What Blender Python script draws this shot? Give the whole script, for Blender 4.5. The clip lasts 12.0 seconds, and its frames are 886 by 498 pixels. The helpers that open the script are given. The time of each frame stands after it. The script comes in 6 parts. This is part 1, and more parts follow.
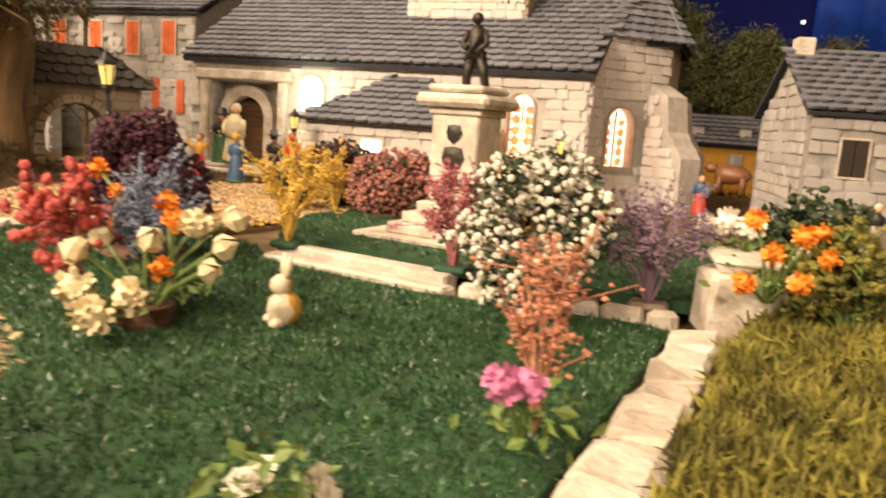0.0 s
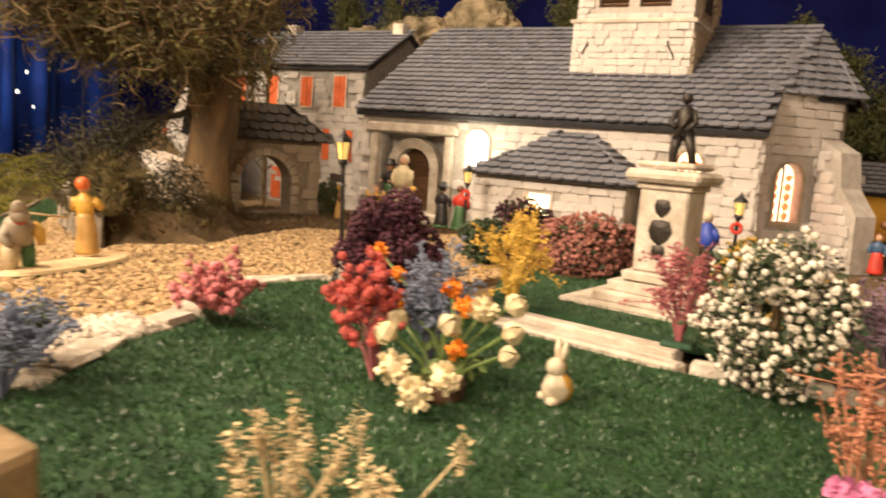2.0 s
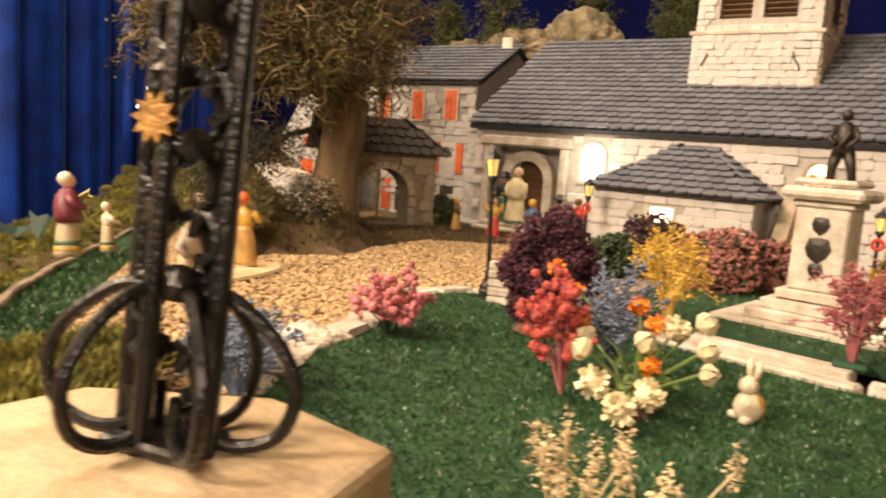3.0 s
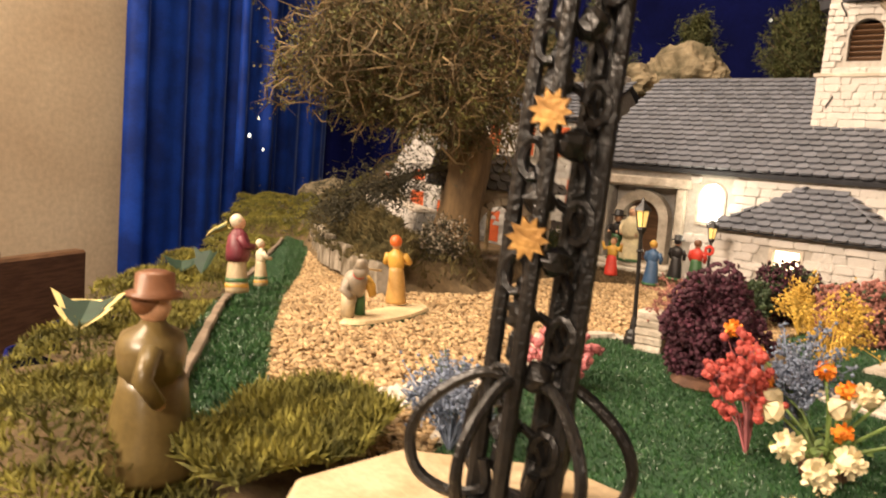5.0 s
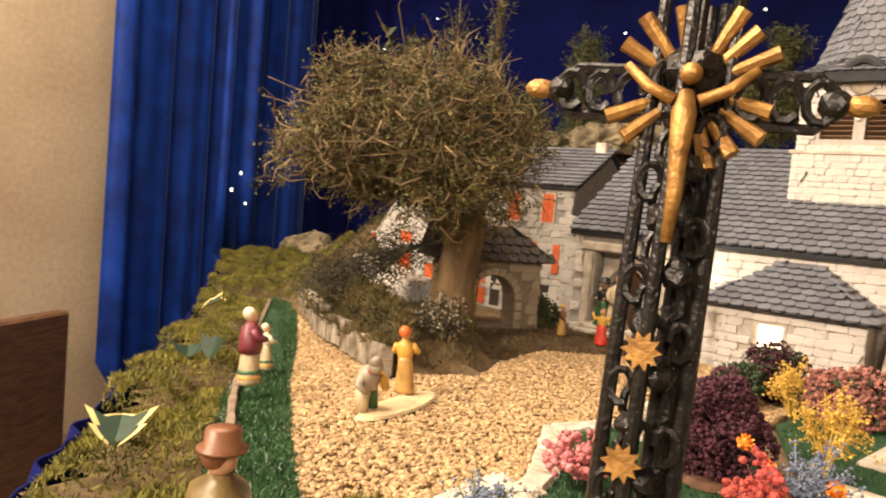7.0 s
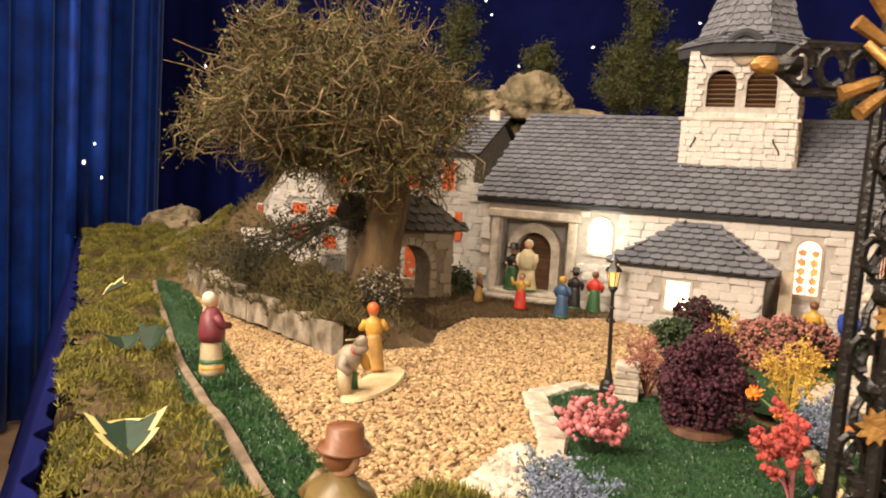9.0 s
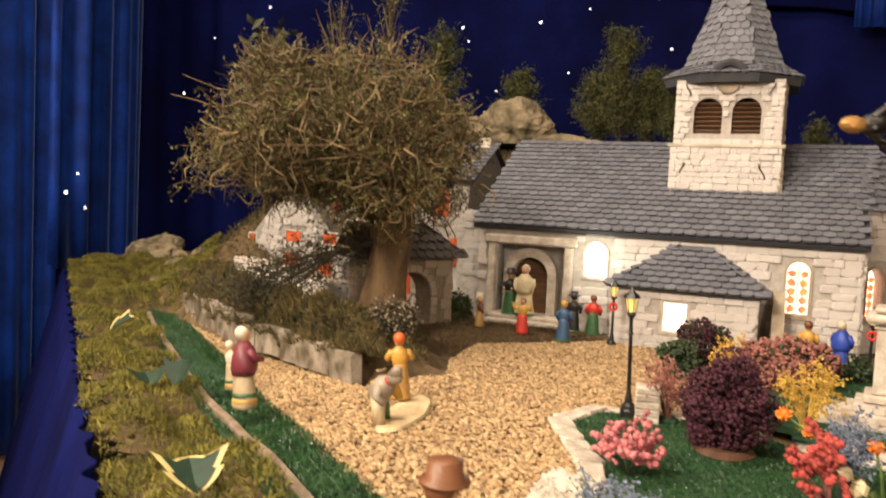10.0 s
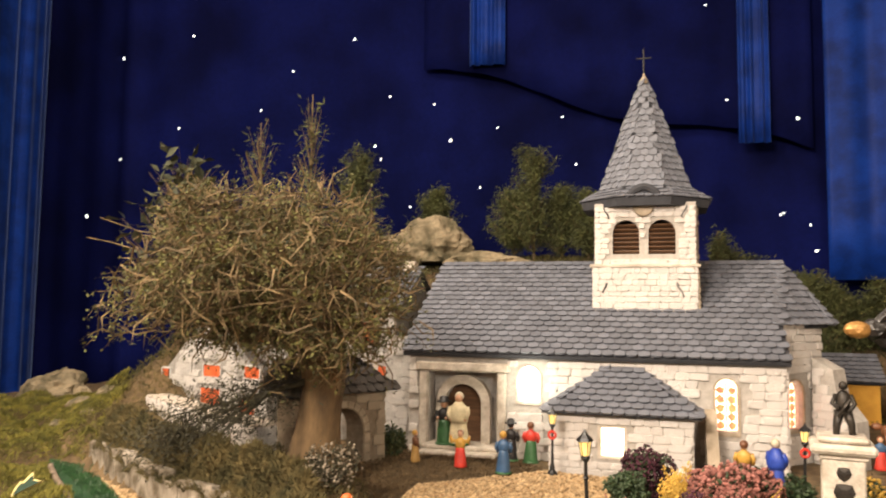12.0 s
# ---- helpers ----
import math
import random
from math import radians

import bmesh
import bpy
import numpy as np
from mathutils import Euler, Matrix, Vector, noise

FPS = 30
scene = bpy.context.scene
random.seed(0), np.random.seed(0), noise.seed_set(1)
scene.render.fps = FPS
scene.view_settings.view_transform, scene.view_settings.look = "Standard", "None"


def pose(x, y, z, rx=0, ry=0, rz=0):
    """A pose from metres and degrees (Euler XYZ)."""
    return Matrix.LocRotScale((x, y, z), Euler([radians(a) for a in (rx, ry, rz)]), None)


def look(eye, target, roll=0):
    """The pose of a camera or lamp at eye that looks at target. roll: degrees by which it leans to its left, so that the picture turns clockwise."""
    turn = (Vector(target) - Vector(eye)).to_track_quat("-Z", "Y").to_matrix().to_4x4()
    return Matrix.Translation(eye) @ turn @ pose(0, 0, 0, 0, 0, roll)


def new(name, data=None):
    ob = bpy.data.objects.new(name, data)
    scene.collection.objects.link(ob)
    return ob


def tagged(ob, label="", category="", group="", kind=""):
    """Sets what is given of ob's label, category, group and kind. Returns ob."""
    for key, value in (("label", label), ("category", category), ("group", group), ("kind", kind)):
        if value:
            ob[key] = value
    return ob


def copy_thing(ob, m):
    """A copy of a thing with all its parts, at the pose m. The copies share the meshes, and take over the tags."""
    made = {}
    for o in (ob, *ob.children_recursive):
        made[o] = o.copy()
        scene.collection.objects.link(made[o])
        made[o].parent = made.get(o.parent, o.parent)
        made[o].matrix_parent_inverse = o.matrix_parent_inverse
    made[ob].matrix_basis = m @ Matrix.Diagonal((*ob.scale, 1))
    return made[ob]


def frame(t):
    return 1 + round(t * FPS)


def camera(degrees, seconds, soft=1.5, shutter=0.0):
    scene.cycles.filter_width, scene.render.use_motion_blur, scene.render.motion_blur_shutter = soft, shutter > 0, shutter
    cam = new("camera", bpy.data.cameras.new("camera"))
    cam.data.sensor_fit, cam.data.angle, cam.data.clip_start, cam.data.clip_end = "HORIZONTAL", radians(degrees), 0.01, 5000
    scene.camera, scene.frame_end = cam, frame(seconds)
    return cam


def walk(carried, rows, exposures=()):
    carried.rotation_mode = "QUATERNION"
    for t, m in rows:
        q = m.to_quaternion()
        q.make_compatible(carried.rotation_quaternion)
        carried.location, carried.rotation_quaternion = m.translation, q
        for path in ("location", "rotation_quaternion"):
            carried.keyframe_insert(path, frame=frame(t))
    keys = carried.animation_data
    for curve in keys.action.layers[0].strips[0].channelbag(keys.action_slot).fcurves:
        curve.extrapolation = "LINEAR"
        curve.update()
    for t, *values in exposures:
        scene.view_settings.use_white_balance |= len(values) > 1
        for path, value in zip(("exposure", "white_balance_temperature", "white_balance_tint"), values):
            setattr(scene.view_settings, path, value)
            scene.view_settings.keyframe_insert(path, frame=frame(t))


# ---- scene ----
cam = camera(60.8, 12.0, soft=1.9, shutter=0.6)
METRES, EYE, TILT, LEAN, TURN = 1.0, 0.165, -9.5, -4.0, 21.4
ROWS = [
    (0.0, 0.0, 0.0, 0.0, 0.0, 0.0, -0.0),
    (0.5, -0.0345, -0.0185, 0.0118, 2.34, 0.48, -0.18),
    (1.0, -0.046, -0.0242, 0.0246, 4.39, 0.95, -0.7),
    (1.5, -0.0743, -0.0382, 0.0397, 5.93, 1.41, -1.16),
    (2.0, -0.1312, -0.0765, 0.0477, 8.04, 2.01, -1.59),
    (2.5, -0.1825, -0.1034, 0.0489, 10.6, 2.35, -1.95),
    (3.0, -0.2288, -0.1227, 0.0514, 13.7, 2.45, -2.45),
    (3.5, -0.2543, -0.1374, 0.0536, 16.24, 2.5, -3.08),
    (5.5, -0.342, -0.2415, 0.1104, 19.16, 4.38, -4.35),
    (6.0, -0.349, -0.2756, 0.151, 18.59, 5.32, -4.33),
    (6.5, -0.3665, -0.2798, 0.1659, 18.64, 6.14, -4.26),
    (7.0, -0.3819, -0.2768, 0.1672, 16.72, 6.5, -3.79),
    (7.5, -0.4458, -0.2928, 0.1707, 12.91, 5.8, -2.45),
    (9.5, -0.6466, -0.3131, 0.1695, 3.03, 4.75, 0.11),
    (10.0, -0.6977, -0.3408, 0.1847, 2.04, 5.99, 0.78),
    (10.5, -0.7397, -0.3386, 0.2042, 1.16, 8.64, 1.24),
    (11.0, -0.7332, -0.3301, 0.2342, -0.39, 10.64, 2.0),
    (11.5, -0.7427, -0.329, 0.2602, -2.29, 12.22, 3.09),
    (12.0, -0.7563, -0.3221, 0.2648, -4.45, 13.52, 4.1),
]
walk(cam, [(t, pose(0, 0, EYE, TILT, LEAN, TURN) @ pose(METRES * x, METRES * y, METRES * z, 90 + pitch, roll, yaw)) for t, x, y, z, yaw, pitch, roll in ROWS],
     exposures=[(0.0, 0.0, 6500, 10), (2.0, -0.15, 6500, 10), (3.5, -0.21, 6300, 10), (6.5, -0.03, 6150, 9), (7.5, -0.07, 6050, 9), (9.5, -0.32, 5900, 8), (10.2, -0.40, 5850, 8), (12.0, -0.05, 5700, 7)])

# ---- light: a warm spot lamp high on the left, the soft light of the church hall, an added side fill and window glare ----
world = bpy.data.worlds.new("hall")
world.use_nodes = True
world.node_tree.nodes["Background"].inputs[0].default_value = (1.0, 0.78, 0.55, 1)
world.node_tree.nodes["Background"].inputs[1].default_value = 0.05
scene.world = world


def lamp(name, kind, energy, colour, m, **values):
    data = bpy.data.lights.new(name, kind)
    data.energy, data.color = energy, colour
    if kind == "SPOT":
        data.spot_size, data.spot_blend, data.shadow_soft_size = values["spread"], 0.6, values["size"]
    if kind == "AREA":
        data.shape, data.size, data.size_y = "RECTANGLE", values["size"], values["size_y"]
    if kind == "POINT":
        data.shadow_soft_size = values["size"]
    ob = new(name, data)
    ob.matrix_world = m
    return tagged(ob, "warm unseen light on the model village", "light", kind="structure")


lamp("spot_light", "SPOT", 350, (1.0, 0.755, 0.52), look((-2.9, -1.1, 2.4), (-0.75, 1.0, 0.1)), spread=radians(80), size=0.06)
lamp("front_light", "AREA", 232, (1.0, 0.76, 0.545), look((-1.75, -2.4, 2.1), (-0.9, 1.5, 0.15)), size=0.9, size_y=0.5)
# added fill from the right, no known lamp, to brighten the gatehouse
lamp("side_fill", "AREA", 72, (1.0, 0.76, 0.545), look((0.7, -2.3, 1.45), (-1.2, 1.5, 0.15)), size=0.7, size_y=0.5)
lamp("hall_light", "AREA", 165, (1.0, 0.78, 0.57), look((-2.0, 0.3, 3.3), (-2.2, 0.9, 0.0)), size=2.2, size_y=1.4)
# added point before the wall, imitating glare round the bright window
lamp("window_glare", "POINT", 0.6, (1.0, 0.86, 0.62), pose(-1.0, 1.60, 0.21), size=0.02)

# ---- materials ----
def mat(name, a, b=None, rough=0.8, scale=30.0, bump=0.3, fine=220.0, metal=0.0, rnd=0.0, emit=0.0, stretch=(1, 1, 1), sheen=0.0, spec=0.5, spread=(0.35, 0.65), coat=0.0):
    """A surface that varies between two colours at two scales, with relief; rnd varies it from piece to piece."""
    m = bpy.data.materials.new(name)
    m.use_nodes = True
    nt = m.node_tree
    n, l = nt.nodes, nt.links
    p = n["Principled BSDF"]
    b = b or tuple(c * 0.75 for c in a)
    tc = n.new("ShaderNodeTexCoord")
    mp = n.new("ShaderNodeMapping")
    mp.inputs["Scale"].default_value = stretch
    l.new(tc.outputs["Object"], mp.inputs["Vector"])
    big, small = n.new("ShaderNodeTexNoise"), n.new("ShaderNodeTexNoise")
    for t, s, d in ((big, scale, 4), (small, fine, 3)):
        t.inputs["Scale"].default_value, t.inputs["Detail"].default_value = s, d
        l.new(mp.outputs["Vector"], t.inputs["Vector"])
    ramp = n.new("ShaderNodeValToRGB")
    ramp.color_ramp.elements[0].position, ramp.color_ramp.elements[1].position = spread
    ramp.color_ramp.elements[0].color, ramp.color_ramp.elements[1].color = (*b, 1), (*a, 1)
    l.new(big.outputs["Fac"], ramp.inputs["Fac"])
    hsv = n.new("ShaderNodeHueSaturation")
    l.new(ramp.outputs["Color"], hsv.inputs["Color"])
    val = n.new("ShaderNodeMath")
    val.operation = "MULTIPLY_ADD"
    l.new(small.outputs["Fac"], val.inputs[0])
    val.inputs[1].default_value, val.inputs[2].default_value = 0.5, 0.75
    last = val
    if rnd:
        info = n.new("ShaderNodeObjectInfo")
        geo = n.new("ShaderNodeNewGeometry")
        both = n.new("ShaderNodeMath")
        both.operation = "ADD"
        l.new(info.outputs["Random"], both.inputs[0])
        l.new(geo.outputs["Random Per Island"], both.inputs[1])
        frac = n.new("ShaderNodeMath")
        frac.operation = "FRACT"
        l.new(both.outputs[0], frac.inputs[0])
        mul = n.new("ShaderNodeMath")
        mul.operation = "MULTIPLY_ADD"
        mul.inputs[1].default_value, mul.inputs[2].default_value = rnd, 1 - rnd / 2
        l.new(frac.outputs[0], mul.inputs[0])
        last = n.new("ShaderNodeMath")
        last.operation = "MULTIPLY"
        l.new(val.outputs[0], last.inputs[0])
        l.new(mul.outputs[0], last.inputs[1])
    l.new(last.outputs[0], hsv.inputs["Value"])
    l.new(hsv.outputs["Color"], p.inputs["Base Color"])
    p.inputs["Roughness"].default_value, p.inputs["Metallic"].default_value = rough, metal
    p.inputs["Coat Weight"].default_value, p.inputs["Specular IOR Level"].default_value = coat, spec
    if sheen:
        p.inputs["Sheen Weight"].default_value, p.inputs["Sheen Roughness"].default_value = sheen, 0.3
        p.inputs["Sheen Tint"].default_value = (0.35, 0.5, 1.0, 1)
    if bump:
        bp = n.new("ShaderNodeBump")
        bp.inputs["Strength"].default_value, bp.inputs["Distance"].default_value = bump, 0.002
        l.new(small.outputs["Fac"], bp.inputs["Height"])
        l.new(bp.outputs["Normal"], p.inputs["Normal"])
    if emit:
        l.new(hsv.outputs["Color"], p.inputs["Emission Color"])
        p.inputs["Emission Strength"].default_value = emit
    return m


M_STONE = mat("plaster_stone", (0.76, 0.725, 0.68), (0.62, 0.585, 0.54), 0.9, 40, 0.8, 200, rnd=0.13)
M_STONE_GREY = mat("grey_stone", (0.58, 0.56, 0.53), (0.42, 0.41, 0.39), 0.9, 40, 0.8, 200, rnd=0.25)
# brown stone of the gatehouse and surrounds, also the tower's painted shaded side
M_STONE_BROWN_OR_SHADE = mat("brown_or_shaded_stone", (0.42, 0.35, 0.26), (0.30, 0.25, 0.18), 0.9, 30, 0.5, 300, rnd=0.2)
M_MORTAR = mat("mortar", (0.47, 0.44, 0.40), (0.37, 0.345, 0.305), 0.95, 60)
M_MORTAR_GREY = mat("grey_mortar", (0.33, 0.32, 0.30), (0.24, 0.23, 0.21), 0.95, 60)
M_MORTAR_BROWN_OR_SHADE = mat("brown_or_shaded_mortar", (0.27, 0.22, 0.16), (0.2, 0.16, 0.11), 0.95, 60)
M_PLASTER = mat("white_plaster", (0.62, 0.565, 0.48), (0.40, 0.35, 0.28), 0.88, 32, 0.9, 150)
M_SLATE = mat("slate_tile", (0.185, 0.196, 0.228), (0.125, 0.134, 0.158), 0.7, 60, 0.3, 300, rnd=0.35)
M_SLATE_BROWN = mat("brown_tile", (0.085, 0.075, 0.068), (0.05, 0.045, 0.04), 0.75, 60, 0.3, 300, rnd=0.35)
M_ROOFBED = mat("roof_bed", (0.045, 0.047, 0.055), None, 0.9)
M_RED = mat("red_paint", (0.62, 0.13, 0.035), (0.48, 0.09, 0.025), 0.5, 40, 0.1)
M_DARK = mat("dark_opening", (0.03, 0.022, 0.016), None, 0.8)
M_WOOD = mat("dark_wood", (0.16, 0.085, 0.04), (0.09, 0.045, 0.02), 0.55, 14, 0.3, 120, stretch=(1, 1, 8))
M_TIMBER = mat("old_timber", (0.27, 0.21, 0.15), (0.15, 0.11, 0.075), 0.8, 30, 0.5, 200)
M_GLOW = mat("lit_pane", (1.0, 0.82, 0.55), (1.0, 0.74, 0.42), 0.5, 30, 0, emit=7.0)
M_GLOW_HOT = mat("bright_pane", (1.0, 0.9, 0.72), (1.0, 0.87, 0.65), 0.5, 30, 0, emit=16.0)
M_GLOW_RED = mat("red_pane", (0.85, 0.11, 0.05), (0.85, 0.24, 0.07), 0.4, 60, 0, emit=1.9)
M_GLOW_CREAM = mat("cream_pane", (1.0, 0.80, 0.55), (1.0, 0.66, 0.36), 0.4, 60, 0, emit=3.4)
M_LANTERN = mat("lantern_glass", (1.0, 0.75, 0.25), (0.9, 0.6, 0.15), 0.3, 60, 0, emit=0.8)
M_BLACK = mat("black_iron", (0.018, 0.017, 0.016), (0.008, 0.008, 0.008), 0.32, 60, 0.5, 300, metal=0.3)
M_BLACK_PLASTIC = mat("black_paint", (0.012, 0.012, 0.012), None, 0.4, 60, 0.1)
M_GOLD = mat("gold_paint", (0.46, 0.265, 0.075), (0.24, 0.125, 0.035), 0.45, 90, 0.4, 300, metal=0.55)
M_BRONZE = mat("bronze", (0.045, 0.038, 0.03), (0.02, 0.017, 0.014), 0.45, 60, 0.4, metal=0.4)
M_LAWN = mat("lawn_mat", (0.022, 0.075, 0.026), (0.012, 0.045, 0.016), 0.85, 40, 0.8, 500)
M_BLADE = mat("grass_fibre", (0.036, 0.100, 0.030), (0.018, 0.055, 0.018), 0.32, 25, 0, 300, rnd=0.7)
M_MOSS = mat("moss", (0.215, 0.195, 0.03), (0.075, 0.074, 0.012), 0.9, 22, 0.8, 200, rnd=0.6)
M_MOSS_DARK = mat("dark_moss", (0.085, 0.08, 0.02), (0.04, 0.035, 0.012), 0.95, 22, 0.8, 200, rnd=0.6)
# brown earth, also the colour of the painted shade on the forecourt
M_EARTH_OR_SHADE = mat("dry_moss_earth_or_shade", (0.14, 0.095, 0.045), (0.07, 0.048, 0.022), 0.95, 30, 0.8, 200, rnd=0.4)
M_SAND = mat("sand_bed", (0.40, 0.28, 0.14), (0.30, 0.20, 0.10), 0.95, 60, 0.8, 400)
M_PEBBLE = mat("pale_gravel", (0.47, 0.345, 0.185), (0.30, 0.195, 0.09), 0.8, 90, 0.2, 400, rnd=0.75)
M_VELVET = mat("blue_velvet", (0.007, 0.042, 0.31), (0.004, 0.020, 0.15), 0.6, 7, 0.35, 90, sheen=0.7, spec=0.2)
M_NIGHT = mat("navy_cloth", (0.0050, 0.0078, 0.076), (0.0026, 0.0038, 0.034), 0.85, 2.2, 0.15, 40, spec=0.06)
M_STAR = mat("star_light", (1.0, 0.95, 0.85), (1.0, 0.9, 0.7), 0.5, 10, 0, emit=5.0)
M_STAR_WARM = mat("warm_star_light", (1.0, 0.75, 0.35), (1.0, 0.7, 0.3), 0.5, 10, 0, emit=6.0)
M_WALL = mat("hall_plaster", (0.60, 0.49, 0.34), (0.50, 0.39, 0.26), 0.9, 2.0, 0.4, 40)
M_FLOOR = mat("hall_floor", (0.22, 0.15, 0.09), (0.15, 0.10, 0.06), 0.6, 5, 0.2, 60)
M_BARK = mat("bark", (0.17, 0.11, 0.05), (0.075, 0.048, 0.022), 0.9, 26, 0.9, 120, stretch=(1, 1, 0.35))
M_TWIG = mat("dry_twig", (0.20, 0.14, 0.064), (0.055, 0.038, 0.017), 0.85, 30, 0.2, rnd=0.6)
M_THYME = mat("thyme_leaf", (0.130, 0.125, 0.030), (0.028, 0.030, 0.009), 0.75, 14, 0.2, rnd=0.7)
M_DARKLEAF = mat("dark_leaf", (0.055, 0.05, 0.025), (0.03, 0.027, 0.014), 0.7, 30, 0.2, rnd=0.7)
M_SPRIG = mat("grey_green_leaf", (0.075, 0.082, 0.045), (0.035, 0.04, 0.022), 0.7, 20, 0.2, rnd=0.6)
M_FIR = mat("fir_sprig", (0.105, 0.115, 0.034), (0.05, 0.06, 0.02), 0.8, 16, 0.3, rnd=0.6)
M_WEATHERED = mat("weathered_plaster", (0.34, 0.30, 0.24), (0.09, 0.07, 0.04), 0.9, 22, 0.6, 120)
M_BANK_MOSS = mat("brown_bank_moss", (0.13, 0.10, 0.035), (0.05, 0.045, 0.015), 0.95, 18, 0.4, 120)
M_ROCK = mat("crumpled_rock", (0.33, 0.27, 0.17), (0.07, 0.062, 0.032), 0.9, 12, 1.0, 60)
M_YELLOW = mat("yellow_render", (0.78, 0.43, 0.055), (0.66, 0.34, 0.04), 0.8, 20, 0.2)
M_BEIGE = mat("beige_plaster_block", (0.56, 0.44, 0.28), (0.40, 0.29, 0.16), 0.85, 25, 0.5)
M_CARD = mat("green_base", (0.02, 0.07, 0.035), None, 0.8)
M_POT = mat("brown_pot", (0.14, 0.07, 0.04), (0.08, 0.04, 0.025), 0.7)


def paint(name, c, rough=0.45, rnd=0.0):
    return mat(name, c, tuple(v * 0.72 for v in c), rough, 45, 0.12, 260, rnd=rnd)


P_PURPLE = paint("plum_blossom", (0.062, 0.014, 0.028), 0.8, 0.9)
P_BLUE = paint("blue_blossom", (0.18, 0.22, 0.31), 0.8, 0.7)
P_LILAC = paint("lilac_blossom", (0.25, 0.17, 0.23), 0.8, 0.7)
P_RED = paint("red_blossom", (0.44, 0.07, 0.055), 0.7, 0.5)
P_PINK = paint("pink_blossom", (0.60, 0.20, 0.21), 0.7, 0.9)
P_DUSTY = paint("dusty_pink_blossom", (0.36, 0.15, 0.12), 0.8, 0.6)
P_WINE = paint("wine_sprig", (0.38, 0.12, 0.13), 0.8, 0.6)
P_CORAL = paint("coral_sprig", (0.44, 0.19, 0.11), 0.8, 0.6)
P_YELLOW = paint("yellow_sprig", (0.66, 0.43, 0.07), 0.7, 0.5)
P_ORANGE = paint("orange_blossom", (0.90, 0.28, 0.02), 0.6, 0.3)
P_WHITE = paint("white_blossom", (0.80, 0.76, 0.64), 0.6, 0.3)
P_CREAM = paint("cream_blossom", (0.74, 0.64, 0.40), 0.7, 0.3)
P_OAT = paint("dry_oat", (0.66, 0.52, 0.30), 0.8, 0.5)
P_MAGENTA = paint("magenta_blossom", (0.60, 0.20, 0.38), 0.6, 0.6)
P_GREEN = paint("green_stem", (0.13, 0.20, 0.045), 0.6, 0.4)
P_LEAF = paint("bush_leaf", (0.035, 0.06, 0.022), 0.6, 0.7)
P_SKIN = paint("painted_skin", (0.62, 0.36, 0.22))
P_IVORY = paint("ivory_paint", (0.75, 0.66, 0.48))
P_BEIGEROBE = paint("beige_paint", (0.52, 0.42, 0.26))
P_BURGUNDY = paint("burgundy_paint", (0.17, 0.03, 0.045))
P_SCARLET = paint("scarlet_paint", (0.62, 0.05, 0.03))
P_ROYAL = paint("royal_blue_paint", (0.03, 0.07, 0.42))
P_STEEL = paint("slate_blue_paint", (0.05, 0.11, 0.22))
P_OCHRE = paint("ochre_paint", (0.62, 0.36, 0.06))
P_OLIVE = paint("olive_paint", (0.16, 0.115, 0.04), 0.35)
P_BROWN = paint("brown_paint", (0.19, 0.08, 0.035), 0.4)
P_BLACKP = paint("black_figure_paint", (0.02, 0.018, 0.018))
P_ORANGECAP = paint("orange_paint", (0.75, 0.16, 0.03))
P_TAN = paint("tan_paint", (0.52, 0.31, 0.09))
P_GREENP = paint("green_paint", (0.05, 0.14, 0.05))
P_GREYP = paint("grey_paint", (0.34, 0.29, 0.22))
P_HOLLY = paint("holly_green", (0.012, 0.04, 0.02), 0.65)
P_HOLLYRIM = paint("holly_cream_rim", (0.72, 0.60, 0.24), 0.6)

# ---- making meshes ----
rng = np.random.default_rng(7)


def mesh_ob(name, bm, materials, parent=None, label="", m=None, smooth=False):
    me = bpy.data.meshes.new(name)
    bm.normal_update()
    bm.to_mesh(me)
    bm.free()
    for k in materials if isinstance(materials, (list, tuple)) else [materials]:
        me.materials.append(k)
    if smooth:
        me.polygons.foreach_set("use_smooth", [True] * len(me.polygons))
    ob = new(name, me)
    if parent is not None:
        ob.parent = parent
    if m is not None:
        ob.matrix_basis = m
    if label:
        ob["label"] = label
    return ob


def part(name, bm, material, parent, label="", m=None, smooth=False):
    return mesh_ob(name, bm, material, parent, label, m, smooth)


def thing(name, label, category, m=None, group="", kind=""):
    ob = new(name)
    ob.empty_display_size = 0.02
    if m is not None:
        ob.matrix_basis = m
    return tagged(ob, label, category, group, kind)


def box(x0, x1, y0, y1, z0, z1, bev=0.0, bm=None, rough=0.0):
    bm = bm or bmesh.new()
    vs = bmesh.ops.create_cube(bm, size=1.0)["verts"]
    for v in vs:
        v.co = Vector(((x0 + x1) / 2 + v.co.x * (x1 - x0), (y0 + y1) / 2 + v.co.y * (y1 - y0), (z0 + z1) / 2 + v.co.z * (z1 - z0)))
    if bev:
        es = list({e for v in vs for e in v.link_edges})
        bmesh.ops.bevel(bm, geom=es, offset=bev, segments=1, affect="EDGES", profile=0.5)
    if rough:
        for v in bm.verts:
            v.co += Vector(rng.uniform(-rough, rough, 3))
    return bm


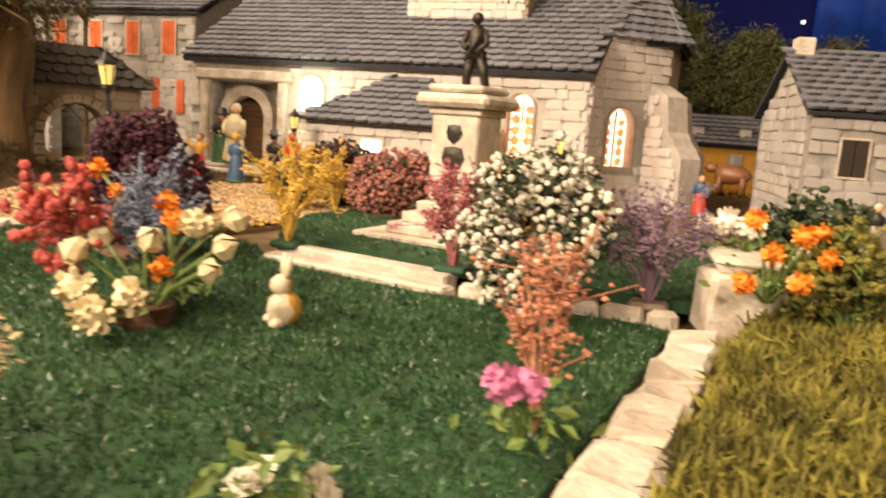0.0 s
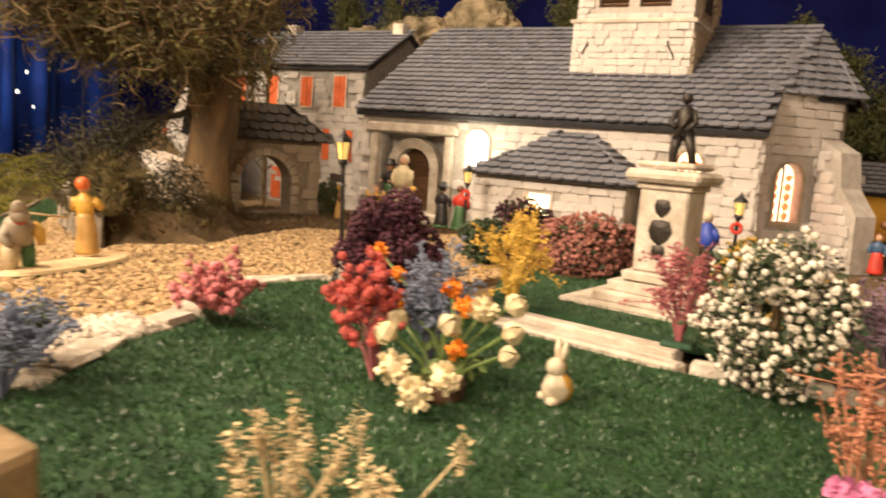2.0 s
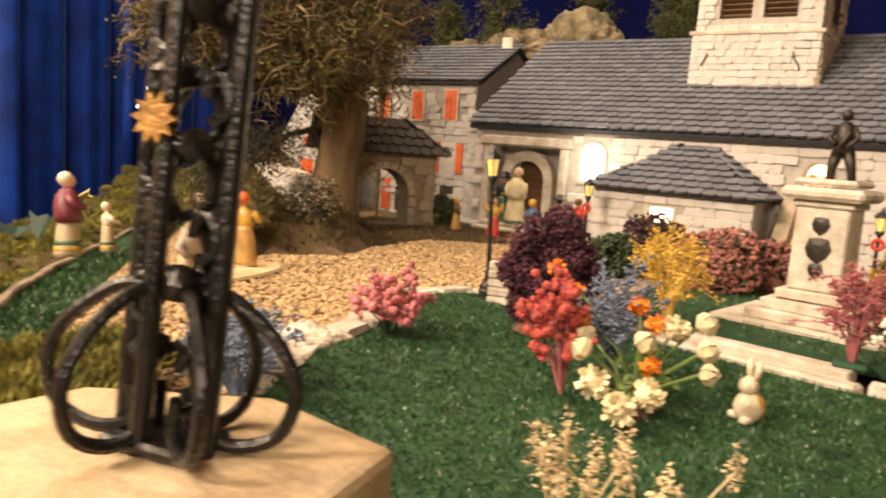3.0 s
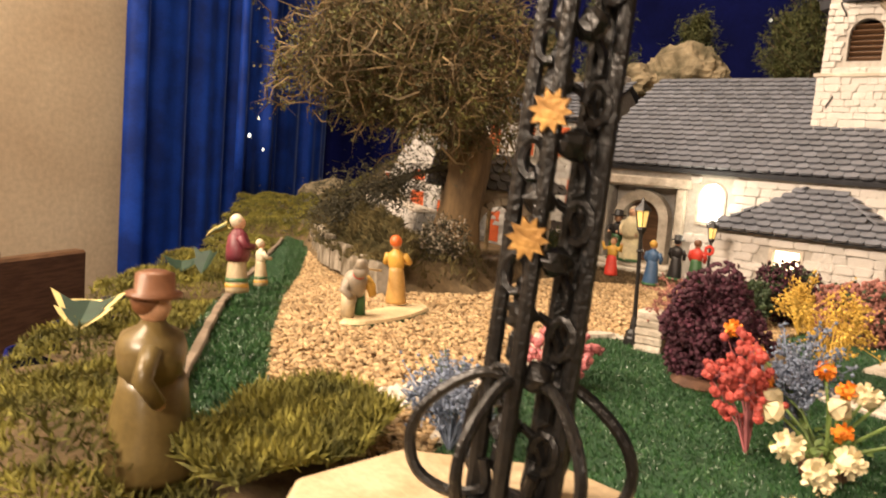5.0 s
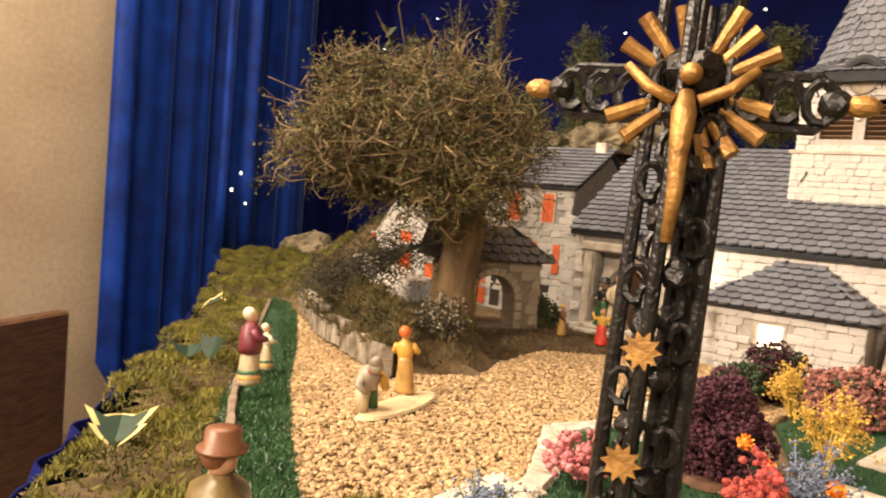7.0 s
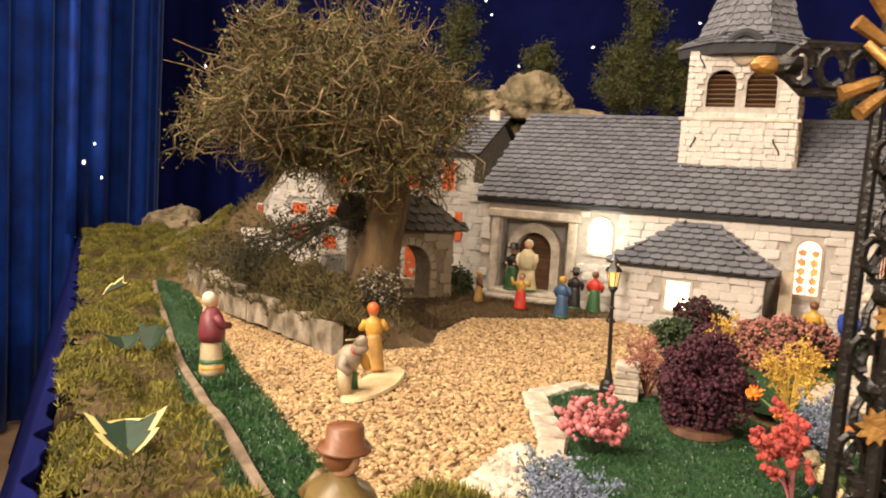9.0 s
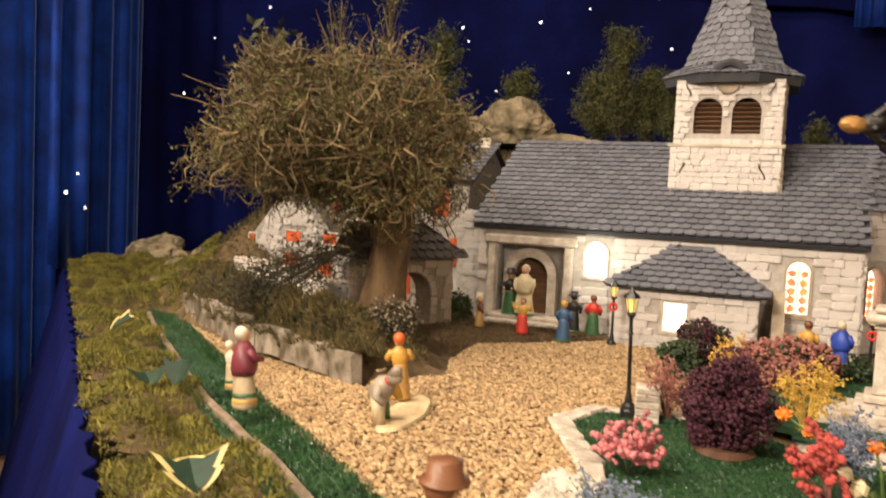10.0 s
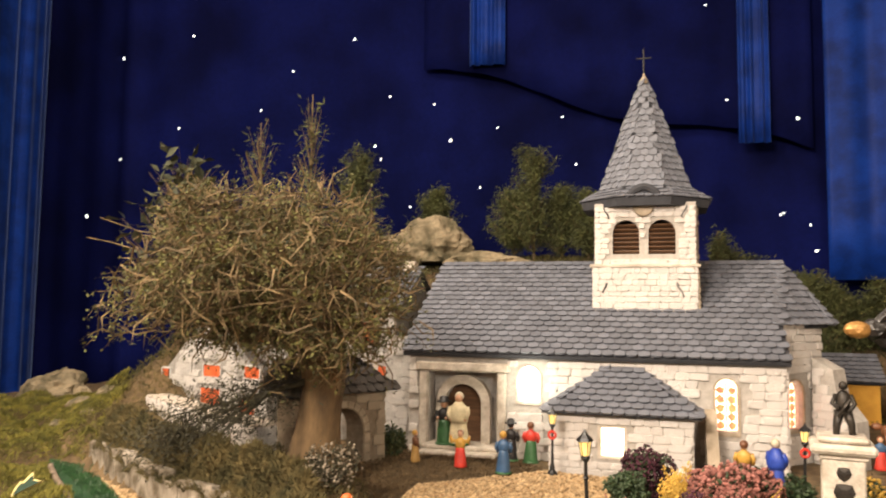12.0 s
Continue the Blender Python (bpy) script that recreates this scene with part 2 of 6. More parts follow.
def lathe(profile, seg=16, bm=None, at=(0, 0, 0), squash=1.0, wob=0.0):
    """A turned body from (radius, height) pairs."""
    bm = bm or bmesh.new()
    rings = []
    for r, z in profile:
        ring = []
        for i in range(seg):
            a = 2 * math.pi * i / seg
            k = r * (1 + wob * math.sin(3 * a + z * 90) + wob * 0.6 * math.sin(7 * a))
            ring.append(bm.verts.new((at[0] + k * math.cos(a), at[1] + k * squash * math.sin(a), at[2] + z)))
        rings.append(ring)
    made = []
    for a, b in zip(rings, rings[1:]):
        for i in range(seg):
            made.append(bm.faces.new((a[i], a[(i + 1) % seg], b[(i + 1) % seg], b[i])))
    made.append(bm.faces.new(rings[0][::-1]))
    made.append(bm.faces.new(rings[-1]))
    return bm, made


def tube(points, radii, seg=6, bm=None):
    bm = bm or bmesh.new()
    pts = [Vector(p) for p in points]
    if not isinstance(radii, (list, tuple)):
        radii = [radii] * len(pts)
    rings = []
    for i, p in enumerate(pts):
        d = (pts[min(i + 1, len(pts) - 1)] - pts[max(i - 1, 0)]).normalized()
        a = d.orthogonal().normalized()
        if rings:
            a = (prev - d * prev.dot(d))
            a = a.normalized() if a.length > 1e-6 else d.orthogonal().normalized()
        prev = a
        b = d.cross(a)
        rings.append([bm.verts.new(p + radii[i] * (a * math.cos(2 * math.pi * k / seg) + b * math.sin(2 * math.pi * k / seg))) for k in range(seg)])
    made = []
    for a, b in zip(rings, rings[1:]):
        for k in range(seg):
            made.append(bm.faces.new((a[k], a[(k + 1) % seg], b[(k + 1) % seg], b[k])))
    made.append(bm.faces.new(rings[0][::-1]))
    made.append(bm.faces.new(rings[-1]))
    return bm, made


def ball(r, at=(0, 0, 0), sub=2, scale=(1, 1, 1), bm=None, jag=0.0, freq=30.0):
    bm = bm or bmesh.new()
    vs = bmesh.ops.create_icosphere(bm, subdivisions=sub, radius=r)["verts"]
    for v in vs:
        if jag:
            v.co *= 1 + jag * noise.noise(v.co * freq + Vector(at) * 17)
        v.co = Vector((v.co.x * scale[0] + at[0], v.co.y * scale[1] + at[1], v.co.z * scale[2] + at[2]))
    return bm, list({f for v in vs for f in v.link_faces})


def arch(u, w, v0, v1, n=10):
    """The outline of a round-headed opening."""
    r = w / 2
    top = v1 - r
    return [(u - r, v0), (u + r, v0)] + [(u + r * math.cos(math.pi * i / n), top + r * math.sin(math.pi * i / n)) for i in range(n + 1)]


def rect(u0, u1, v0, v1):
    return [(u0, v0), (u1, v0), (u1, v1), (u0, v1)]


def sheet(outer, holes, depth):
    """A wall with its openings: outlines in x and z, from y = 0 back to y = depth."""
    bm = bmesh.new()
    edges = []
    for loop in [outer] + list(holes):
        vs = [bm.verts.new((u, 0, v)) for u, v in loop]
        edges += [bm.edges.new((vs[i], vs[(i + 1) % len(vs)])) for i in range(len(vs))]
    bmesh.ops.triangle_fill(bm, use_beauty=True, use_dissolve=False, edges=edges)
    got = bmesh.ops.extrude_face_region(bm, geom=list(bm.faces))
    for v in got["geom"]:
        if isinstance(v, bmesh.types.BMVert):
            v.co.y += depth
    bmesh.ops.recalc_face_normals(bm, faces=bm.faces)
    return bm


def inside(u, v, loop):
    hit = False
    for i in range(len(loop)):
        (a, b), (c, d) = loop[i - 1], loop[i]
        if (b > v) != (d > v) and u < (c - a) * (v - b) / (d - b) + a:
            hit = not hit
    return hit


def pieces(count, build):
    """A few meshes that alike pieces share."""
    out = []
    for i in range(count):
        bm = build(i)
        me = bpy.data.meshes.new("piece")
        bm.to_mesh(me)
        bm.free()
        out.append(me)
    return out


def stone_block(i):
    bm = box(-0.5, 0.5, -0.5, 0.5, -0.5, 0.5)
    bmesh.ops.bevel(bm, geom=list(bm.edges), offset=0.17, segments=2, affect="EDGES", profile=0.5)
    for v in bm.verts:
        v.co += 0.13 * noise.noise_vector(v.co * 2.2 + Vector((i * 3.1, 0, 0)))
    return bm


BLOCKS = {}


def stone_meshes(material):
    if material.name not in BLOCKS:
        BLOCKS[material.name] = pieces(6, stone_block)
        for me in BLOCKS[material.name]:
            me.materials.append(material)
    return BLOCKS[material.name]


def stones(parent, m, outer, holes, row, length, material, limit=300, proud=0.0062, name="stone"):
    """Courses of single stones on the face y = 0 of a wall at the pose m, clear of its openings."""
    meshes = stone_meshes(material)
    us, vs = [p[0] for p in outer], [p[1] for p in outer]
    v, k, made = min(vs), 0, 0
    while v < max(vs) - row * 0.3:
        h = row * rng.uniform(0.85, 1.15)
        u = min(us) - length * rng.uniform(0.0, 0.6)
        while u < max(us):
            w = length * rng.uniform(0.6, 1.4)
            a, b = max(u, min(us)), min(u + w, max(us))
            c = (a + b) / 2
            u += w
            if b - a < length * 0.3:
                continue
            pts = [(c, v + h / 2), (a + 0.002, v + h * 0.2), (b - 0.002, v + h * 0.2), (a + 0.002, v + h * 0.85), (b - 0.002, v + h * 0.85)]
            if not all(inside(*p, outer) for p in pts[:1] + pts[3:]) or any(inside(*p, o) for o in holes for p in pts):
                continue
            if made >= limit:
                continue
            ob = new(name, meshes[int(rng.integers(6))])
            ob.parent = parent
            ob.matrix_basis = m @ Matrix.Translation((c, 0.0, v + h / 2)) @ Matrix.Diagonal((b - a - 0.0004, proud * 2 * rng.uniform(0.65, 1.25), h - 0.0002, 1))
            made += 1
        v += h
    return made


def tile_mesh(i):
    """A thick slate with a rounded, slightly lifted lower edge; 1 wide, 1 long, running down -y."""
    bm = bmesh.new()
    n = 5
    top, bot = [], []
    for z, ring in ((0.5, top), (0.0, bot)):
        ring.append(bm.verts.new((-0.49, 0.5, z * 0.4)))
        for k in range(n + 1):
            a = math.pi * k / n
            ring.append(bm.verts.new((-0.485 * math.cos(a), -0.27 - 0.30 * math.sin(a) + rng.uniform(-0.03, 0.03) + (0.0 if z else 0.07), z * 0.95 + 0.45 - 0.30 * abs(math.cos(a)))))
        ring.append(bm.verts.new((0.49, 0.5, z * 0.4)))
    bm.faces.new(top)
    bm.faces.new(bot[::-1])
    for k in range(len(top)):
        bm.faces.new((bot[k], bot[(k + 1) % len(top)], top[(k + 1) % len(top)], top[k]))
    bmesh.ops.recalc_face_normals(bm, faces=bm.faces)
    return bm


TILES = {}


def roof_tiles(parent, m, outline, size, material, limit=300, thick=0.006):
    """Rows of slates on a roof slope: outline in x (across) and y (up the slope) on the plane of m. Past the limit they go into one joined part."""
    if material.name not in TILES:
        TILES[material.name] = pieces(4, tile_mesh)
        for me in TILES[material.name]:
            me.materials.append(material)
    meshes = TILES[material.name]
    xs, ys = [p[0] for p in outline], [p[1] for p in outline]
    w, l = size
    rest = []
    made, row = 0, 0
    y = min(ys)
    while y < max(ys) - l * 0.2:
        x = min(xs) - (w / 2 if row % 2 else 0)
        while x < max(xs) + w / 2:
            c = min(max(x + w / 2, min(xs) + w * 0.3), max(xs) - w * 0.3)
            if inside(c, min(y + l * 0.45, max(ys) - 1e-4), outline):
                t = m @ Matrix.Translation((c, y + l * 0.5, 0.001 + rng.uniform(0, 0.0008))) @ pose(0, 0, 0, 0, 0, rng.uniform(-1.5, 1.5)) @ Matrix.Diagonal((w * 0.985, l * 1.25, thick, 1))
                me = meshes[int(rng.integers(4))]
                if made < limit:
                    ob = new("tile", me)
                    ob.parent = parent
                    ob.matrix_basis = t
                    made += 1
                else:
                    rest.append((me, t))
            x += w
        y += l
        row += 1
    if rest:
        joined("tiles", rest, material, parent)


def joined(name, items, material, parent=None, label=""):
    """One mesh out of many placed copies of small meshes."""
    vs, fs, off = [], [], 0
    cache = {}
    for me, t in items:
        if me.name not in cache:
            co = np.empty(len(me.vertices) * 3)
            me.vertices.foreach_get("co", co)
            cache[me.name] = (co.reshape(-1, 3), [tuple(p.vertices) for p in me.polygons])
        co, polys = cache[me.name]
        t = np.array(t)
        vs.append(co @ t[:3, :3].T + t[:3, 3])
        fs += [tuple(i + off for i in p) for p in polys]
        off += len(co)
    me = bpy.data.meshes.new(name)
    me.from_pydata(np.concatenate(vs).tolist(), [], fs)
    me.materials.append(material)
    ob = new(name, me)
    if parent is not None:
        ob.parent = parent
    ob["kind"] = "stuff"
    if label:
        ob["label"] = label
    return ob


def cloud(name, verts, faces, places, turns, scales, material, parent=None, label=""):
    """One mesh of many small copies of a shape: places (n, 3), turns (n, 3, 3), scales (n,) or (n, 3)."""
    verts, places, scales = np.asarray(verts, float), np.asarray(places, float), np.asarray(scales, float)
    n, k = len(places), len(verts)
    scales = scales[:, None, None] if scales.ndim == 1 else scales[:, None, :]
    co = np.einsum("nij,nkj->nki", turns, verts[None] * scales) + places[:, None]
    me = bpy.data.meshes.new(name)
    fs = [[i + j * k for i in f] for j in range(n) for f in faces]
    me.from_pydata(co.reshape(-1, 3).tolist(), [], fs)
    me.materials.append(material)
    ob = new(name, me)
    if parent is not None:
        ob.parent = parent
        ob["kind"] = "stuff"
    if label:
        ob["label"] = label
    return ob


def turns(n, tilt=180.0):
    """Random turns: any heading, tipped by up to so many degrees."""
    a, b, c = rng.uniform(0, 2 * np.pi, n), np.radians(rng.uniform(0, tilt, n)), rng.uniform(0, 2 * np.pi, n)
    z = np.zeros(n)
    o = np.ones(n)
    rz = np.stack([np.cos(a), -np.sin(a), z, np.sin(a), np.cos(a), z, z, z, o], -1).reshape(-1, 3, 3)
    rx = np.stack([o, z, z, z, np.cos(b), -np.sin(b), z, np.sin(b), np.cos(b)], -1).reshape(-1, 3, 3)
    r2 = np.stack([np.cos(c), -np.sin(c), z, np.sin(c), np.cos(c), z, z, z, o], -1).reshape(-1, 3, 3)
    return rz @ rx @ r2


def in_ball(n, hollow=0.0):
    d = rng.normal(size=(n, 3))
    d /= np.linalg.norm(d, axis=1)[:, None]
    return d * (hollow + (1 - hollow) * rng.uniform(0, 1, n) ** 0.5)[:, None]


LEAF = ([(0, 0, 0), (0.28, 0.5, 0.08), (0, 1, 0), (-0.28, 0.5, 0.08)], [(0, 1, 2, 3)])
NEEDLE = ([(0, 0, 0), (0.11, 0.4, 0.05), (0, 1, 0), (-0.11, 0.4, 0.05)], [(0, 1, 2, 3)])
BLADE = ([(-0.12, 0, 0), (0.12, 0, 0), (0.05, 0.15, 0.6), (0, 0.4, 1.0), (-0.07, 0.15, 0.6)], [(0, 1, 2, 3, 4)])
GRAIN = ([(1, 0, 0), (-1, 0, 0), (0, 1, 0), (0, -1, 0), (0, 0, 1), (0, 0, -1)], [(0, 2, 4), (2, 1, 4), (1, 3, 4), (3, 0, 4), (2, 0, 5), (1, 2, 5), (3, 1, 5), (0, 3, 5)])
_bm, _ = ball(1.0, sub=1, jag=0.5, freq=2.0)
PEBBLE = ([tuple(v.co) for v in _bm.verts], [tuple(v.index for v in f.verts) for f in _bm.faces])
_bm.free()


def smooth_line(pts, n=4):
    """More points along a curve through the given ones."""
    p = [Vector(q) for q in pts]
    out = []
    for i in range(len(p) - 1):
        a, b, c, d = p[max(i - 1, 0)], p[i], p[i + 1], p[min(i + 2, len(p) - 1)]
        for k in range(n):
            t = k / n
            out.append(0.5 * (2 * b + (c - a) * t + (2 * a - 5 * b + 4 * c - d) * t * t + (3 * b - a - 3 * c + d) * t ** 3))
    return out + [p[-1]]

# ---- the hall round the model ----
FLOOR_Z = -0.9
mesh_ob("floor", box(-7, 4, -4, 6, FLOOR_Z - 0.1, FLOOR_Z), M_FLOOR)
tagged(bpy.data.objects["floor"], "brown tiled floor of the hall", "floor", kind="structure")
WALL_L = pose(-3.75, 1.25, 0, 0, 0, 103)
w = mesh_ob("wall_west", box(-6, 4, 0, 0.2, FLOOR_Z, 3.4), M_WALL, m=WALL_L)
tagged(w, "rough beige plastered wall of the hall", "wall", kind="structure")
# unseen walls and ceiling, added to enclose the model for bounced light
for nm, b in (("wall_north", (-6.5, 4, 5.2, 5.4)), ("wall_south", (-6.5, 4, -4.2, -4.0)), ("wall_east", (3.6, 3.8, -4.0, 5.2))):
    tagged(mesh_ob(nm, box(*b, FLOOR_Z, 3.4), M_WALL), "plain beige wall added unseen to close the hall", "wall", kind="structure")
tagged(mesh_ob("ceiling", box(-7, 4, -4.2, 5.4, 3.4, 3.5), M_WALL), "plain pale ceiling added unseen to close the hall", "ceiling", kind="structure")


def drape(name, path, z0, z1, folds, depth, material, label, rows=8, seed=1, flare=0.0, out=(0, 0), thick=0.004, m=None):
    """Hanging cloth along a plan line, with round folds."""
    r = np.random.default_rng(seed)
    pts = [Vector((*p, 0)) for p in path]
    lens = [0]
    for a, b in zip(pts, pts[1:]):
        lens.append(lens[-1] + (b - a).length)
    n = max(24, int(folds * 10))
    ph = r.uniform(0, 6.28, 4)
    bm = bmesh.new()
    grid = []
    for j in range(rows + 1):
        z = z0(0) if callable(z0) else z0
        line = []
        for i in range(n + 1):
            s = lens[-1] * i / n
            k = max(q for q in range(len(pts) - 1) if lens[q] <= s + 1e-9)
            d = (pts[k + 1] - pts[k]).normalized()
            p = pts[k] + d * (s - lens[k])
            nrm = Vector((d.y, -d.x, 0))
            a = 2 * math.pi * folds * i / n
            f = math.sin(a + 0.6 * math.sin(0.37 * a + ph[0])) * 0.6 + 0.4 * math.sin(1.7 * a + ph[1] + 0.8 * j / rows)
            low = z0(i / n) if callable(z0) else z0
            high = z1(i / n) if callable(z1) else z1
            zz = low + (high - low) * j / rows
            g = (1 - j / rows) * flare
            q = p + nrm * depth * f * (0.6 + 0.4 * (1 - j / rows)) + Vector((out[0], out[1], 0)) * g
            line.append(bm.verts.new((q.x, q.y, zz)))
        grid.append(line)
    for a, b in zip(grid, grid[1:]):
        for i in range(n):
            bm.faces.new((a[i], a[i + 1], b[i + 1], b[i]))
    ob = mesh_ob(name, bm, material, smooth=True)
    mod = ob.modifiers.new("cloth", "SOLIDIFY")
    mod.thickness = thick
    return tagged(ob, label, "curtain")


drape("backdrop_cloth", [(-3.95, 2.3), (-4.05, 3.6), (-2.0, 4.1), (0.6, 4.25), (3.2, 4.0)], -0.3, 3.2, 16, 0.03, M_NIGHT, "dark navy night-sky cloth hung behind the model village", rows=10, seed=3)
tagged(bpy.data.objects["backdrop_cloth"], category="backdrop", kind="structure")
drape("velvet_curtain", [(-3.46, 1.30), (-3.60, 1.72), (-3.70, 2.03)], lambda u: -0.50 - 0.38 * min(1, u * 6), 3.2, 3.2, 0.045, M_VELVET, "royal blue velvet curtain hanging in folds beside the wall", seed=5)
drape("velvet_curtain", [(-3.72, 2.05), (-3.84, 2.5), (-3.9, 2.8)], -0.88, 3.2, 4, 0.03, M_VELVET, "blue velvet curtain with soft folds and small lights", seed=8)
drape("velvet_strip", [(-1.78, 3.93), (-1.56, 3.95)], 1.93, 3.2, 3, 0.02, M_VELVET, "short blue velvet strip pinned on the night cloth", seed=21)
drape("velvet_strip", [(-0.21, 4.02), (-0.04, 4.04)], 1.38, 3.2, 3, 0.02, M_VELVET, "long blue velvet strip pinned on the night cloth", seed=22)
drape("night_cloth", [(-2.1, 3.99), (-0.9, 4.06), (0.2, 4.12)], lambda u: 1.95 - 0.62 * u + 0.05 * math.sin(9 * u), 3.2, 6, 0.02, M_NIGHT, "second navy cloth with an uneven lower hem", seed=23)
drape("velvet_curtain", [(0.25, 4.06), (1.4, 4.0)], 0.6, 3.2, 4, 0.03, M_VELVET, "bright blue velvet curtain behind the village", seed=9)
drape("velvet_curtain", [(-3.60, 1.94), (-3.66, 2.24)], lambda u: -0.03 - 0.03 * math.sin(5 * u), 3.2, 1.7, 0.04, M_VELVET, "shorter blue velvet layer with a hem above the moss", seed=31)
drape("table_skirt", [(-3.3, 1.78), (-2.26, 0.93), (-1.37, 0.19), (-1.11, -0.03), (-0.62, -0.42)], FLOOR_Z + 0.01, lambda u: -0.012 - 0.06 * math.sin(math.pi * min(1, max(0, u * 1.25))) ** 2, 26, 0.02, M_NIGHT, "dark blue cloth skirt hanging from the table edge", flare=0.22, out=(-0.64, -0.77), seed=11)


def pew(m):
    t = thing("pew", "dark wooden church pew against the wall", "pew", m)
    part("bench_end", box(-0.03, 0.03, -0.28, 0.28, 0.14, 0.86, 0.01), M_WOOD, t)
    part("bench_end", box(1.57, 1.63, -0.28, 0.28, 0.14, 0.86, 0.01), M_WOOD, t)
    part("seat", box(0.03, 1.57, -0.22, 0.18, 0.42, 0.45, 0.008), M_WOOD, t)
    part("backrest", box(0.03, 1.57, 0.19, 0.23, 0.3, 0.84, 0.008), M_WOOD, t)
    part("top_rail", box(-0.05, 1.65, 0.12, 0.3, 0.86, 0.90, 0.012), M_WOOD, t)
    return t


pew(pose(-2.97, 0.70, FLOOR_Z - 0.14, 0, 0, 205))

# ---- the table top and its ground ----
EDGE = [(-3.3, 1.78), (-2.26, 0.93), (-1.37, 0.19), (-1.11, -0.03), (-0.62, -0.42), (-0.3, -0.62), (2.2, -0.62), (2.6, 3.7), (-3.6, 3.7), (-3.7, 2.4)]
BANK = [(-2.27, 1.39), (-1.72, 1.01), (-1.27, 0.76), (-1.17, 0.86), (-1.25, 1.05), (-1.5, 1.28), (-1.66, 1.46), (-1.9, 1.6), (-2.4, 1.9), (-2.6, 1.55)]


def near_edge(x, y, loop):
    best = 9.0
    for i in range(len(loop)):
        a, b = Vector(loop[i - 1]), Vector(loop[i])
        d = b - a
        k = min(1, max(0, (Vector((x, y)) - a).dot(d) / d.length_squared))
        best = min(best, (Vector((x, y)) - a - d * k).length)
    return best


def dip(x, y):
    """The ground sinks gently along the grass strip towards the far corner, below the retaining wall."""
    along = float(np.interp(x, [-3.1, -2.5, -2.25, -1.65, -1.1], [-0.01, -0.072, -0.072, -0.042, 0.0]))
    over = y - (0.735 - 0.625 * (x + 1.29))
    return along * (1.0 if over < 0 else max(0.0, 1 - over / (0.05 if x > -2.25 else 0.3)))


def ground_z(x, y):
    z = dip(x, y)
    if inside(x, y, BANK):
        z += 0.06 * min(1, near_edge(x, y, BANK) / 0.06) ** 0.5 if x > -1.3 else 0.06 * min(1, near_edge(x, y, BANK) / 0.02)
    # the hill behind the houses
    east = min(1, max(0.0, (x + 0.75) / 0.35))
    back = max(0.0, y - 2.5 - 0.5 * east)
    z += (0.70 - 0.22 * east) * (1 - math.exp(-back * (4.5 - 1.0 * east))) * min(1, max(0.0, (x + 2.9) / 0.8))
    z += 0.33 * math.exp(-((x + 2.35) / 0.30) ** 2 - ((y - 2.05) / 0.28) ** 2)
    return z + 0.010 * noise.noise(Vector((x * 9, y * 9, 0))) * min(1, back * 4)


bm = bmesh.new()
grid = {}
N = 110
for i in range(N + 1):
    for j in range(N + 1):
        x, y = -3.75 + 6.4 * i / N, -0.65 + 4.4 * j / N
        grid[i, j] = bm.verts.new((x, y, ground_z(x, y) - 0.012))
for i in range(N):
    for j in range(N):
        q = [grid[i, j], grid[i + 1, j], grid[i + 1, j + 1], grid[i, j + 1]]
        if all(inside(v.co.x, v.co.y, EDGE) for v in q):
            bm.faces.new(q)
bmesh.ops.delete(bm, geom=[v for v in bm.verts if not v.link_faces], context="VERTS")
g = mesh_ob("ground", bm, M_EARTH_OR_SHADE, smooth=True)
tagged(g, "brown mossy earth of the model landscape", "ground", kind="structure")
tagged(mesh_ob("table_top", sheet([(p[0], p[1]) for p in EDGE], [], 0.03), M_WOOD, m=pose(0, 0, -0.045, -90, 0, 0) @ Matrix.Diagonal((1, 1, -1, 1))), "wooden table under the model village", "table", kind="structure")


def flat(name, outline, z, material, label, category, thick=0.008, kind="structure"):
    bm = bmesh.new()
    vs = [bm.verts.new((x, y, z + dip(x, y - 0.01))) for x, y in outline]
    f = bm.faces.new(vs)
    got = bmesh.ops.extrude_face_region(bm, geom=[f])
    for v in got["geom"]:
        if isinstance(v, bmesh.types.BMVert):
            v.co.z -= thick
    bmesh.ops.recalc_face_normals(bm, faces=bm.faces)
    return tagged(mesh_ob(name, bm, material), label, category, kind=kind)


LAWN = [(-0.72, 0.36), (-0.74, 0.46), (-0.83, 0.66), (-0.80, 0.76), (-0.62, 0.795), (-0.53, 0.765), (-0.47, 0.70), (-0.28, 0.662), (-0.06, 0.672), (-0.035, 0.66), (-0.075, 0.2), (-0.13, -0.25), (-0.36, -0.2), (-0.60, 0.05), (-0.66, 0.22)]
LAWN_BACK = [(-0.60, 0.99), (-0.53, 0.81), (-0.29, 0.752), (0.0, 0.735), (0.03, 1.15), (-0.2, 1.35), (-0.55, 1.3)]
GRASS_STRIP = [(-0.84, 0.03), (-0.80, 0.12), (-0.88, 0.18), (-1.05, 0.31), (-1.335, 0.545), (-1.64, 0.825), (-2.29, 1.385), (-2.5, 1.45), (-2.15, 1.11), (-1.52, 0.565), (-1.32, 0.39), (-1.06, 0.175)]
GRAVEL = [(-0.63, 0.12), (-0.68, 0.25), (-0.72, 0.36), (-0.74, 0.46), (-0.83, 0.66), (-0.80, 0.78), (-0.66, 0.84), (-0.62, 1.05), (-0.62, 1.42), (-0.93, 1.47), (-1.02, 1.38), (-1.2, 1.22), (-1.18, 1.0), (-1.13, 0.86), (-1.24, 0.72), (-1.7, 0.97), (-2.28, 1.38), (-1.64, 0.825), (-1.335, 0.545), (-1.05, 0.31), (-0.88, 0.18), (-0.80, 0.12)]
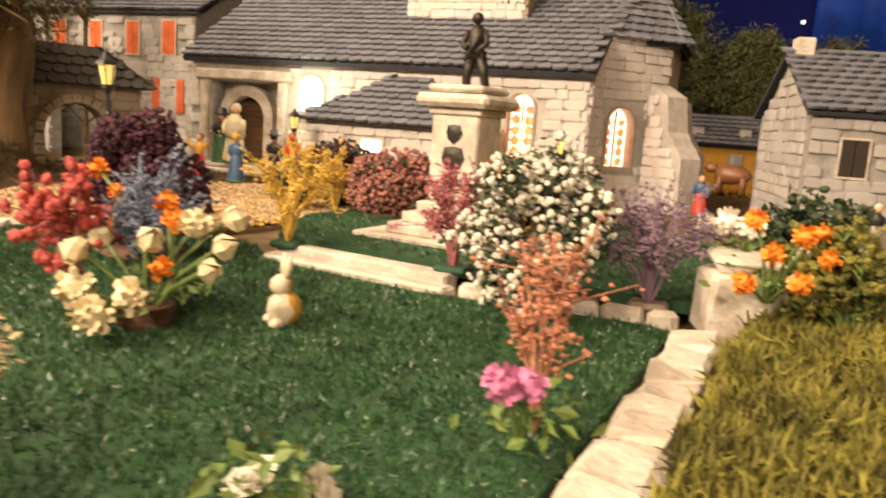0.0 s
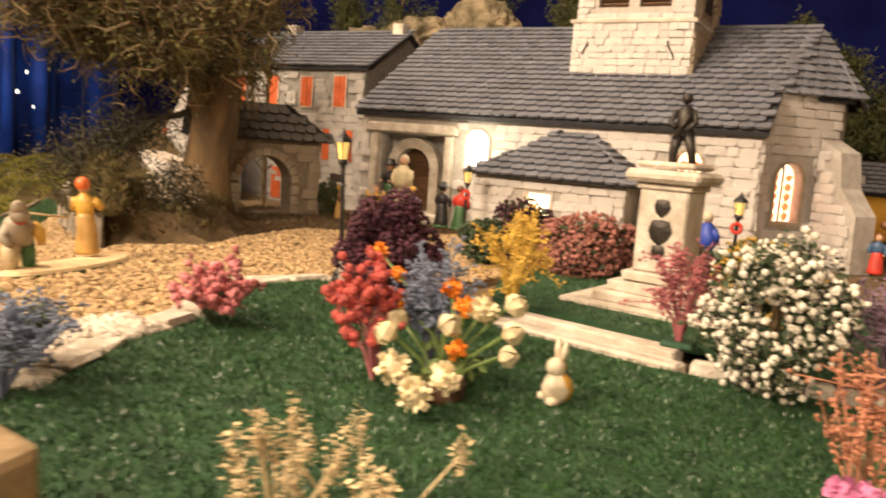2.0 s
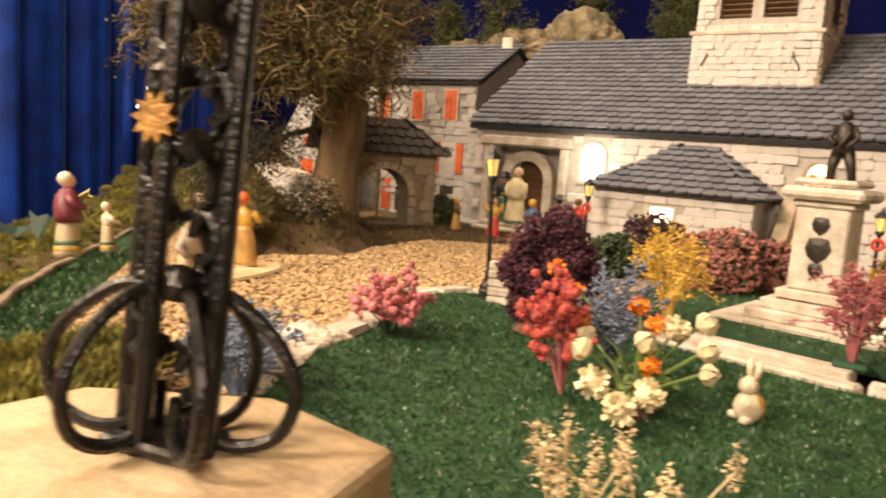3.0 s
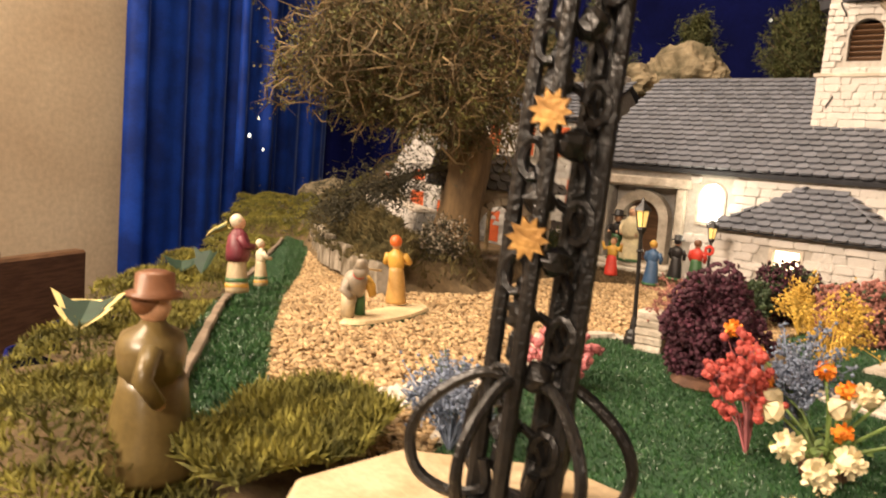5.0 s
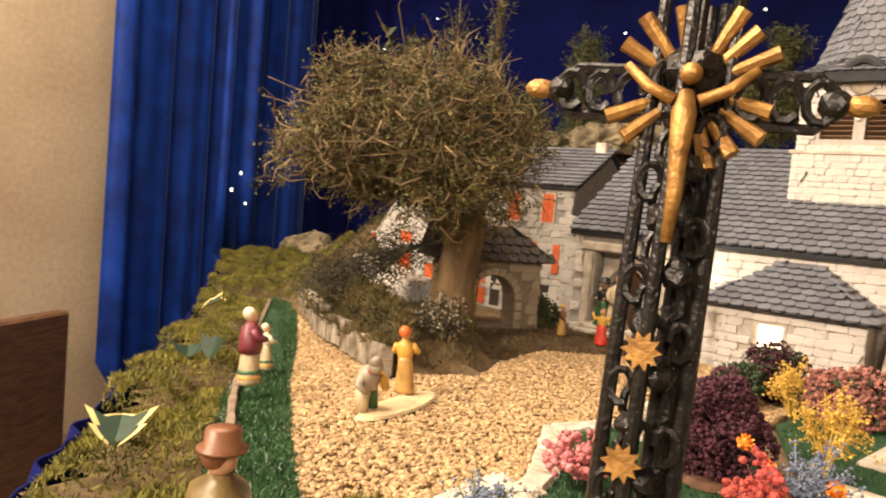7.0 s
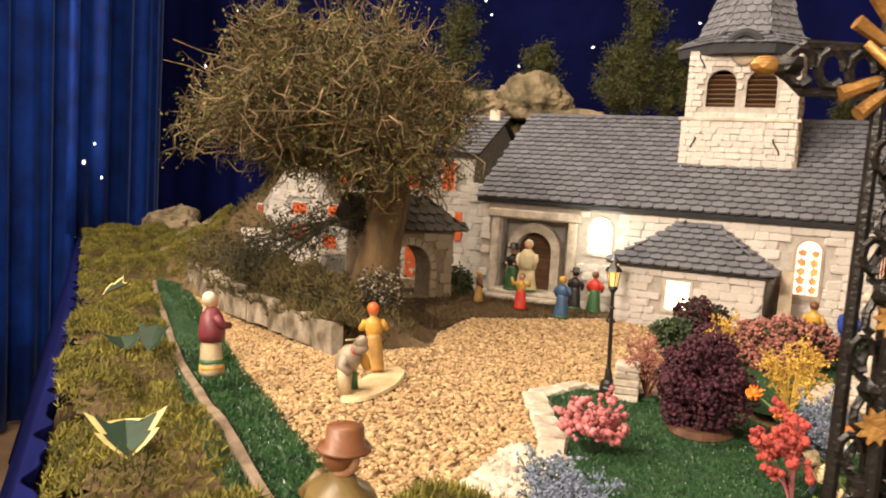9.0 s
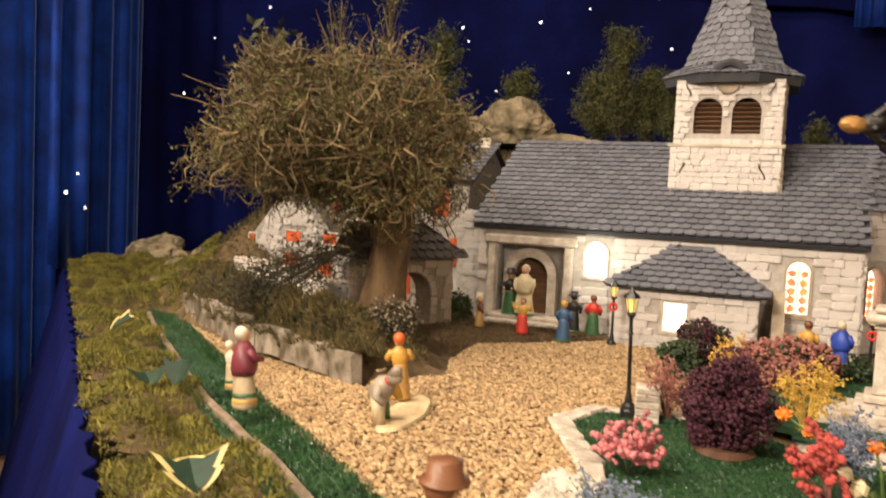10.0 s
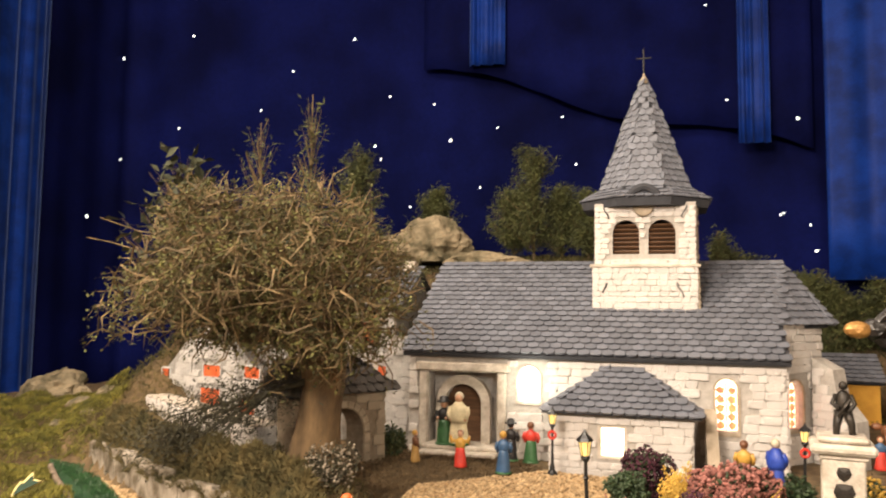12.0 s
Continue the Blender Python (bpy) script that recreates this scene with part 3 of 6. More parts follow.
MOSS = [(-0.62, -0.40), (-1.10, -0.02), (-1.36, 0.20), (-1.65, 0.42), (-2.25, 0.94), (-2.70, 1.30), (-3.28, 1.78), (-3.5, 2.1), (-2.9, 2.3), (-2.45, 1.75), (-2.3, 1.40), (-2.5, 1.45), (-2.16, 1.13), (-1.53, 0.575), (-1.33, 0.395), (-1.07, 0.18), (-0.87, 0.05), (-0.75, 0.02), (-0.62, -0.02), (-0.50, -0.12), (-0.45, -0.3)]

flat("lawn", LAWN, 0.002, M_LAWN, "dark green artificial grass mat of the front garden", "lawn", 0.008)
flat("lawn", LAWN_BACK, 0.014, M_LAWN, "green artificial grass mat round the monument", "lawn", 0.012)
flat("lawn", GRASS_STRIP, -0.005, M_LAWN, "narrow green artificial grass strip beside the gravel", "lawn", 0.01)
flat("gravel_bed", GRAVEL, -0.006, M_SAND, "sandy bed under pale gravel", "ground", 0.008)


def scatter(outline, n):
    xs, ys = [p[0] for p in outline], [p[1] for p in outline]
    pts = []
    while len(pts) < n:
        p = (rng.uniform(min(xs), max(xs)), rng.uniform(min(ys), max(ys)))
        if inside(*p, outline):
            pts.append(p)
    return np.array(pts)


def fur(name, outline, n, z, size, material, label, tilt=55, jitter=0.3, shape=BLADE):
    p = scatter(outline, n)
    h = np.array([z + dip(x, y) for x, y in p])
    s = size * rng.uniform(1 - jitter, 1 + jitter, n)
    ob = cloud(name, shape[0], shape[1], np.column_stack([p, h]), turns(n, tilt), s, material)
    return tagged(ob, label, "grass", kind="stuff")


fur("grass", LAWN, 62000, 0.001, 0.0062, M_BLADE, "short dark green artificial grass fibres", 70)
fur("grass", LAWN_BACK, 16000, 0.013, 0.006, M_BLADE, "short green artificial grass fibres by the monument", 70)
fur("grass", GRASS_STRIP, 20000, 0.003, 0.008, M_BLADE, "short green artificial grass fibres along the timber", 70)
p = scatter(GRAVEL, 27000)
s = np.column_stack([rng.uniform(0.0025, 0.0075, len(p)), rng.uniform(0.002, 0.005, len(p)), rng.uniform(0.0015, 0.0035, len(p))])
tagged(cloud("gravel", PEBBLE[0], PEBBLE[1], np.column_stack([p, rng.uniform(-0.002, 0.003, len(p)) + [dip(x, y - 0.02) for x, y in p]]), turns(len(p), 40), s, M_PEBBLE), "pale yellow gravel spread over the square", "gravel", kind="stuff")


def moss_patch(outline, n, lumps, hgt, material, label, size=0.012):
    """Cushions of moss: low mounds covered in short curled fibres."""
    c = scatter(outline, lumps)
    r = rng.uniform(0.04, 0.085, lumps)
    p = scatter(outline, n)
    d2 = ((p[:, None] - c[None]) ** 2).sum(-1) / r[None] ** 2
    h = (np.clip(1 - d2, 0, 1) ** 0.5 * (r[None] * hgt)).max(1)
    base = np.array([ground_z(x, y) for x, y in p])
    ob = cloud("moss", BLADE[0], BLADE[1], np.column_stack([p, base + h - 0.006]), turns(n, 80), size * rng.uniform(0.6, 1.5, n), material)
    return tagged(ob, label, "moss", kind="stuff")


moss_patch(MOSS, 105000, 110, 0.66, M_MOSS, "yellow-green cushions of real moss along the table edge", 0.0095)
HILLSIDE = [(-2.75, 1.75), (-2.0, 1.9), (-1.95, 2.6), (-1.4, 2.6), (-0.2, 2.6), (0.6, 2.7), (0.6, 3.5), (-2.6, 3.5)]
moss_patch(HILLSIDE, 22000, 60, 0.3, M_MOSS_DARK, "dark green moss covering the hill behind the houses", 0.02)
moss_patch(BANK, 11000, 40, 0.2, M_BANK_MOSS, "brownish moss on the raised bank under the tree", 0.013)
NEARMOSS = [(-0.77, 0.04), (-0.80, 0.10), (-0.80, 0.18), (-0.74, 0.20), (-0.68, 0.17), (-0.63, 0.08), (-0.64, -0.02), (-0.72, -0.02)]
moss_patch(NEARMOSS, 9000, 26, 0.5, M_MOSS, "yellow-green moss cushion beside the grass strip", 0.014)
WALLMOSS = [(-2.27, 1.42), (-1.72, 1.04), (-1.24, 0.775), (-1.20, 0.72), (-1.27, 0.72), (-1.74, 0.98), (-2.27, 1.37)]
moss_patch(WALLMOSS, 22000, 80, 0.95, M_BANK_MOSS, "olive moss growing over the retaining wall", 0.015)
RIGHTMOSS = [(0.015, 0.64), (-0.02, 0.2), (-0.07, -0.2), (0.8, -0.2), (1.0, 1.3), (0.35, 1.35), (0.1, 1.0)]
moss_patch(RIGHTMOSS, 60000, 90, 0.45, M_MOSS, "yellow-green moss beside the low garden wall", 0.0095)
WALLSIDE = [(0.012, 0.62), (-0.035, 0.05), (0.30, 0.05), (0.42, 0.85), (0.06, 0.85)]
moss_patch(WALLSIDE, 42000, 40, 0.5, M_MOSS, "dense yellow-green moss close beside the low wall", 0.010)
# no gravel here: brown fibres paint the tree's shadow on the forecourt
FORECOURT = [(-1.22, 0.95), (-1.2, 1.22), (-1.02, 1.39), (-0.93, 1.49), (-1.05, 1.6), (-1.42, 1.62), (-1.62, 1.5), (-1.5, 1.28), (-1.3, 1.05)]
fur("dry_moss", FORECOURT, 9000, 0.0, 0.009, M_EARTH_OR_SHADE, "short brown fibres coloured as the tree's shade before the church door", 85)

# ---- the church ----
def window_frame(parent, outline, m, material, label, depth=0.012, grow=1.12):
    cu = sum(p[0] for p in outline) / len(outline)
    cv = sum(p[1] for p in outline) / len(outline)
    inner = [(cu + (u - cu) * 1.01, cv + (v - cv) * 1.01) for u, v in outline]
    outer = [(cu + (u - cu) * (grow + 0.12), cv + (v - cv) * grow) for u, v in outline]
    return part("window_frame", sheet(outer, [inner], depth), material, parent, label, m)


def pane(parent, outline, m, material, label="", name="pane"):
    return part(name, sheet(outline, [], 0.003), material, parent, label, m)


CH_Y, CH_L, CH_R, CH_B = 1.66, -1.37, -0.315, 2.50
RIDGE_Y, RIDGE_Z, EAVE_Z = 2.08, 0.56, 0.29
church = thing("church", "pale stone model church with slate roof, tower and lit windows", "church")
door_hole = rect(-1.306, -1.098, 0.0, 0.232)
bright = arch(-1.005, 0.062, 0.155, 0.256)
stained = arch(-0.466, 0.056, 0.10, 0.24)
front_outer = rect(CH_L, CH_R, -0.01, EAVE_Z)
front = part("wall", sheet(front_outer, [door_hole, bright, stained], 0.05), M_MORTAR, church, m=pose(0, CH_Y, 0))
RETM = pose(CH_R, CH_Y, 0, 0, 0, 90)
ret_pts = [(0.0005, -0.01), (0.14, -0.01), (0.14, 0.385), (0.0005, 0.295)]
retwall = part("wall", sheet(ret_pts, [], 0.05), M_MORTAR, church, m=RETM)
ENDM = pose(CH_R, 1.795, 0, 0, 0, 48)
end_pts = rect(0, 0.20, -0.01, 0.40)
apse = arch(0.065, 0.075, 0.09, 0.228)
endwall = part("wall", sheet(end_pts, [apse], 0.05), M_MORTAR, church, m=ENDM)
sidem = pose(CH_R + 0.134, 1.945, 0, 0, 0, 90)
part("wall", sheet(rect(0, 0.27, -0.01, 0.40), [], 0.05), M_MORTAR, church, m=sidem)
part("wall", sheet(rect(0, 0.20, -0.01, 0.40), [], 0.05), M_MORTAR, church, m=pose(CH_R + 0.134, 2.215, 0, 0, 0, 132))
gable = [(0, -0.01), (0.84, -0.01), (0.84, 0.29), (0.42, 0.55), (0, 0.29)]
leftwall = part("wall", sheet(gable, [], 0.04), M_MORTAR, church, m=pose(CH_L + 0.043, CH_Y + 0.004, 0, 0, 0, 90))
part("wall", box(CH_L, CH_R + 0.05, 2.46, 2.5, -0.01, EAVE_Z), M_MORTAR, church)
stones(front, pose(0, -0.0005, 0), front_outer, [rect(-1.34, -1.07, -0.1, 0.262), arch(-1.005, 0.085, 0.14, 0.27), arch(-0.466, 0.08, 0.085, 0.255), rect(-0.93, -0.55, -0.1, 0.15)], 0.0215, 0.041, M_STONE, 420)
stones(endwall, pose(0, -0.0005, 0), end_pts, [arch(0.065, 0.10, 0.075, 0.243)], 0.021, 0.045, M_STONE, 120)
stones(retwall, pose(0, -0.0005, 0), ret_pts, [], 0.021, 0.05, M_STONE, 70)

# its roof: two slopes with a half hip at the east end
slope = math.atan2(RIDGE_Z - EAVE_Z, RIDGE_Y - CH_Y)
rise = math.hypot(RIDGE_Z - EAVE_Z, RIDGE_Y - CH_Y)
deg = math.degrees(slope)
over = 0.025
roof = part("roof", sheet([(CH_L - 0.015, -over), (CH_R + 0.01, -over), (CH_R + 0.012, 0.178), (-0.265, rise), (CH_L - 0.015, rise)], [], 0.012), M_ROOFBED, church, "dark slate roof", pose(0, CH_Y, EAVE_Z + 0.012, deg - 90, 0, 0))
part("roof", sheet([(CH_L - 0.015, -over), (CH_R + 0.03, -over), (CH_R + 0.06, rise * 0.5), (CH_R - 0.07, rise), (CH_L - 0.015, rise)], [], 0.012), M_ROOFBED, church, "", pose(0, 2.50, EAVE_Z + 0.012, 90 - deg, 0, 0))
FRONT_SLOPE = pose(0, CH_Y, EAVE_Z + 0.014, deg, 0, 0)
roof_tiles(church, FRONT_SLOPE, [(CH_L - 0.02, -over), (CH_R + 0.012, -over), (CH_R + 0.014, 0.178), (-0.265, rise + 0.004), (CH_L - 0.02, rise + 0.004)], (0.033, 0.0285), M_SLATE, 300, 0.0135)
apex = Vector((-0.265, RIDGE_Y, RIDGE_Z + 0.014))
ring = [Vector(v) for v in ((CH_R - 0.005, 1.795, 0.395), (CH_R + 0.155, 1.940, 0.398), (CH_R + 0.155, 2.22, 0.398), (CH_R - 0.005, 2.37, 0.395))]
for a, b in zip(ring, ring[1:]):
    hip = bmesh.new()
    vs = [hip.verts.new(v) for v in (a, b, apex)] + [hip.verts.new(v - Vector((0, 0, 0.02))) for v in (a, b, apex)]
    hip.faces.new(vs[:3])
    hip.faces.new(vs[5:2:-1])
    for i in range(3):
        hip.faces.new((vs[i], vs[i + 3], vs[(i + 1) % 3 + 3], vs[(i + 1) % 3]))
    part("roof_hip", hip, M_ROOFBED, church)
    hu = (b - a).normalized()
    hn = (b - a).cross(apex - a).normalized()
    hv = hn.cross(hu)
    hm = Matrix(((hu.x, hv.x, hn.x, a.x), (hu.y, hv.y, hn.y, a.y), (hu.z, hv.z, hn.z, a.z), (0, 0, 0, 1)))
    cl = hm.inverted() @ apex
    roof_tiles(church, hm, [(-0.015, -0.018), ((b - a).length + 0.015, -0.018), (cl.x, cl.y + 0.01)], (0.033, 0.0285), M_SLATE, 80, 0.0135)
part("ridge", tube([(CH_L - 0.015, RIDGE_Y, RIDGE_Z + 0.012), (-0.265, RIDGE_Y, RIDGE_Z + 0.012)], 0.008, 8)[0], M_SLATE, church)
part("gutter", box(CH_L - 0.012, CH_R + 0.008, CH_Y - 0.018, CH_Y - 0.006, EAVE_Z - 0.006, EAVE_Z + 0.003, 0.002), M_ROOFBED, church)

# buttresses of the east wall
for bx, by, bz, h, w in ((-0.215, 1.885, -42, 0.29, 0.06), (-0.185, 2.20, 42, 0.29, 0.06)):
    bt = part("buttress", sheet([(0, -0.01), (0.13, -0.01), (0.125, h * 0.42), (0.075, h * 0.62), (0.06, h * 0.9), (0, h)], [], w), M_MORTAR, church, "pale stepped buttress", pose(bx, by, 0, 0, 0, bz))
    stones(bt, pose(0, -0.0005, 0), [(0.002, 0), (0.122, 0), (0.118, h * 0.42), (0.07, h * 0.6), (0.055, h * 0.9), (0.002, h * 0.97)], [], 0.024, 0.035, M_STONE, 60)

# windows with light behind them
pane(church, bright, pose(0, CH_Y + 0.03, 0), M_GLOW_HOT, "brilliantly lit window pane")
window_frame(church, bright, pose(0, CH_Y - 0.005, 0), M_PLASTER, "pale stone window surround")


def stained_glass(parent, outline, m, w, v0, v1, seed):
    pane(parent, outline, m @ pose(0, 0.006, 0), M_GLOW_CREAM, "backlit cream glass")
    r = np.random.default_rng(seed)
    cu = outline[0][0] + w / 2
    for k in range(5):
        for sx in (-0.26, 0.26):
            z = v0 + (v1 - v0 - 0.02) * (k + 0.5) / 5
            q = (v1 - v0) * 0.092
            pts = [(cu + sx * w + q * r.uniform(0.7, 1.1) * math.cos(a + 0.5), z + q * r.uniform(0.7, 1.1) * math.sin(a + 0.5)) for a in (0, 1.26, 2.5, 3.8, 5.0)]
            part("pane", sheet(pts, [], 0.003), M_GLOW_RED, parent, "red stained glass pane", m @ pose(0, 0.001, 0))
    part("mullion", box(cu - 0.0012, cu + 0.0012, -0.002, 0.004, v0, v1 - 0.004), M_BLACK_PLASTIC, parent, "", m)


stained_glass(church, stained, pose(0, CH_Y + 0.018, 0), 0.056, 0.10, 0.24, 1)
window_frame(church, stained, pose(0, CH_Y - 0.005, 0), M_STONE_BROWN_OR_SHADE, "brown stone window surround")
stained_glass(church, apse, ENDM @ pose(0, 0.018, 0), 0.075, 0.09, 0.225, 2)
window_frame(church, apse, ENDM @ pose(0, -0.005, 0), M_STONE_BROWN_OR_SHADE, "brown stone window surround")

# the porch: a recess with pillars, lintel, arch and steps
part("porch_back", box(-1.306, -1.098, CH_Y + 0.055, CH_Y + 0.065, 0, 0.235), M_STONE_GREY, church)
for x in (-1.322, -1.084):
    part("pillar", box(x - 0.013, x + 0.013, CH_Y - 0.016, CH_Y + 0.01, 0.012, 0.236, 0.004), M_PLASTER, church)
part("lintel", box(-1.345, -1.06, CH_Y - 0.022, CH_Y + 0.01, 0.236, 0.262, 0.004), M_PLASTER, church, "white plaster lintel")
arch_o, arch_i = arch(-1.205, 0.165, 0.02, 0.225, 14), arch(-1.205, 0.112, 0.02, 0.197, 14)
part("door_arch", sheet(arch_o, [[(u, max(v, 0.0205)) for u, v in arch_i]], 0.03), M_PLASTER, church, "white round-headed door arch", pose(0, CH_Y + 0.008, 0))
part("door", sheet(arch(-1.205, 0.112, 0.022, 0.196, 14), [], 0.008), M_WOOD, church, "dark wooden door in shadow", pose(0, CH_Y + 0.046, 0))
for k, (d, z0, z1) in enumerate(((0.085, 0.0, 0.012), (0.05, 0.012, 0.024))):
    part("step", box(-1.315, -1.085, CH_Y - d, CH_Y + 0.05, z0, z1, 0.003), M_PLASTER, church)

# the tower
TX0, TX1, TY0, TY1 = -0.838, -0.527, 1.84, 2.13
tower = part("tower", box(TX0, TX1, TY0, TY1, 0.30, 0.556), M_MORTAR, church, "square stone bell tower")
w1, w2 = arch(-0.737, 0.080, 0.594, 0.70), arch(-0.630, 0.080, 0.594, 0.70)
BX0, BX1 = TX0 + 0.007, TX1 - 0.004
belfry = part("belfry", sheet(rect(BX0, BX1, 0.56, 0.752), [w1, w2], 0.03), M_MORTAR, church, "", pose(0, TY0 + 0.004, 0))
part("belfry", box(BX0, BX1, TY0 + 0.075, TY1, 0.56, 0.752), M_DARK, church)
for x0, x1 in ((BX0, BX0 + 0.012), (BX1 - 0.012, BX1)):
    part("belfry", box(x0, x1, TY0 + 0.0345, TY0 + 0.0745, 0.56, 0.752), M_MORTAR, church)
# east belfry face: its shade is put into the brown mortar and stones
BE = pose(BX1 + 0.0005, TY0 + 0.034, 0, 0, 0, 90)
eb = part("belfry", sheet(rect(0, TY1 - TY0 - 0.036, 0.56, 0.752), [], 0.003), M_MORTAR_BROWN_OR_SHADE, church, "", BE @ pose(0, -0.001, 0))
part("louvre_window", box(BX1 + 0.001, BX1 + 0.004, TY0 + 0.10, TY0 + 0.19, 0.60, 0.69), M_DARK, church)
stones(tower, pose(0, TY0 - 0.0005, 0), rect(TX0, TX1, 0.39, 0.554), [], 0.0185, 0.030, M_STONE, 140)
# east tower face turned from the lamp, shade painted with browner stones
stones(tower, pose(TX1 + 0.0005, TY0, 0, 0, 0, 90), rect(0, 0.29, 0.40, 0.554), [], 0.0185, 0.04, M_STONE_BROWN_OR_SHADE, 60)
stones(belfry, pose(0, -0.0005, 0), rect(BX0, BX1, 0.56, 0.75), [arch(-0.737, 0.084, 0.585, 0.703), arch(-0.630, 0.084, 0.585, 0.703)], 0.0165, 0.024, M_STONE, 200)
stones(eb, pose(0, -0.0005, 0), rect(0, TY1 - TY0 - 0.036, 0.56, 0.752), [rect(0.06, 0.165, 0.59, 0.70)], 0.017, 0.03, M_STONE_BROWN_OR_SHADE, 60)
part("string_course", box(TX0 - 0.008, TX1 + 0.008, TY0 - 0.010, TY1 + 0.008, 0.553, 0.563, 0.002), M_PLASTER, church, "projecting stone band")
for x0, x1 in ((-0.778, -0.696), (-0.671, -0.589)):
    for k in range(7):
        z = 0.602 + 0.0135 * k
        part("louvre", box(x0 + 0.002, x1 - 0.002, -0.006, 0.006, -0.0018, 0.0018), M_WOOD, church, "", pose(0, TY0 + 0.022, z, -35, 0, 0))
for x, z, s in ((-0.80, 0.49, 1), (-0.578, 0.485, -1.5), (-0.795, 0.722, -1.2), (-0.565, 0.722, 1.2)):
    pts = [(x + s * 0.006 * math.sin(3.6 * (k / 8 - 0.5)), TY0 - 0.007, z + 0.022 * abs(s) * (k / 8 - 0.5) * 1.4) for k in range(9)]
    part("wall_anchor", tube(pts, 0.0022, 6)[0], M_BLACK_PLASTIC, church, "black iron S-shaped wall anchor")
bm, _ = lathe([(0.031, 0), (0.033, 0.004), (0.030, 0.008), (0.0285, 0.006)], 24)
clock = part("clock", bm, M_STONE_BROWN_OR_SHADE, church, "round pale clock face", pose(-0.684, TY0 - 0.004, 0.742, 90, 0, 0))
part("clock_hand", box(-0.001, 0.001, 0, 0.02, 0.0075, 0.0085), M_BLACK_PLASTIC, clock, "", pose(0, 0, 0, 0, 0, -25))
part("clock_hand", box(-0.001, 0.001, 0, 0.014, 0.0075, 0.0085), M_BLACK_PLASTIC, clock, "", pose(0, 0, 0, 0, 0, 60))
# spire: a flared skirt of slates and a tall eight-sided cone
SX, SY = (TX0 + TX1) / 2, (TY0 + TY1) / 2
bm = bmesh.new()
# the lowest band is deepened and left dark to paint the eave's shadow
rings = []
for hw, hd, z in ((0.190, 0.180, 0.740), (0.196, 0.185, 0.764), (0.137, 0.130, 0.806), (0.122, 0.116, 0.845), (0.076, 0.073, 0.985), (0.010, 0.010, 1.168)):
    ring = []
    for i in range(8):
        a = math.radians(22.5 + 45 * i)
        sq = max(abs(math.cos(a)), abs(math.sin(a)))
        mix = 1.0 if z < 0.78 else 0.55 if z < 0.82 else 0.25
        ring.append(bm.verts.new((SX + hw * math.cos(a) * (mix / sq + (1 - mix) * 1.05), SY + hd * math.sin(a) * (mix / sq + (1 - mix) * 1.05), z)))
    rings.append(ring)
for q, r in zip(rings, rings[1:]):
    for i in range(8):
        bm.faces.new((q[i], q[(i + 1) % 8], r[(i + 1) % 8], r[i]))
bm.faces.new(rings[0][::-1])
bm.faces.new(rings[-1])
corners = [[v.co.copy() for v in r] for r in rings]
spire = part("spire", bm, M_ROOFBED, church, "tall tapering slate spire")
for level, (lo, hi, tw, tl) in enumerate(((1, 2, 0.028, 0.021), (2, 3, 0.027, 0.0225), (3, 4, 0.026, 0.0225), (4, 5, 0.024, 0.0225))):
    for i in range(8):
        p0, p1, q0, q1 = corners[lo][i], corners[lo][(i + 1) % 8], corners[hi][i], corners[hi][(i + 1) % 8]
        ux = (p1 - p0).normalized()
        nn = (p1 - p0).cross((q0 + q1) / 2 - p0).normalized()
        if nn.dot(p0 - Vector((SX, SY, p0.z))) < 0:
            continue
        uy = nn.cross(ux)
        fm = Matrix(((ux.x, uy.x, nn.x, p0.x), (ux.y, uy.y, nn.y, p0.y), (ux.z, uy.z, nn.z, p0.z), (0, 0, 0, 1)))
        iv = fm.inverted()
        loop = [(iv @ p).xy for p in (p0, p1, q1, q0)]
        roof_tiles(spire, fm, [tuple(v) for v in loop], (tw, tl), M_SLATE, 300, 0.0095)
# hood takes the dark bed colour in place of its shade
bm, _ = tube([(SX - 0.045 + 0.09 * k / 12, 1.84 - 0.03, 0.762 + 0.034 * math.sin(math.pi * k / 12) ** 0.7) for k in range(13)], 0.012, 8)
part("clock_hood", bm, M_ROOFBED, church, "curved slate hood over the clock, coloured dark for shade")
fin = part("finial", lathe([(0.004, 1.15), (0.012, 1.168), (0.012, 1.18), (0.004, 1.19), (0.003, 1.20)], 10, at=(SX, SY, 0))[0], M_STONE_BROWN_OR_SHADE, church, "weathered finial")
bm, _ = tube([(SX, SY, 1.20), (SX, SY, 1.285)], 0.0022, 6)
tube([(SX - 0.024, SY, 1.252), (SX + 0.024, SY, 1.252)], 0.0022, 6, bm)
part("spire_cross", bm, M_BLACK, church, "small black iron cross")

# the sacristy against the south wall
ax0, ax1, ay = -0.922, -0.556, 1.50
annex_out = rect(ax0, ax1, -0.01, 0.15)
awin = rect(-0.787, -0.729, 0.043, 0.117)
alcove = arch(-0.885, 0.03, 0.03, 0.10)
annex = part("wall", sheet(annex_out, [awin], 0.03), M_MORTAR, church, m=pose(0, ay, 0))
stones(annex, pose(0, -0.0005, 0), annex_out, [rect(-0.80, -0.718, 0.033, 0.127)], 0.0195, 0.043, M_STONE, 140)
part("wall", box(ax0, ax0 + 0.03, ay + 0.0305, CH_Y - 0.005, -0.01, 0.15), M_MORTAR, church)
part("wall", box(ax1 - 0.03, ax1, ay + 0.0305, CH_Y - 0.005, -0.01, 0.15), M_MORTAR, church)
pane(church, awin, pose(0, ay + 0.02, 0), M_GLOW, "lit window pane")
window_frame(church, awin, pose(0, ay - 0.004, 0), M_PLASTER, "pale window surround", grow=1.18)
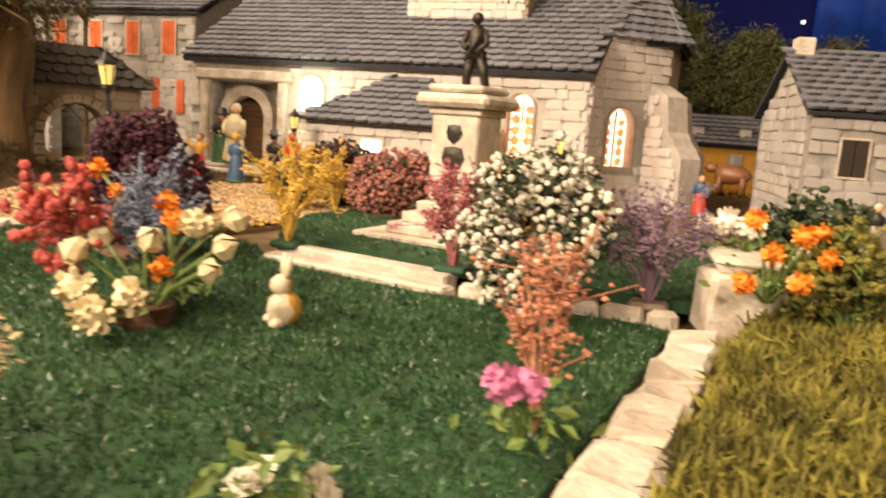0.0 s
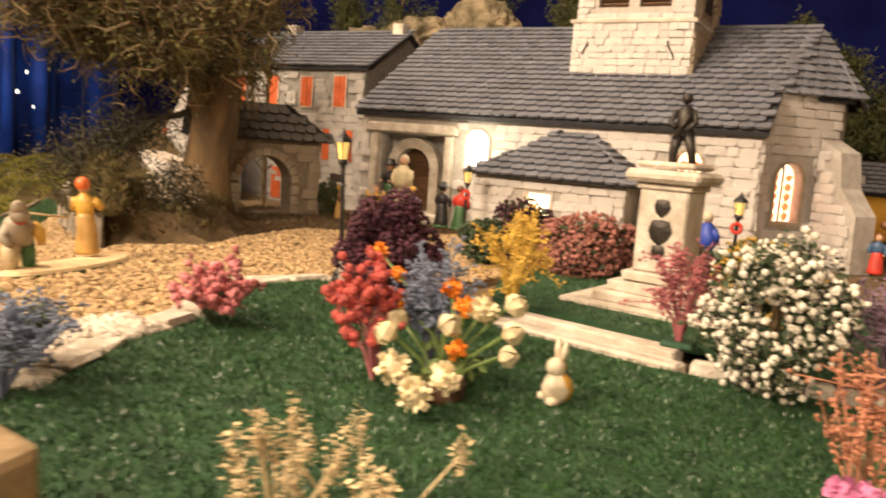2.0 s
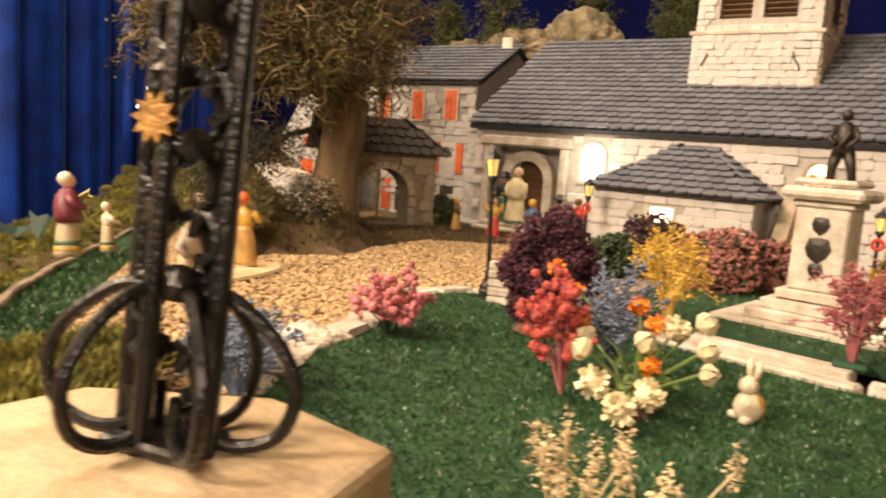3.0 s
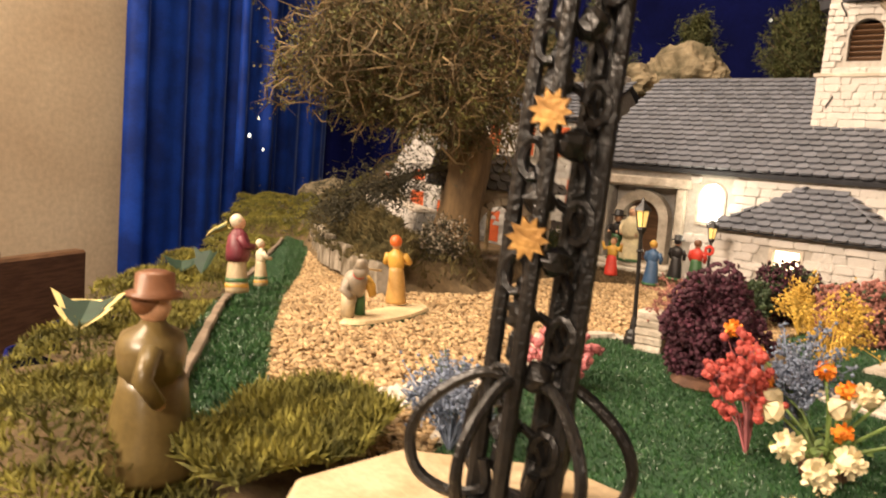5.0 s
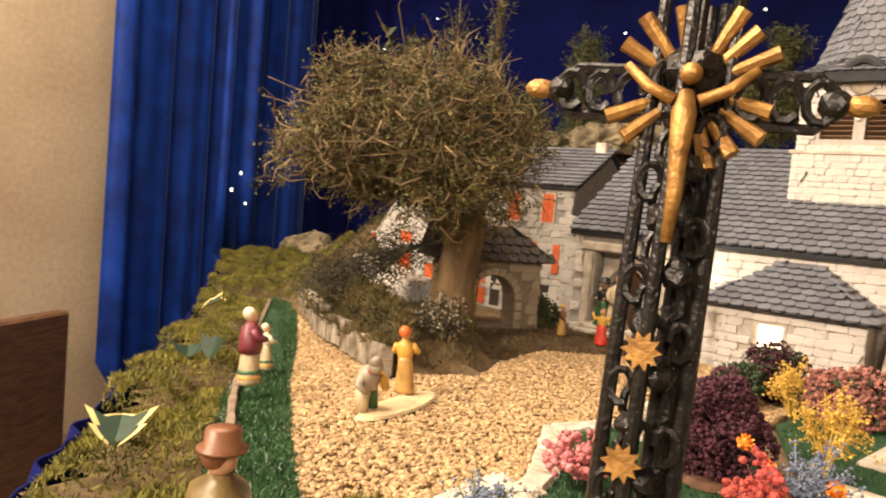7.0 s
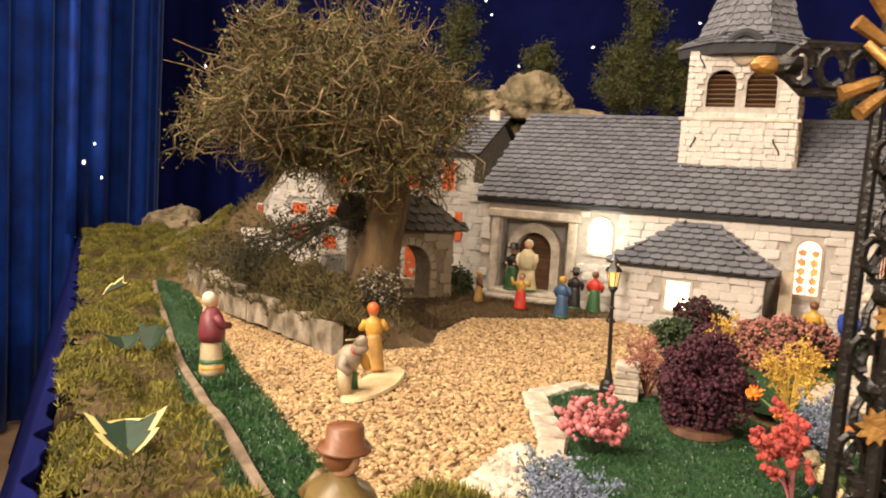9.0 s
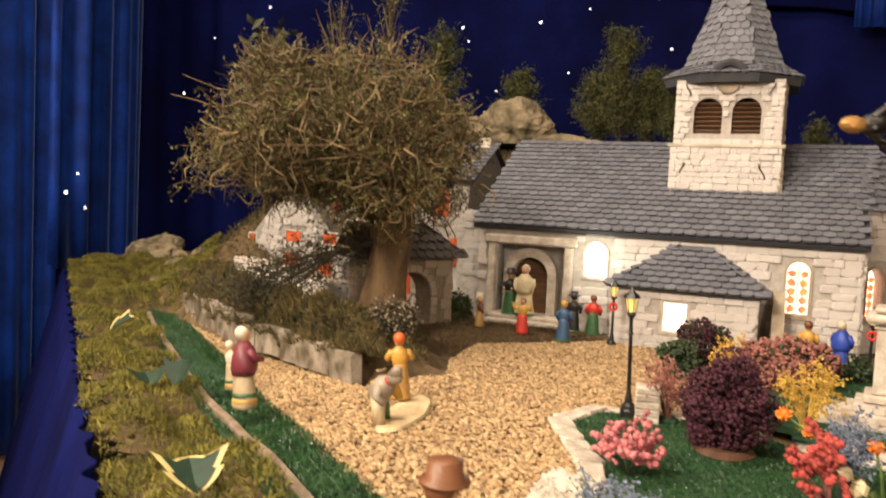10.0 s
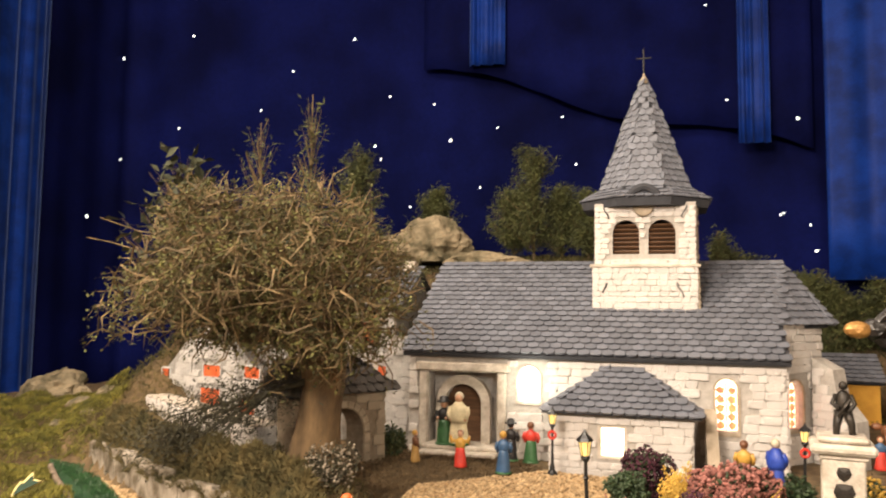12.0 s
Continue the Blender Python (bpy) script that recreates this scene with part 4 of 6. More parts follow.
part("buttress", sheet([(0, 0), (0.15, 0), (0.145, 0.02), (0.02, 0.16), (0, 0.16)], [], 0.03), M_STONE_BROWN_OR_SHADE, church, "sloping brown stone buttress", pose(ax1 + 0.032, ay + 0.14, 0, 0, 0, -90))
bm = bmesh.new()
ez, pz = 0.15, 0.262
e = [Vector(v) for v in ((ax0 - 0.02, ay - 0.02, ez), (ax1 + 0.02, ay - 0.02, ez), (ax1 + 0.02, CH_Y - 0.004, ez), (ax0 - 0.02, CH_Y - 0.004, ez), (-0.775, CH_Y - 0.004, pz), (-0.70, CH_Y - 0.004, pz))]
vs = [bm.verts.new(v) for v in e]
for f in ((0, 1, 5, 4), (1, 2, 5), (3, 0, 4), (2, 3, 4, 5), (3, 2, 1, 0)):
    bm.faces.new([vs[i] for i in f])
bmesh.ops.recalc_face_normals(bm, faces=bm.faces)
aroof = part("roof", bm, M_ROOFBED, church, "hipped slate roof of the sacristy")
for loop in ((0, 1, 5, 4), (1, 2, 5), (3, 0, 4)):
    p = [e[i] for i in loop]
    ux = (p[1] - p[0]).normalized()
    nn = (p[1] - p[0]).cross(p[2] - p[0]).normalized()
    uy = nn.cross(ux)
    fm = Matrix(((ux.x, uy.x, nn.x, p[0].x), (ux.y, uy.y, nn.y, p[0].y), (ux.z, uy.z, nn.z, p[0].z), (0, 0, 0, 1)))
    iv = fm.inverted()
    roof_tiles(aroof, fm, [tuple((iv @ q).xy) for q in p], (0.031, 0.0255), M_SLATE, 120, 0.0145)


# ---- houses ----
def shutter_window(parent, u, v0, v1, w, m, material, sub="shutter"):
    fr = part("window", sheet(rect(u - w / 2 - 0.004, u + w / 2 + 0.004, v0 - 0.004, v1 + 0.004), [rect(u - w / 2, u + w / 2, v0, v1)], 0.012), M_PLASTER, parent, "", m @ pose(0, -0.006, 0))
    part(sub, box(u - w / 2, u - 0.0008, 0.0, 0.004, v0, v1), material, fr, "")
    part(sub, box(u + 0.0008, u + w / 2, 0.0, 0.004, v0, v1), material, fr, "")


def house(label, m, W, D, eave, ridge, wins, wall_mat, stone_mat, tile_mat, shutter_mat, group="", tiles=(0.031, 0.0265), limit=160, row=0.021, length=0.045, left=True, doors=()):
    """A gabled stone house; its front stands on y = 0 from x = 0 to W."""
    t = thing("house", label, "house", m, group)
    outer = rect(0, W, -0.01, eave)
    fw = part("wall", sheet(outer, [], 0.03), wall_mat, t)
    if stone_mat:
        stones(fw, pose(0, -0.0005, 0), outer, [rect(u - w / 2 - 0.006, u + w / 2 + 0.006, a - 0.006, b + 0.006) for u, a, b, w in list(wins) + list(doors)], row, length, stone_mat, limit)
    g = [(0, -0.01), (D, -0.01), (D, eave), (D / 2, ridge), (0, eave)]
    for x, mm in ((W, pose(W, 0.0305, 0, 0, 0, 90)), (0.03, pose(0.03, 0.0305, 0, 0, 0, 90))):
        gw = part("wall", sheet([(u * (D - 0.06) / D, v) for u, v in g], [], 0.03), wall_mat, t, m=mm)
        if stone_mat and x == W:
            stones(gw, pose(0, -0.0005, 0), [(u * (D - 0.062) / D + 0.001, v) for u, v in g], [], row, length, stone_mat, 110)
        if stone_mat and x != W and left:
            stones(gw, pose(0, 0.0305, 0), [(u * (D - 0.062) / D + 0.001, v) for u, v in g], [], row, length, stone_mat, 110)
    part("wall", box(0, W, D - 0.0295, D, -0.01, eave), wall_mat, t)
    sl = math.degrees(math.atan2(ridge - eave, D / 2))
    ln = math.hypot(ridge - eave, D / 2)
    for mm in (pose(0, 0, eave + 0.010, sl, 0, 0), pose(W, D, eave + 0.010, sl, 0, 180)):
        part("roof", box(-0.014, W + 0.014, -0.02, ln + 0.001, -0.008, 0), M_ROOFBED, t, "", mm)
    roof_tiles(t, pose(0, 0, eave + 0.011, sl, 0, 0), rect(-0.016, W + 0.016, -0.022, ln), tiles, tile_mat, 200, 0.013)
    for u, a, b, w in wins:
        shutter_window(t, u, a, b, w, pose(0, 0, 0), shutter_mat)
    for u, a, b, w in doors:
        part("door", box(u - w / 2, u + w / 2, -0.006, 0.0, a, b, 0.001), shutter_mat, t)
    return t


hl = house("grey stone model house with red shutters beside the church", pose(-2.16, 1.78, 0), 0.70, 0.44, 0.42, 0.545,
           [(0.61, 0.303, 0.395, 0.045), (0.48, 0.30, 0.39, 0.045), (0.34, 0.30, 0.39, 0.045), (0.20, 0.30, 0.39, 0.045)], M_MORTAR_GREY, M_STONE_GREY, M_SLATE, M_RED, "village houses", limit=300)
fr = part("window", sheet(rect(0.582, 0.642, 0.135, 0.235), [rect(0.586, 0.638, 0.14, 0.23)], 0.012), M_PLASTER, hl, "", pose(0, -0.0065, 0))
part("pane", box(0.586, 0.638, 0.003, 0.006, 0.14, 0.23), M_DARK, fr)
for u in (0.568, 0.656):
    part("shutter", box(u - 0.013, u + 0.013, -0.010, -0.006, 0.138, 0.232, 0.001), M_RED, hl)
part("door", box(0.59, 0.64, -0.007, 0.0, 0.0, 0.10, 0.001), M_DARK, hl)
for u, mt in ((0.37, M_RED), (0.43, M_DARK), (0.485, M_RED)):
    part("door", box(u - 0.02, u + 0.02, -0.008, 0.0, 0.0, 0.105, 0.001), mt, hl)
for x in (0.675, 0.23):
    part("chimney", box(x - 0.02, x + 0.02, 0.195, 0.245, 0.50, 0.585, 0.003), M_PLASTER, hl, "pale plaster chimney")

side = part("wall", sheet(rect(0.702, 0.784, -0.01, 0.33), [], 0.03), M_MORTAR_GREY, hl, "narrow stone wall joining house and church", pose(0, -0.03, 0))
stones(side, pose(0, -0.0005, 0), rect(0.702, 0.784, -0.01, 0.33), [], 0.021, 0.04, M_STONE_GREY, 50)

# the gatehouse with its arched passage and half-hipped roof
gate = thing("gatehouse", "brown stone gatehouse with a round arch and brown tiled roof", "gatehouse", pose(-1.535, 1.225, 0, 0, 0, 60))
go = rect(0, 0.30, -0.01, 0.197)
ga = arch(0.158, 0.135, 0.006, 0.150, 14)
gw = part("wall", sheet(go, [ga], 0.075), M_MORTAR_BROWN_OR_SHADE, gate)
stones(gw, pose(0, -0.0005, 0), go, [arch(0.158, 0.175, -0.02, 0.172, 14)], 0.026, 0.042, M_STONE_BROWN_OR_SHADE, 120, 0.0055)
stones(gw, pose(0.3005, 0, 0, 0, 0, 90), rect(0.001, 0.074, 0, 0.195), [], 0.026, 0.04, M_STONE_BROWN_OR_SHADE, 30)
for k in range(11):
    a = math.pi * (k + 0.5) / 11
    part("arch_stone", box(-0.0105, 0.0105, -0.006, 0.004, 0.0, 0.02, 0.002), M_STONE_BROWN_OR_SHADE, gate, "", pose(0.158 + 0.0685 * math.cos(a), 0, 0.0825 + 0.0685 * math.sin(a), 0, 90 - math.degrees(a), 0))
for sx in (-1, 1):
    for k in range(3):
        x = 0.158 + sx * 0.079
        part("arch_stone", box(x - 0.011, x + 0.011, -0.006, 0.004, 0.026 * k, 0.026 * k + 0.0245, 0.002), M_STONE_BROWN_OR_SHADE, gate)
e = [Vector(v) for v in ((-0.03, -0.032, 0.192), (0.328, -0.032, 0.192), (0.328, 0.125, 0.192), (-0.03, 0.125, 0.192), (-0.03, 0.047, 0.288), (0.215, 0.047, 0.285))]
bm = bmesh.new()
vs = [bm.verts.new(v) for v in e]
for f in ((0, 1, 5, 4), (1, 2, 5), (2, 3, 4, 5), (3, 0, 4), (3, 2, 1, 0)):
    bm.faces.new([vs[i] for i in f])
bmesh.ops.recalc_face_normals(bm, faces=bm.faces)
groof = part("roof", bm, M_ROOFBED, gate, "brown tiled half-hipped roof")
for loop in ((0, 1, 5, 4), (1, 2, 5)):
    p = [e[i] for i in loop]
    ux = (p[1] - p[0]).normalized()
    nn = (p[1] - p[0]).cross(p[2] - p[0]).normalized()
    uy = nn.cross(ux)
    fm = Matrix(((ux.x, uy.x, nn.x, p[0].x), (ux.y, uy.y, nn.y, p[0].y), (ux.z, uy.z, nn.z, p[0].z), (0, 0, 0, 1)))
    iv = fm.inverted()
    roof_tiles(groof, fm, [tuple((iv @ q).xy) for q in p], (0.030, 0.0285), M_SLATE_BROWN, 120, 0.012)
# the cottage on the bank behind the tree
cot = thing("house", "small grey stone cottage with red windows on the mossy bank", "house", pose(-2.40, 1.805, 0, 0, 0, -18), "village houses")
co = [(-0.03, -0.02), (0.60, -0.02), (0.60, 0.14), (0.31, 0.405), (0.02, 0.14), (-0.03, 0.09)]
cw = ((0.087, 0.154, 0.198, 0.042), (0.333, 0.184, 0.222, 0.085), (0.085, 0.070, 0.116, 0.088), (0.328, 0.070, 0.145, 0.098), (0.53, 0.190, 0.226, 0.07), (0.51, 0.075, 0.125, 0.075))
ch = [rect(u - w / 2 - 0.005, u + w / 2 + 0.005, a - 0.005, b + 0.005) for u, a, b, w in cw]
fw = part("wall", sheet(co, [], 0.03), M_MORTAR_GREY, cot)
stones(fw, pose(0, -0.0005, 0), co, ch, 0.021, 0.042, M_STONE_GREY, 240, 0.006)
for u, a, b, w in cw:
    fr = part("window", sheet(rect(u - w / 2 - 0.005, u + w / 2 + 0.005, a - 0.005, b + 0.005), [rect(u - w / 2, u + w / 2, a, b)], 0.012), M_STONE_GREY, cot, "", pose(0, -0.006, 0))
    part("shutter", box(u - w / 2, u + w * 0.2, 0.003, 0.006, a, b), M_RED, fr)
    part("shutter", box(u + w * 0.2 + 0.001, u + w / 2, 0.004, 0.006, a, b), M_DARK if w < 0.05 else M_RED, fr)
part("wall", box(0.0, 0.03, 0.0305, 0.25, -0.02, 0.14), M_MORTAR_GREY, cot)
ca = math.degrees(math.atan2(0.265, 0.29))
part("roof", box(-0.42, 0.0, 0.02, 0.25, 0, 0.012), M_SLATE_BROWN, cot, "", pose(0.31, 0, 0.407, 0, -ca, 0))
part("roof", box(0.0, 0.40, 0.02, 0.045, 0, 0.012), M_SLATE_BROWN, cot, "", pose(0.31, 0, 0.407, 0, ca, 0))
gwall = thing("garden_wall", "low whitewashed stone terrace wall on the mossy bank", "wall", pose(-2.31, 1.665, 0.02, 0, 0, -33.7))
gb = part("core", box(0, 0.81, 0, 0.07, -0.02, 0.090), M_MORTAR, gwall)
stones(gb, pose(0, -0.0005, 0), rect(0, 0.81, -0.01, 0.090), [], 0.019, 0.036, M_STONE, 130)
stones(gb, pose(0.8105, 0, 0, 0, 0, 90), rect(0.001, 0.069, -0.01, 0.090), [], 0.024, 0.035, M_STONE_GREY, 30)
for k in range(20):
    part("coping", box(0.0405 * k, 0.0405 * k + 0.039, -0.004, 0.073, 0.0905, 0.098, 0.003, rough=0.001), M_PLASTER, gwall)

# the yellow house and the stone house to the east
yh = house("ochre yellow model house with slate roof and dormers", pose(-0.26, 2.72, 0), 0.42, 0.25, 0.155, 0.235,
           [(0.12, 0.085, 0.125, 0.035), (0.25, 0.085, 0.125, 0.035), (0.12, 0.0, 0.05, 0.035)], M_YELLOW, None, M_SLATE, M_STONE_GREY, "village houses")
for x in (0.12, 0.27):
    d = part("dormer", box(x - 0.02, x + 0.02, 0.02, 0.09, 0.165, 0.215, 0.002), M_STONE_GREY, yh)
    part("dormer_roof", box(x - 0.026, x + 0.026, 0.012, 0.09, 0.2155, 0.222, 0.001), M_SLATE, yh)
eh = house("tall grey stone model house with slate roof", pose(0.113, 1.50, -0.005, 0, 0, 11), 0.46, 0.40, 0.235, 0.345,
           [(0.075, 0.125, 0.19, 0.045), (0.21, 0.125, 0.19, 0.045), (0.33, 0.125, 0.19, 0.045), (0.075, 0.02, 0.07, 0.04)], M_MORTAR_GREY, M_STONE_GREY, M_SLATE, M_DARK, "village houses", limit=120, doors=((0.21, 0.0, 0.075, 0.05),))
part("chimney", box(0.0, 0.036, 0.18, 0.22, 0.31, 0.385, 0.003), M_PLASTER, eh, "white plaster chimney")

# ---- garden walls, steps and the monument ----
def loose_wall(name, label, p, q, width, height, n, material, rough=0.0015, joint=0.003):
    """A low wall of single blocks between two points of the plan."""
    a, b = Vector((*p, 0)), Vector((*q, 0))
    d = b - a
    t = thing(name, label, "wall", Matrix.Translation(a) @ pose(0, 0, 0, 0, 0, math.degrees(math.atan2(d.y, d.x))))
    u = 0.0
    cuts = np.cumsum(rng.uniform(0.7, 1.3, n))
    cuts = [0.0] + list(cuts / cuts[-1] * d.length)
    for x0, x1 in zip(cuts, cuts[1:]):
        h = height * rng.uniform(0.9, 1.08)
        part("stone", box(x0, x1 - joint, -width / 2 * rng.uniform(0.92, 1.05), width / 2 * rng.uniform(0.92, 1.05), -0.01, h, 0.004, rough=rough), material, t)
    return t


loose_wall("low_wall", "low white plaster block wall along the lawn", (-0.012, 0.60), (-0.052, 0.02), 0.036, 0.022, 11, M_PLASTER, 0.003)
blk = thing("stone_trough", "rough white plaster block planter", "planter", pose(0.015, 0.70, 0, 0, 0, 12))
part("block", box(-0.032, 0.032, -0.03, 0.03, -0.005, 0.056, 0.006, rough=0.0035), M_PLASTER, blk)
part("block", box(-0.028, 0.03, -0.028, 0.026, 0.058, 0.072, 0.005, rough=0.002), M_PLASTER, blk)
for k, (y0, y1, z) in enumerate(((0.0, 0.026, 0.006), (0.028, 0.052, 0.014))):
    st = thing("garden_step", "long white plaster step between the two lawns", "step", pose(-0.49, 0.715 + y0, 0, 0, 0, -11), "garden steps")
    part("step", box(0.0, 0.245 - 0.01 * k, 0, 0.025, -0.008, z, 0.003, rough=0.0012), M_PLASTER, st)
kb = loose_wall("kerb", "pale stone kerb behind the front lawn", (-0.24, 0.69), (-0.03, 0.69), 0.018, 0.012, 6, M_PLASTER)
# the white path along the lawn
PATHLINE = [(-0.66, 0.22), (-0.725, 0.36), (-0.75, 0.47), (-0.845, 0.67), (-0.80, 0.785), (-0.64, 0.81)]
wp = thing("white_path", "border of white plaster flagstones between lawn and gravel", "path", kind="structure")
for a, b in zip(PATHLINE, PATHLINE[1:]):
    a, b = Vector((*a, 0)), Vector((*b, 0))
    n = max(2, int((b - a).length / 0.045))
    for k in range(n):
        c = a.lerp(b, (k + 0.5) / n)
        ang = math.degrees(math.atan2(b.y - a.y, b.x - a.x))
        part("flagstone", box(-(b - a).length / n * 0.48, (b - a).length / n * 0.48, -0.019, 0.019, -0.005, rng.uniform(0.005, 0.009), 0.004, rough=0.003), M_PLASTER, wp, "", Matrix.Translation(c) @ pose(0, 0, 0, 0, 0, ang + rng.uniform(-6, 6)))
pts = rng.uniform(-1, 1, (260, 2)) * [0.035, 0.085] + [-0.755, 0.335]
tagged(cloud("white_chips", PEBBLE[0], PEBBLE[1], np.column_stack([pts, np.full(260, 0.005)]), turns(260, 60), np.column_stack([rng.uniform(0.006, 0.013, 260), rng.uniform(0.005, 0.010, 260), rng.uniform(0.004, 0.006, 260)]), M_PLASTER), "broken white plaster chips beside the lawn", "stones", kind="stuff")
gp = thing("gate_post", "small square white stone post beside the street lamp", "post", pose(-0.716, 0.752, 0, 0, 0, 8))
for k in range(5):
    part("block", box(-0.02, 0.02, -0.02, 0.02, 0.0125 * k - 0.003 * (k == 0), 0.0125 * (k + 1) - 0.001, 0.002, rough=0.001), M_PLASTER, gp)

mon = thing("monument", "white stone war memorial with a bronze figure on its pedestal", "monument", pose(-0.334, 0.915, 0.012, 0, 0, -8) @ Matrix.Diagonal((0.88, 0.88, 0.93, 1)))
part("plinth", box(-0.13, 0.13, -0.075, 0.12, 0.0, 0.008, 0.002, rough=0.001), M_PLASTER, mon)
for k, (w, z0, z1) in enumerate(((0.085, 0.008, 0.024), (0.068, 0.024, 0.040), (0.052, 0.040, 0.056))):
    part("step", box(-w, w, -w * 0.85 + 0.02, w * 0.85 + 0.02, z0, z1 - 0.0006, 0.002, rough=0.001), M_PLASTER, mon)
part("shaft", box(-0.038, 0.038, -0.018, 0.058, 0.056, 0.178, 0.003), M_PLASTER, mon)
bm = box(-0.043, 0.043, -0.023, 0.063, 0.176, 0.186, 0.002)
box(-0.058, 0.058, -0.038, 0.078, 0.186, 0.204, 0.006, bm)
box(-0.045, 0.045, -0.025, 0.065, 0.206, 0.216, 0.004, bm)
part("capital", bm, M_PLASTER, mon, "wide moulded stone cap")
for z, r in ((0.152, 0.014), (0.118, 0.02), (0.088, 0.012)):
    bm, _ = lathe([(r, 0), (r * 0.9, 0.004), (r * 0.3, 0.006)], 8, wob=0.12)
    part("plaque", bm, M_BRONZE, mon, "dark bronze ornament", pose(0, -0.0165, z, 90, 0, 0))
bm = bmesh.new()
tube([(-0.013, 0.02, 0.214), (-0.012, 0.018, 0.235), (-0.006, 0.02, 0.262)], [0.006, 0.007, 0.010], 8, bm)
tube([(0.016, 0.026, 0.214), (0.014, 0.02, 0.236), (0.006, 0.02, 0.262)], [0.006, 0.007, 0.010], 8, bm)
tube([(0, 0.02, 0.256), (0.0, 0.02, 0.275), (0.001, 0.018, 0.293), (0.001, 0.018, 0.30)], [0.012, 0.013, 0.012, 0.006], 10, bm)
ball(0.0085, (0.001, 0.016, 0.309), 2, bm=bm)
tube([(-0.012, 0.018, 0.292), (-0.019, 0.012, 0.276), (-0.008, 0.004, 0.268)], 0.0045, 6, bm)
tube([(0.013, 0.018, 0.292), (0.02, 0.012, 0.276), (0.008, 0.002, 0.262)], 0.0045, 6, bm)
tube([(-0.01, 0.004, 0.252), (0.012, 0.002, 0.285)], 0.003, 6, bm)
st = mesh_ob("bronze_statue", bm, M_BRONZE, m=pose(-0.330, 0.918, 0.010, 0, 0, -8) @ Matrix.Diagonal((0.9, 0.9, 0.93, 1)), smooth=True)
tagged(st, "dark bronze soldier statue on top of the memorial", "statue")

# retaining wall, timber edging
for k, (label, p, q) in enumerate((("weathered white plaster retaining wall under the mossy bank", (-2.28, 1.395), (-1.72, 0.985)), ("weathered stained plaster retaining wall beside the gravel", (-1.72, 0.985), (-1.27, 0.735)))):
    t = loose_wall("retaining_wall", label, p, q, 0.03, 0.070 if k == 0 else 0.055, 7, M_WEATHERED, 0.004, -0.006)
    t.matrix_basis = Matrix.Translation((0, 0, (-0.055, -0.022)[k])) @ t.matrix_basis @ pose(0, 0, 0, 0, (-2.2, -2.0)[k], 0)
tb = thing("timber_edging", "long weathered wooden strip edging the moss", "edging")
bm = bmesh.new()
RUN = smooth_line([(-0.90, 0.085, 0), (-1.10, 0.243, 0), (-1.27, 0.372, 0), (-1.504, 0.563, 0), (-1.82, 0.84, 0), (-2.14, 1.118, 0), (-2.40, 1.35, 0)], 5)
rings = []
for k, c in enumerate(RUN):
    d = (RUN[min(k + 1, len(RUN) - 1)] - RUN[max(k - 1, 0)]).normalized()
    o = Vector((-d.y, d.x, 0)) * (0.0065 + 0.001 * math.sin(k * 2.1))
    z = dip(c.x, c.y)
    rings.append([bm.verts.new(c + o * a + Vector((0, 0, z + h + 0.0015 * math.sin(k * 1.3)))) for a, h in ((-1, -0.01), (-1, 0.011), (-0.7, 0.014), (0.7, 0.014), (1, 0.011), (1, -0.01))])
for a, b in zip(rings, rings[1:]):
    for k in range(6):
        bm.faces.new((a[k], a[(k + 1) % 6], b[(k + 1) % 6], b[k]))
bm.faces.new(rings[0])
bm.faces.new(rings[-1][::-1])
bmesh.ops.recalc_face_normals(bm, faces=bm.faces)
part("board", bm, M_TIMBER, tb)


# ---- street lamps ----
def street_lamp(label, m, h, ring=False):
    t = thing("street_lamp", label, "lamp", m, "street lamps")
    part("base", lathe([(0.015, -0.018), (0.014, -0.002), (0.013, 0), (0.012, 0.006), (0.007, 0.011), (0.006, 0.02), (0.004, 0.03)], 10)[0], M_BLACK_PLASTIC, t)
    part("post", tube([(0, 0, 0.022), (0, 0, h * 0.4), (0, 0, h - 0.045)], [0.0038, 0.0034, 0.003], 8)[0], M_BLACK_PLASTIC, t)
    part("collar", lathe([(0.003, h * 0.62), (0.006, h * 0.635), (0.003, h * 0.65)], 8)[0], M_BLACK_PLASTIC, t)
    part("bracket", lathe([(0.003, h - 0.05), (0.008, h - 0.042), (0.007, h - 0.038)], 6)[0], M_BLACK_PLASTIC, t)
    lan = part("lantern", lathe([(0.0065, h - 0.038), (0.0105, h - 0.014)], 6)[0], M_LANTERN, t, "lit lantern glass")
    for k in range(6):
        a = 2 * math.pi * k / 6
        part("bar", tube([(0.007 * math.cos(a), 0.007 * math.sin(a), h - 0.039), (0.011 * math.cos(a), 0.011 * math.sin(a), h - 0.013)], 0.0009, 4)[0], M_BLACK_PLASTIC, lan)
    part("cap", lathe([(0.0145, h - 0.014), (0.012, h - 0.009), (0.005, h - 0.003), (0.002, h + 0.003), (0.0005, h + 0.006)], 6)[0], M_BLACK_PLASTIC, t)
    if ring:
        bm, _ = tube([(0.009 * math.cos(a * 0.524), -0.004, h * 0.60 + 0.009 * math.sin(a * 0.524)) for a in range(13)], 0.0035, 6)
        part("wreath", bm, P_SCARLET, t, "small red wreath")
    return t


street_lamp("tall black street lamp with lit lantern beside the gravel", pose(-0.748, 0.757, 0.016, 1.5, -1.5, 0), 0.205)
street_lamp("black street lamp with a red wreath by the sacristy", pose(-0.903, 1.425, 0.004, 0, 0, 0), 0.165, True)
street_lamp("black street lamp with a red wreath near the east window", pose(-0.315, 1.42, 0, 0, 1, 0), 0.16, True)

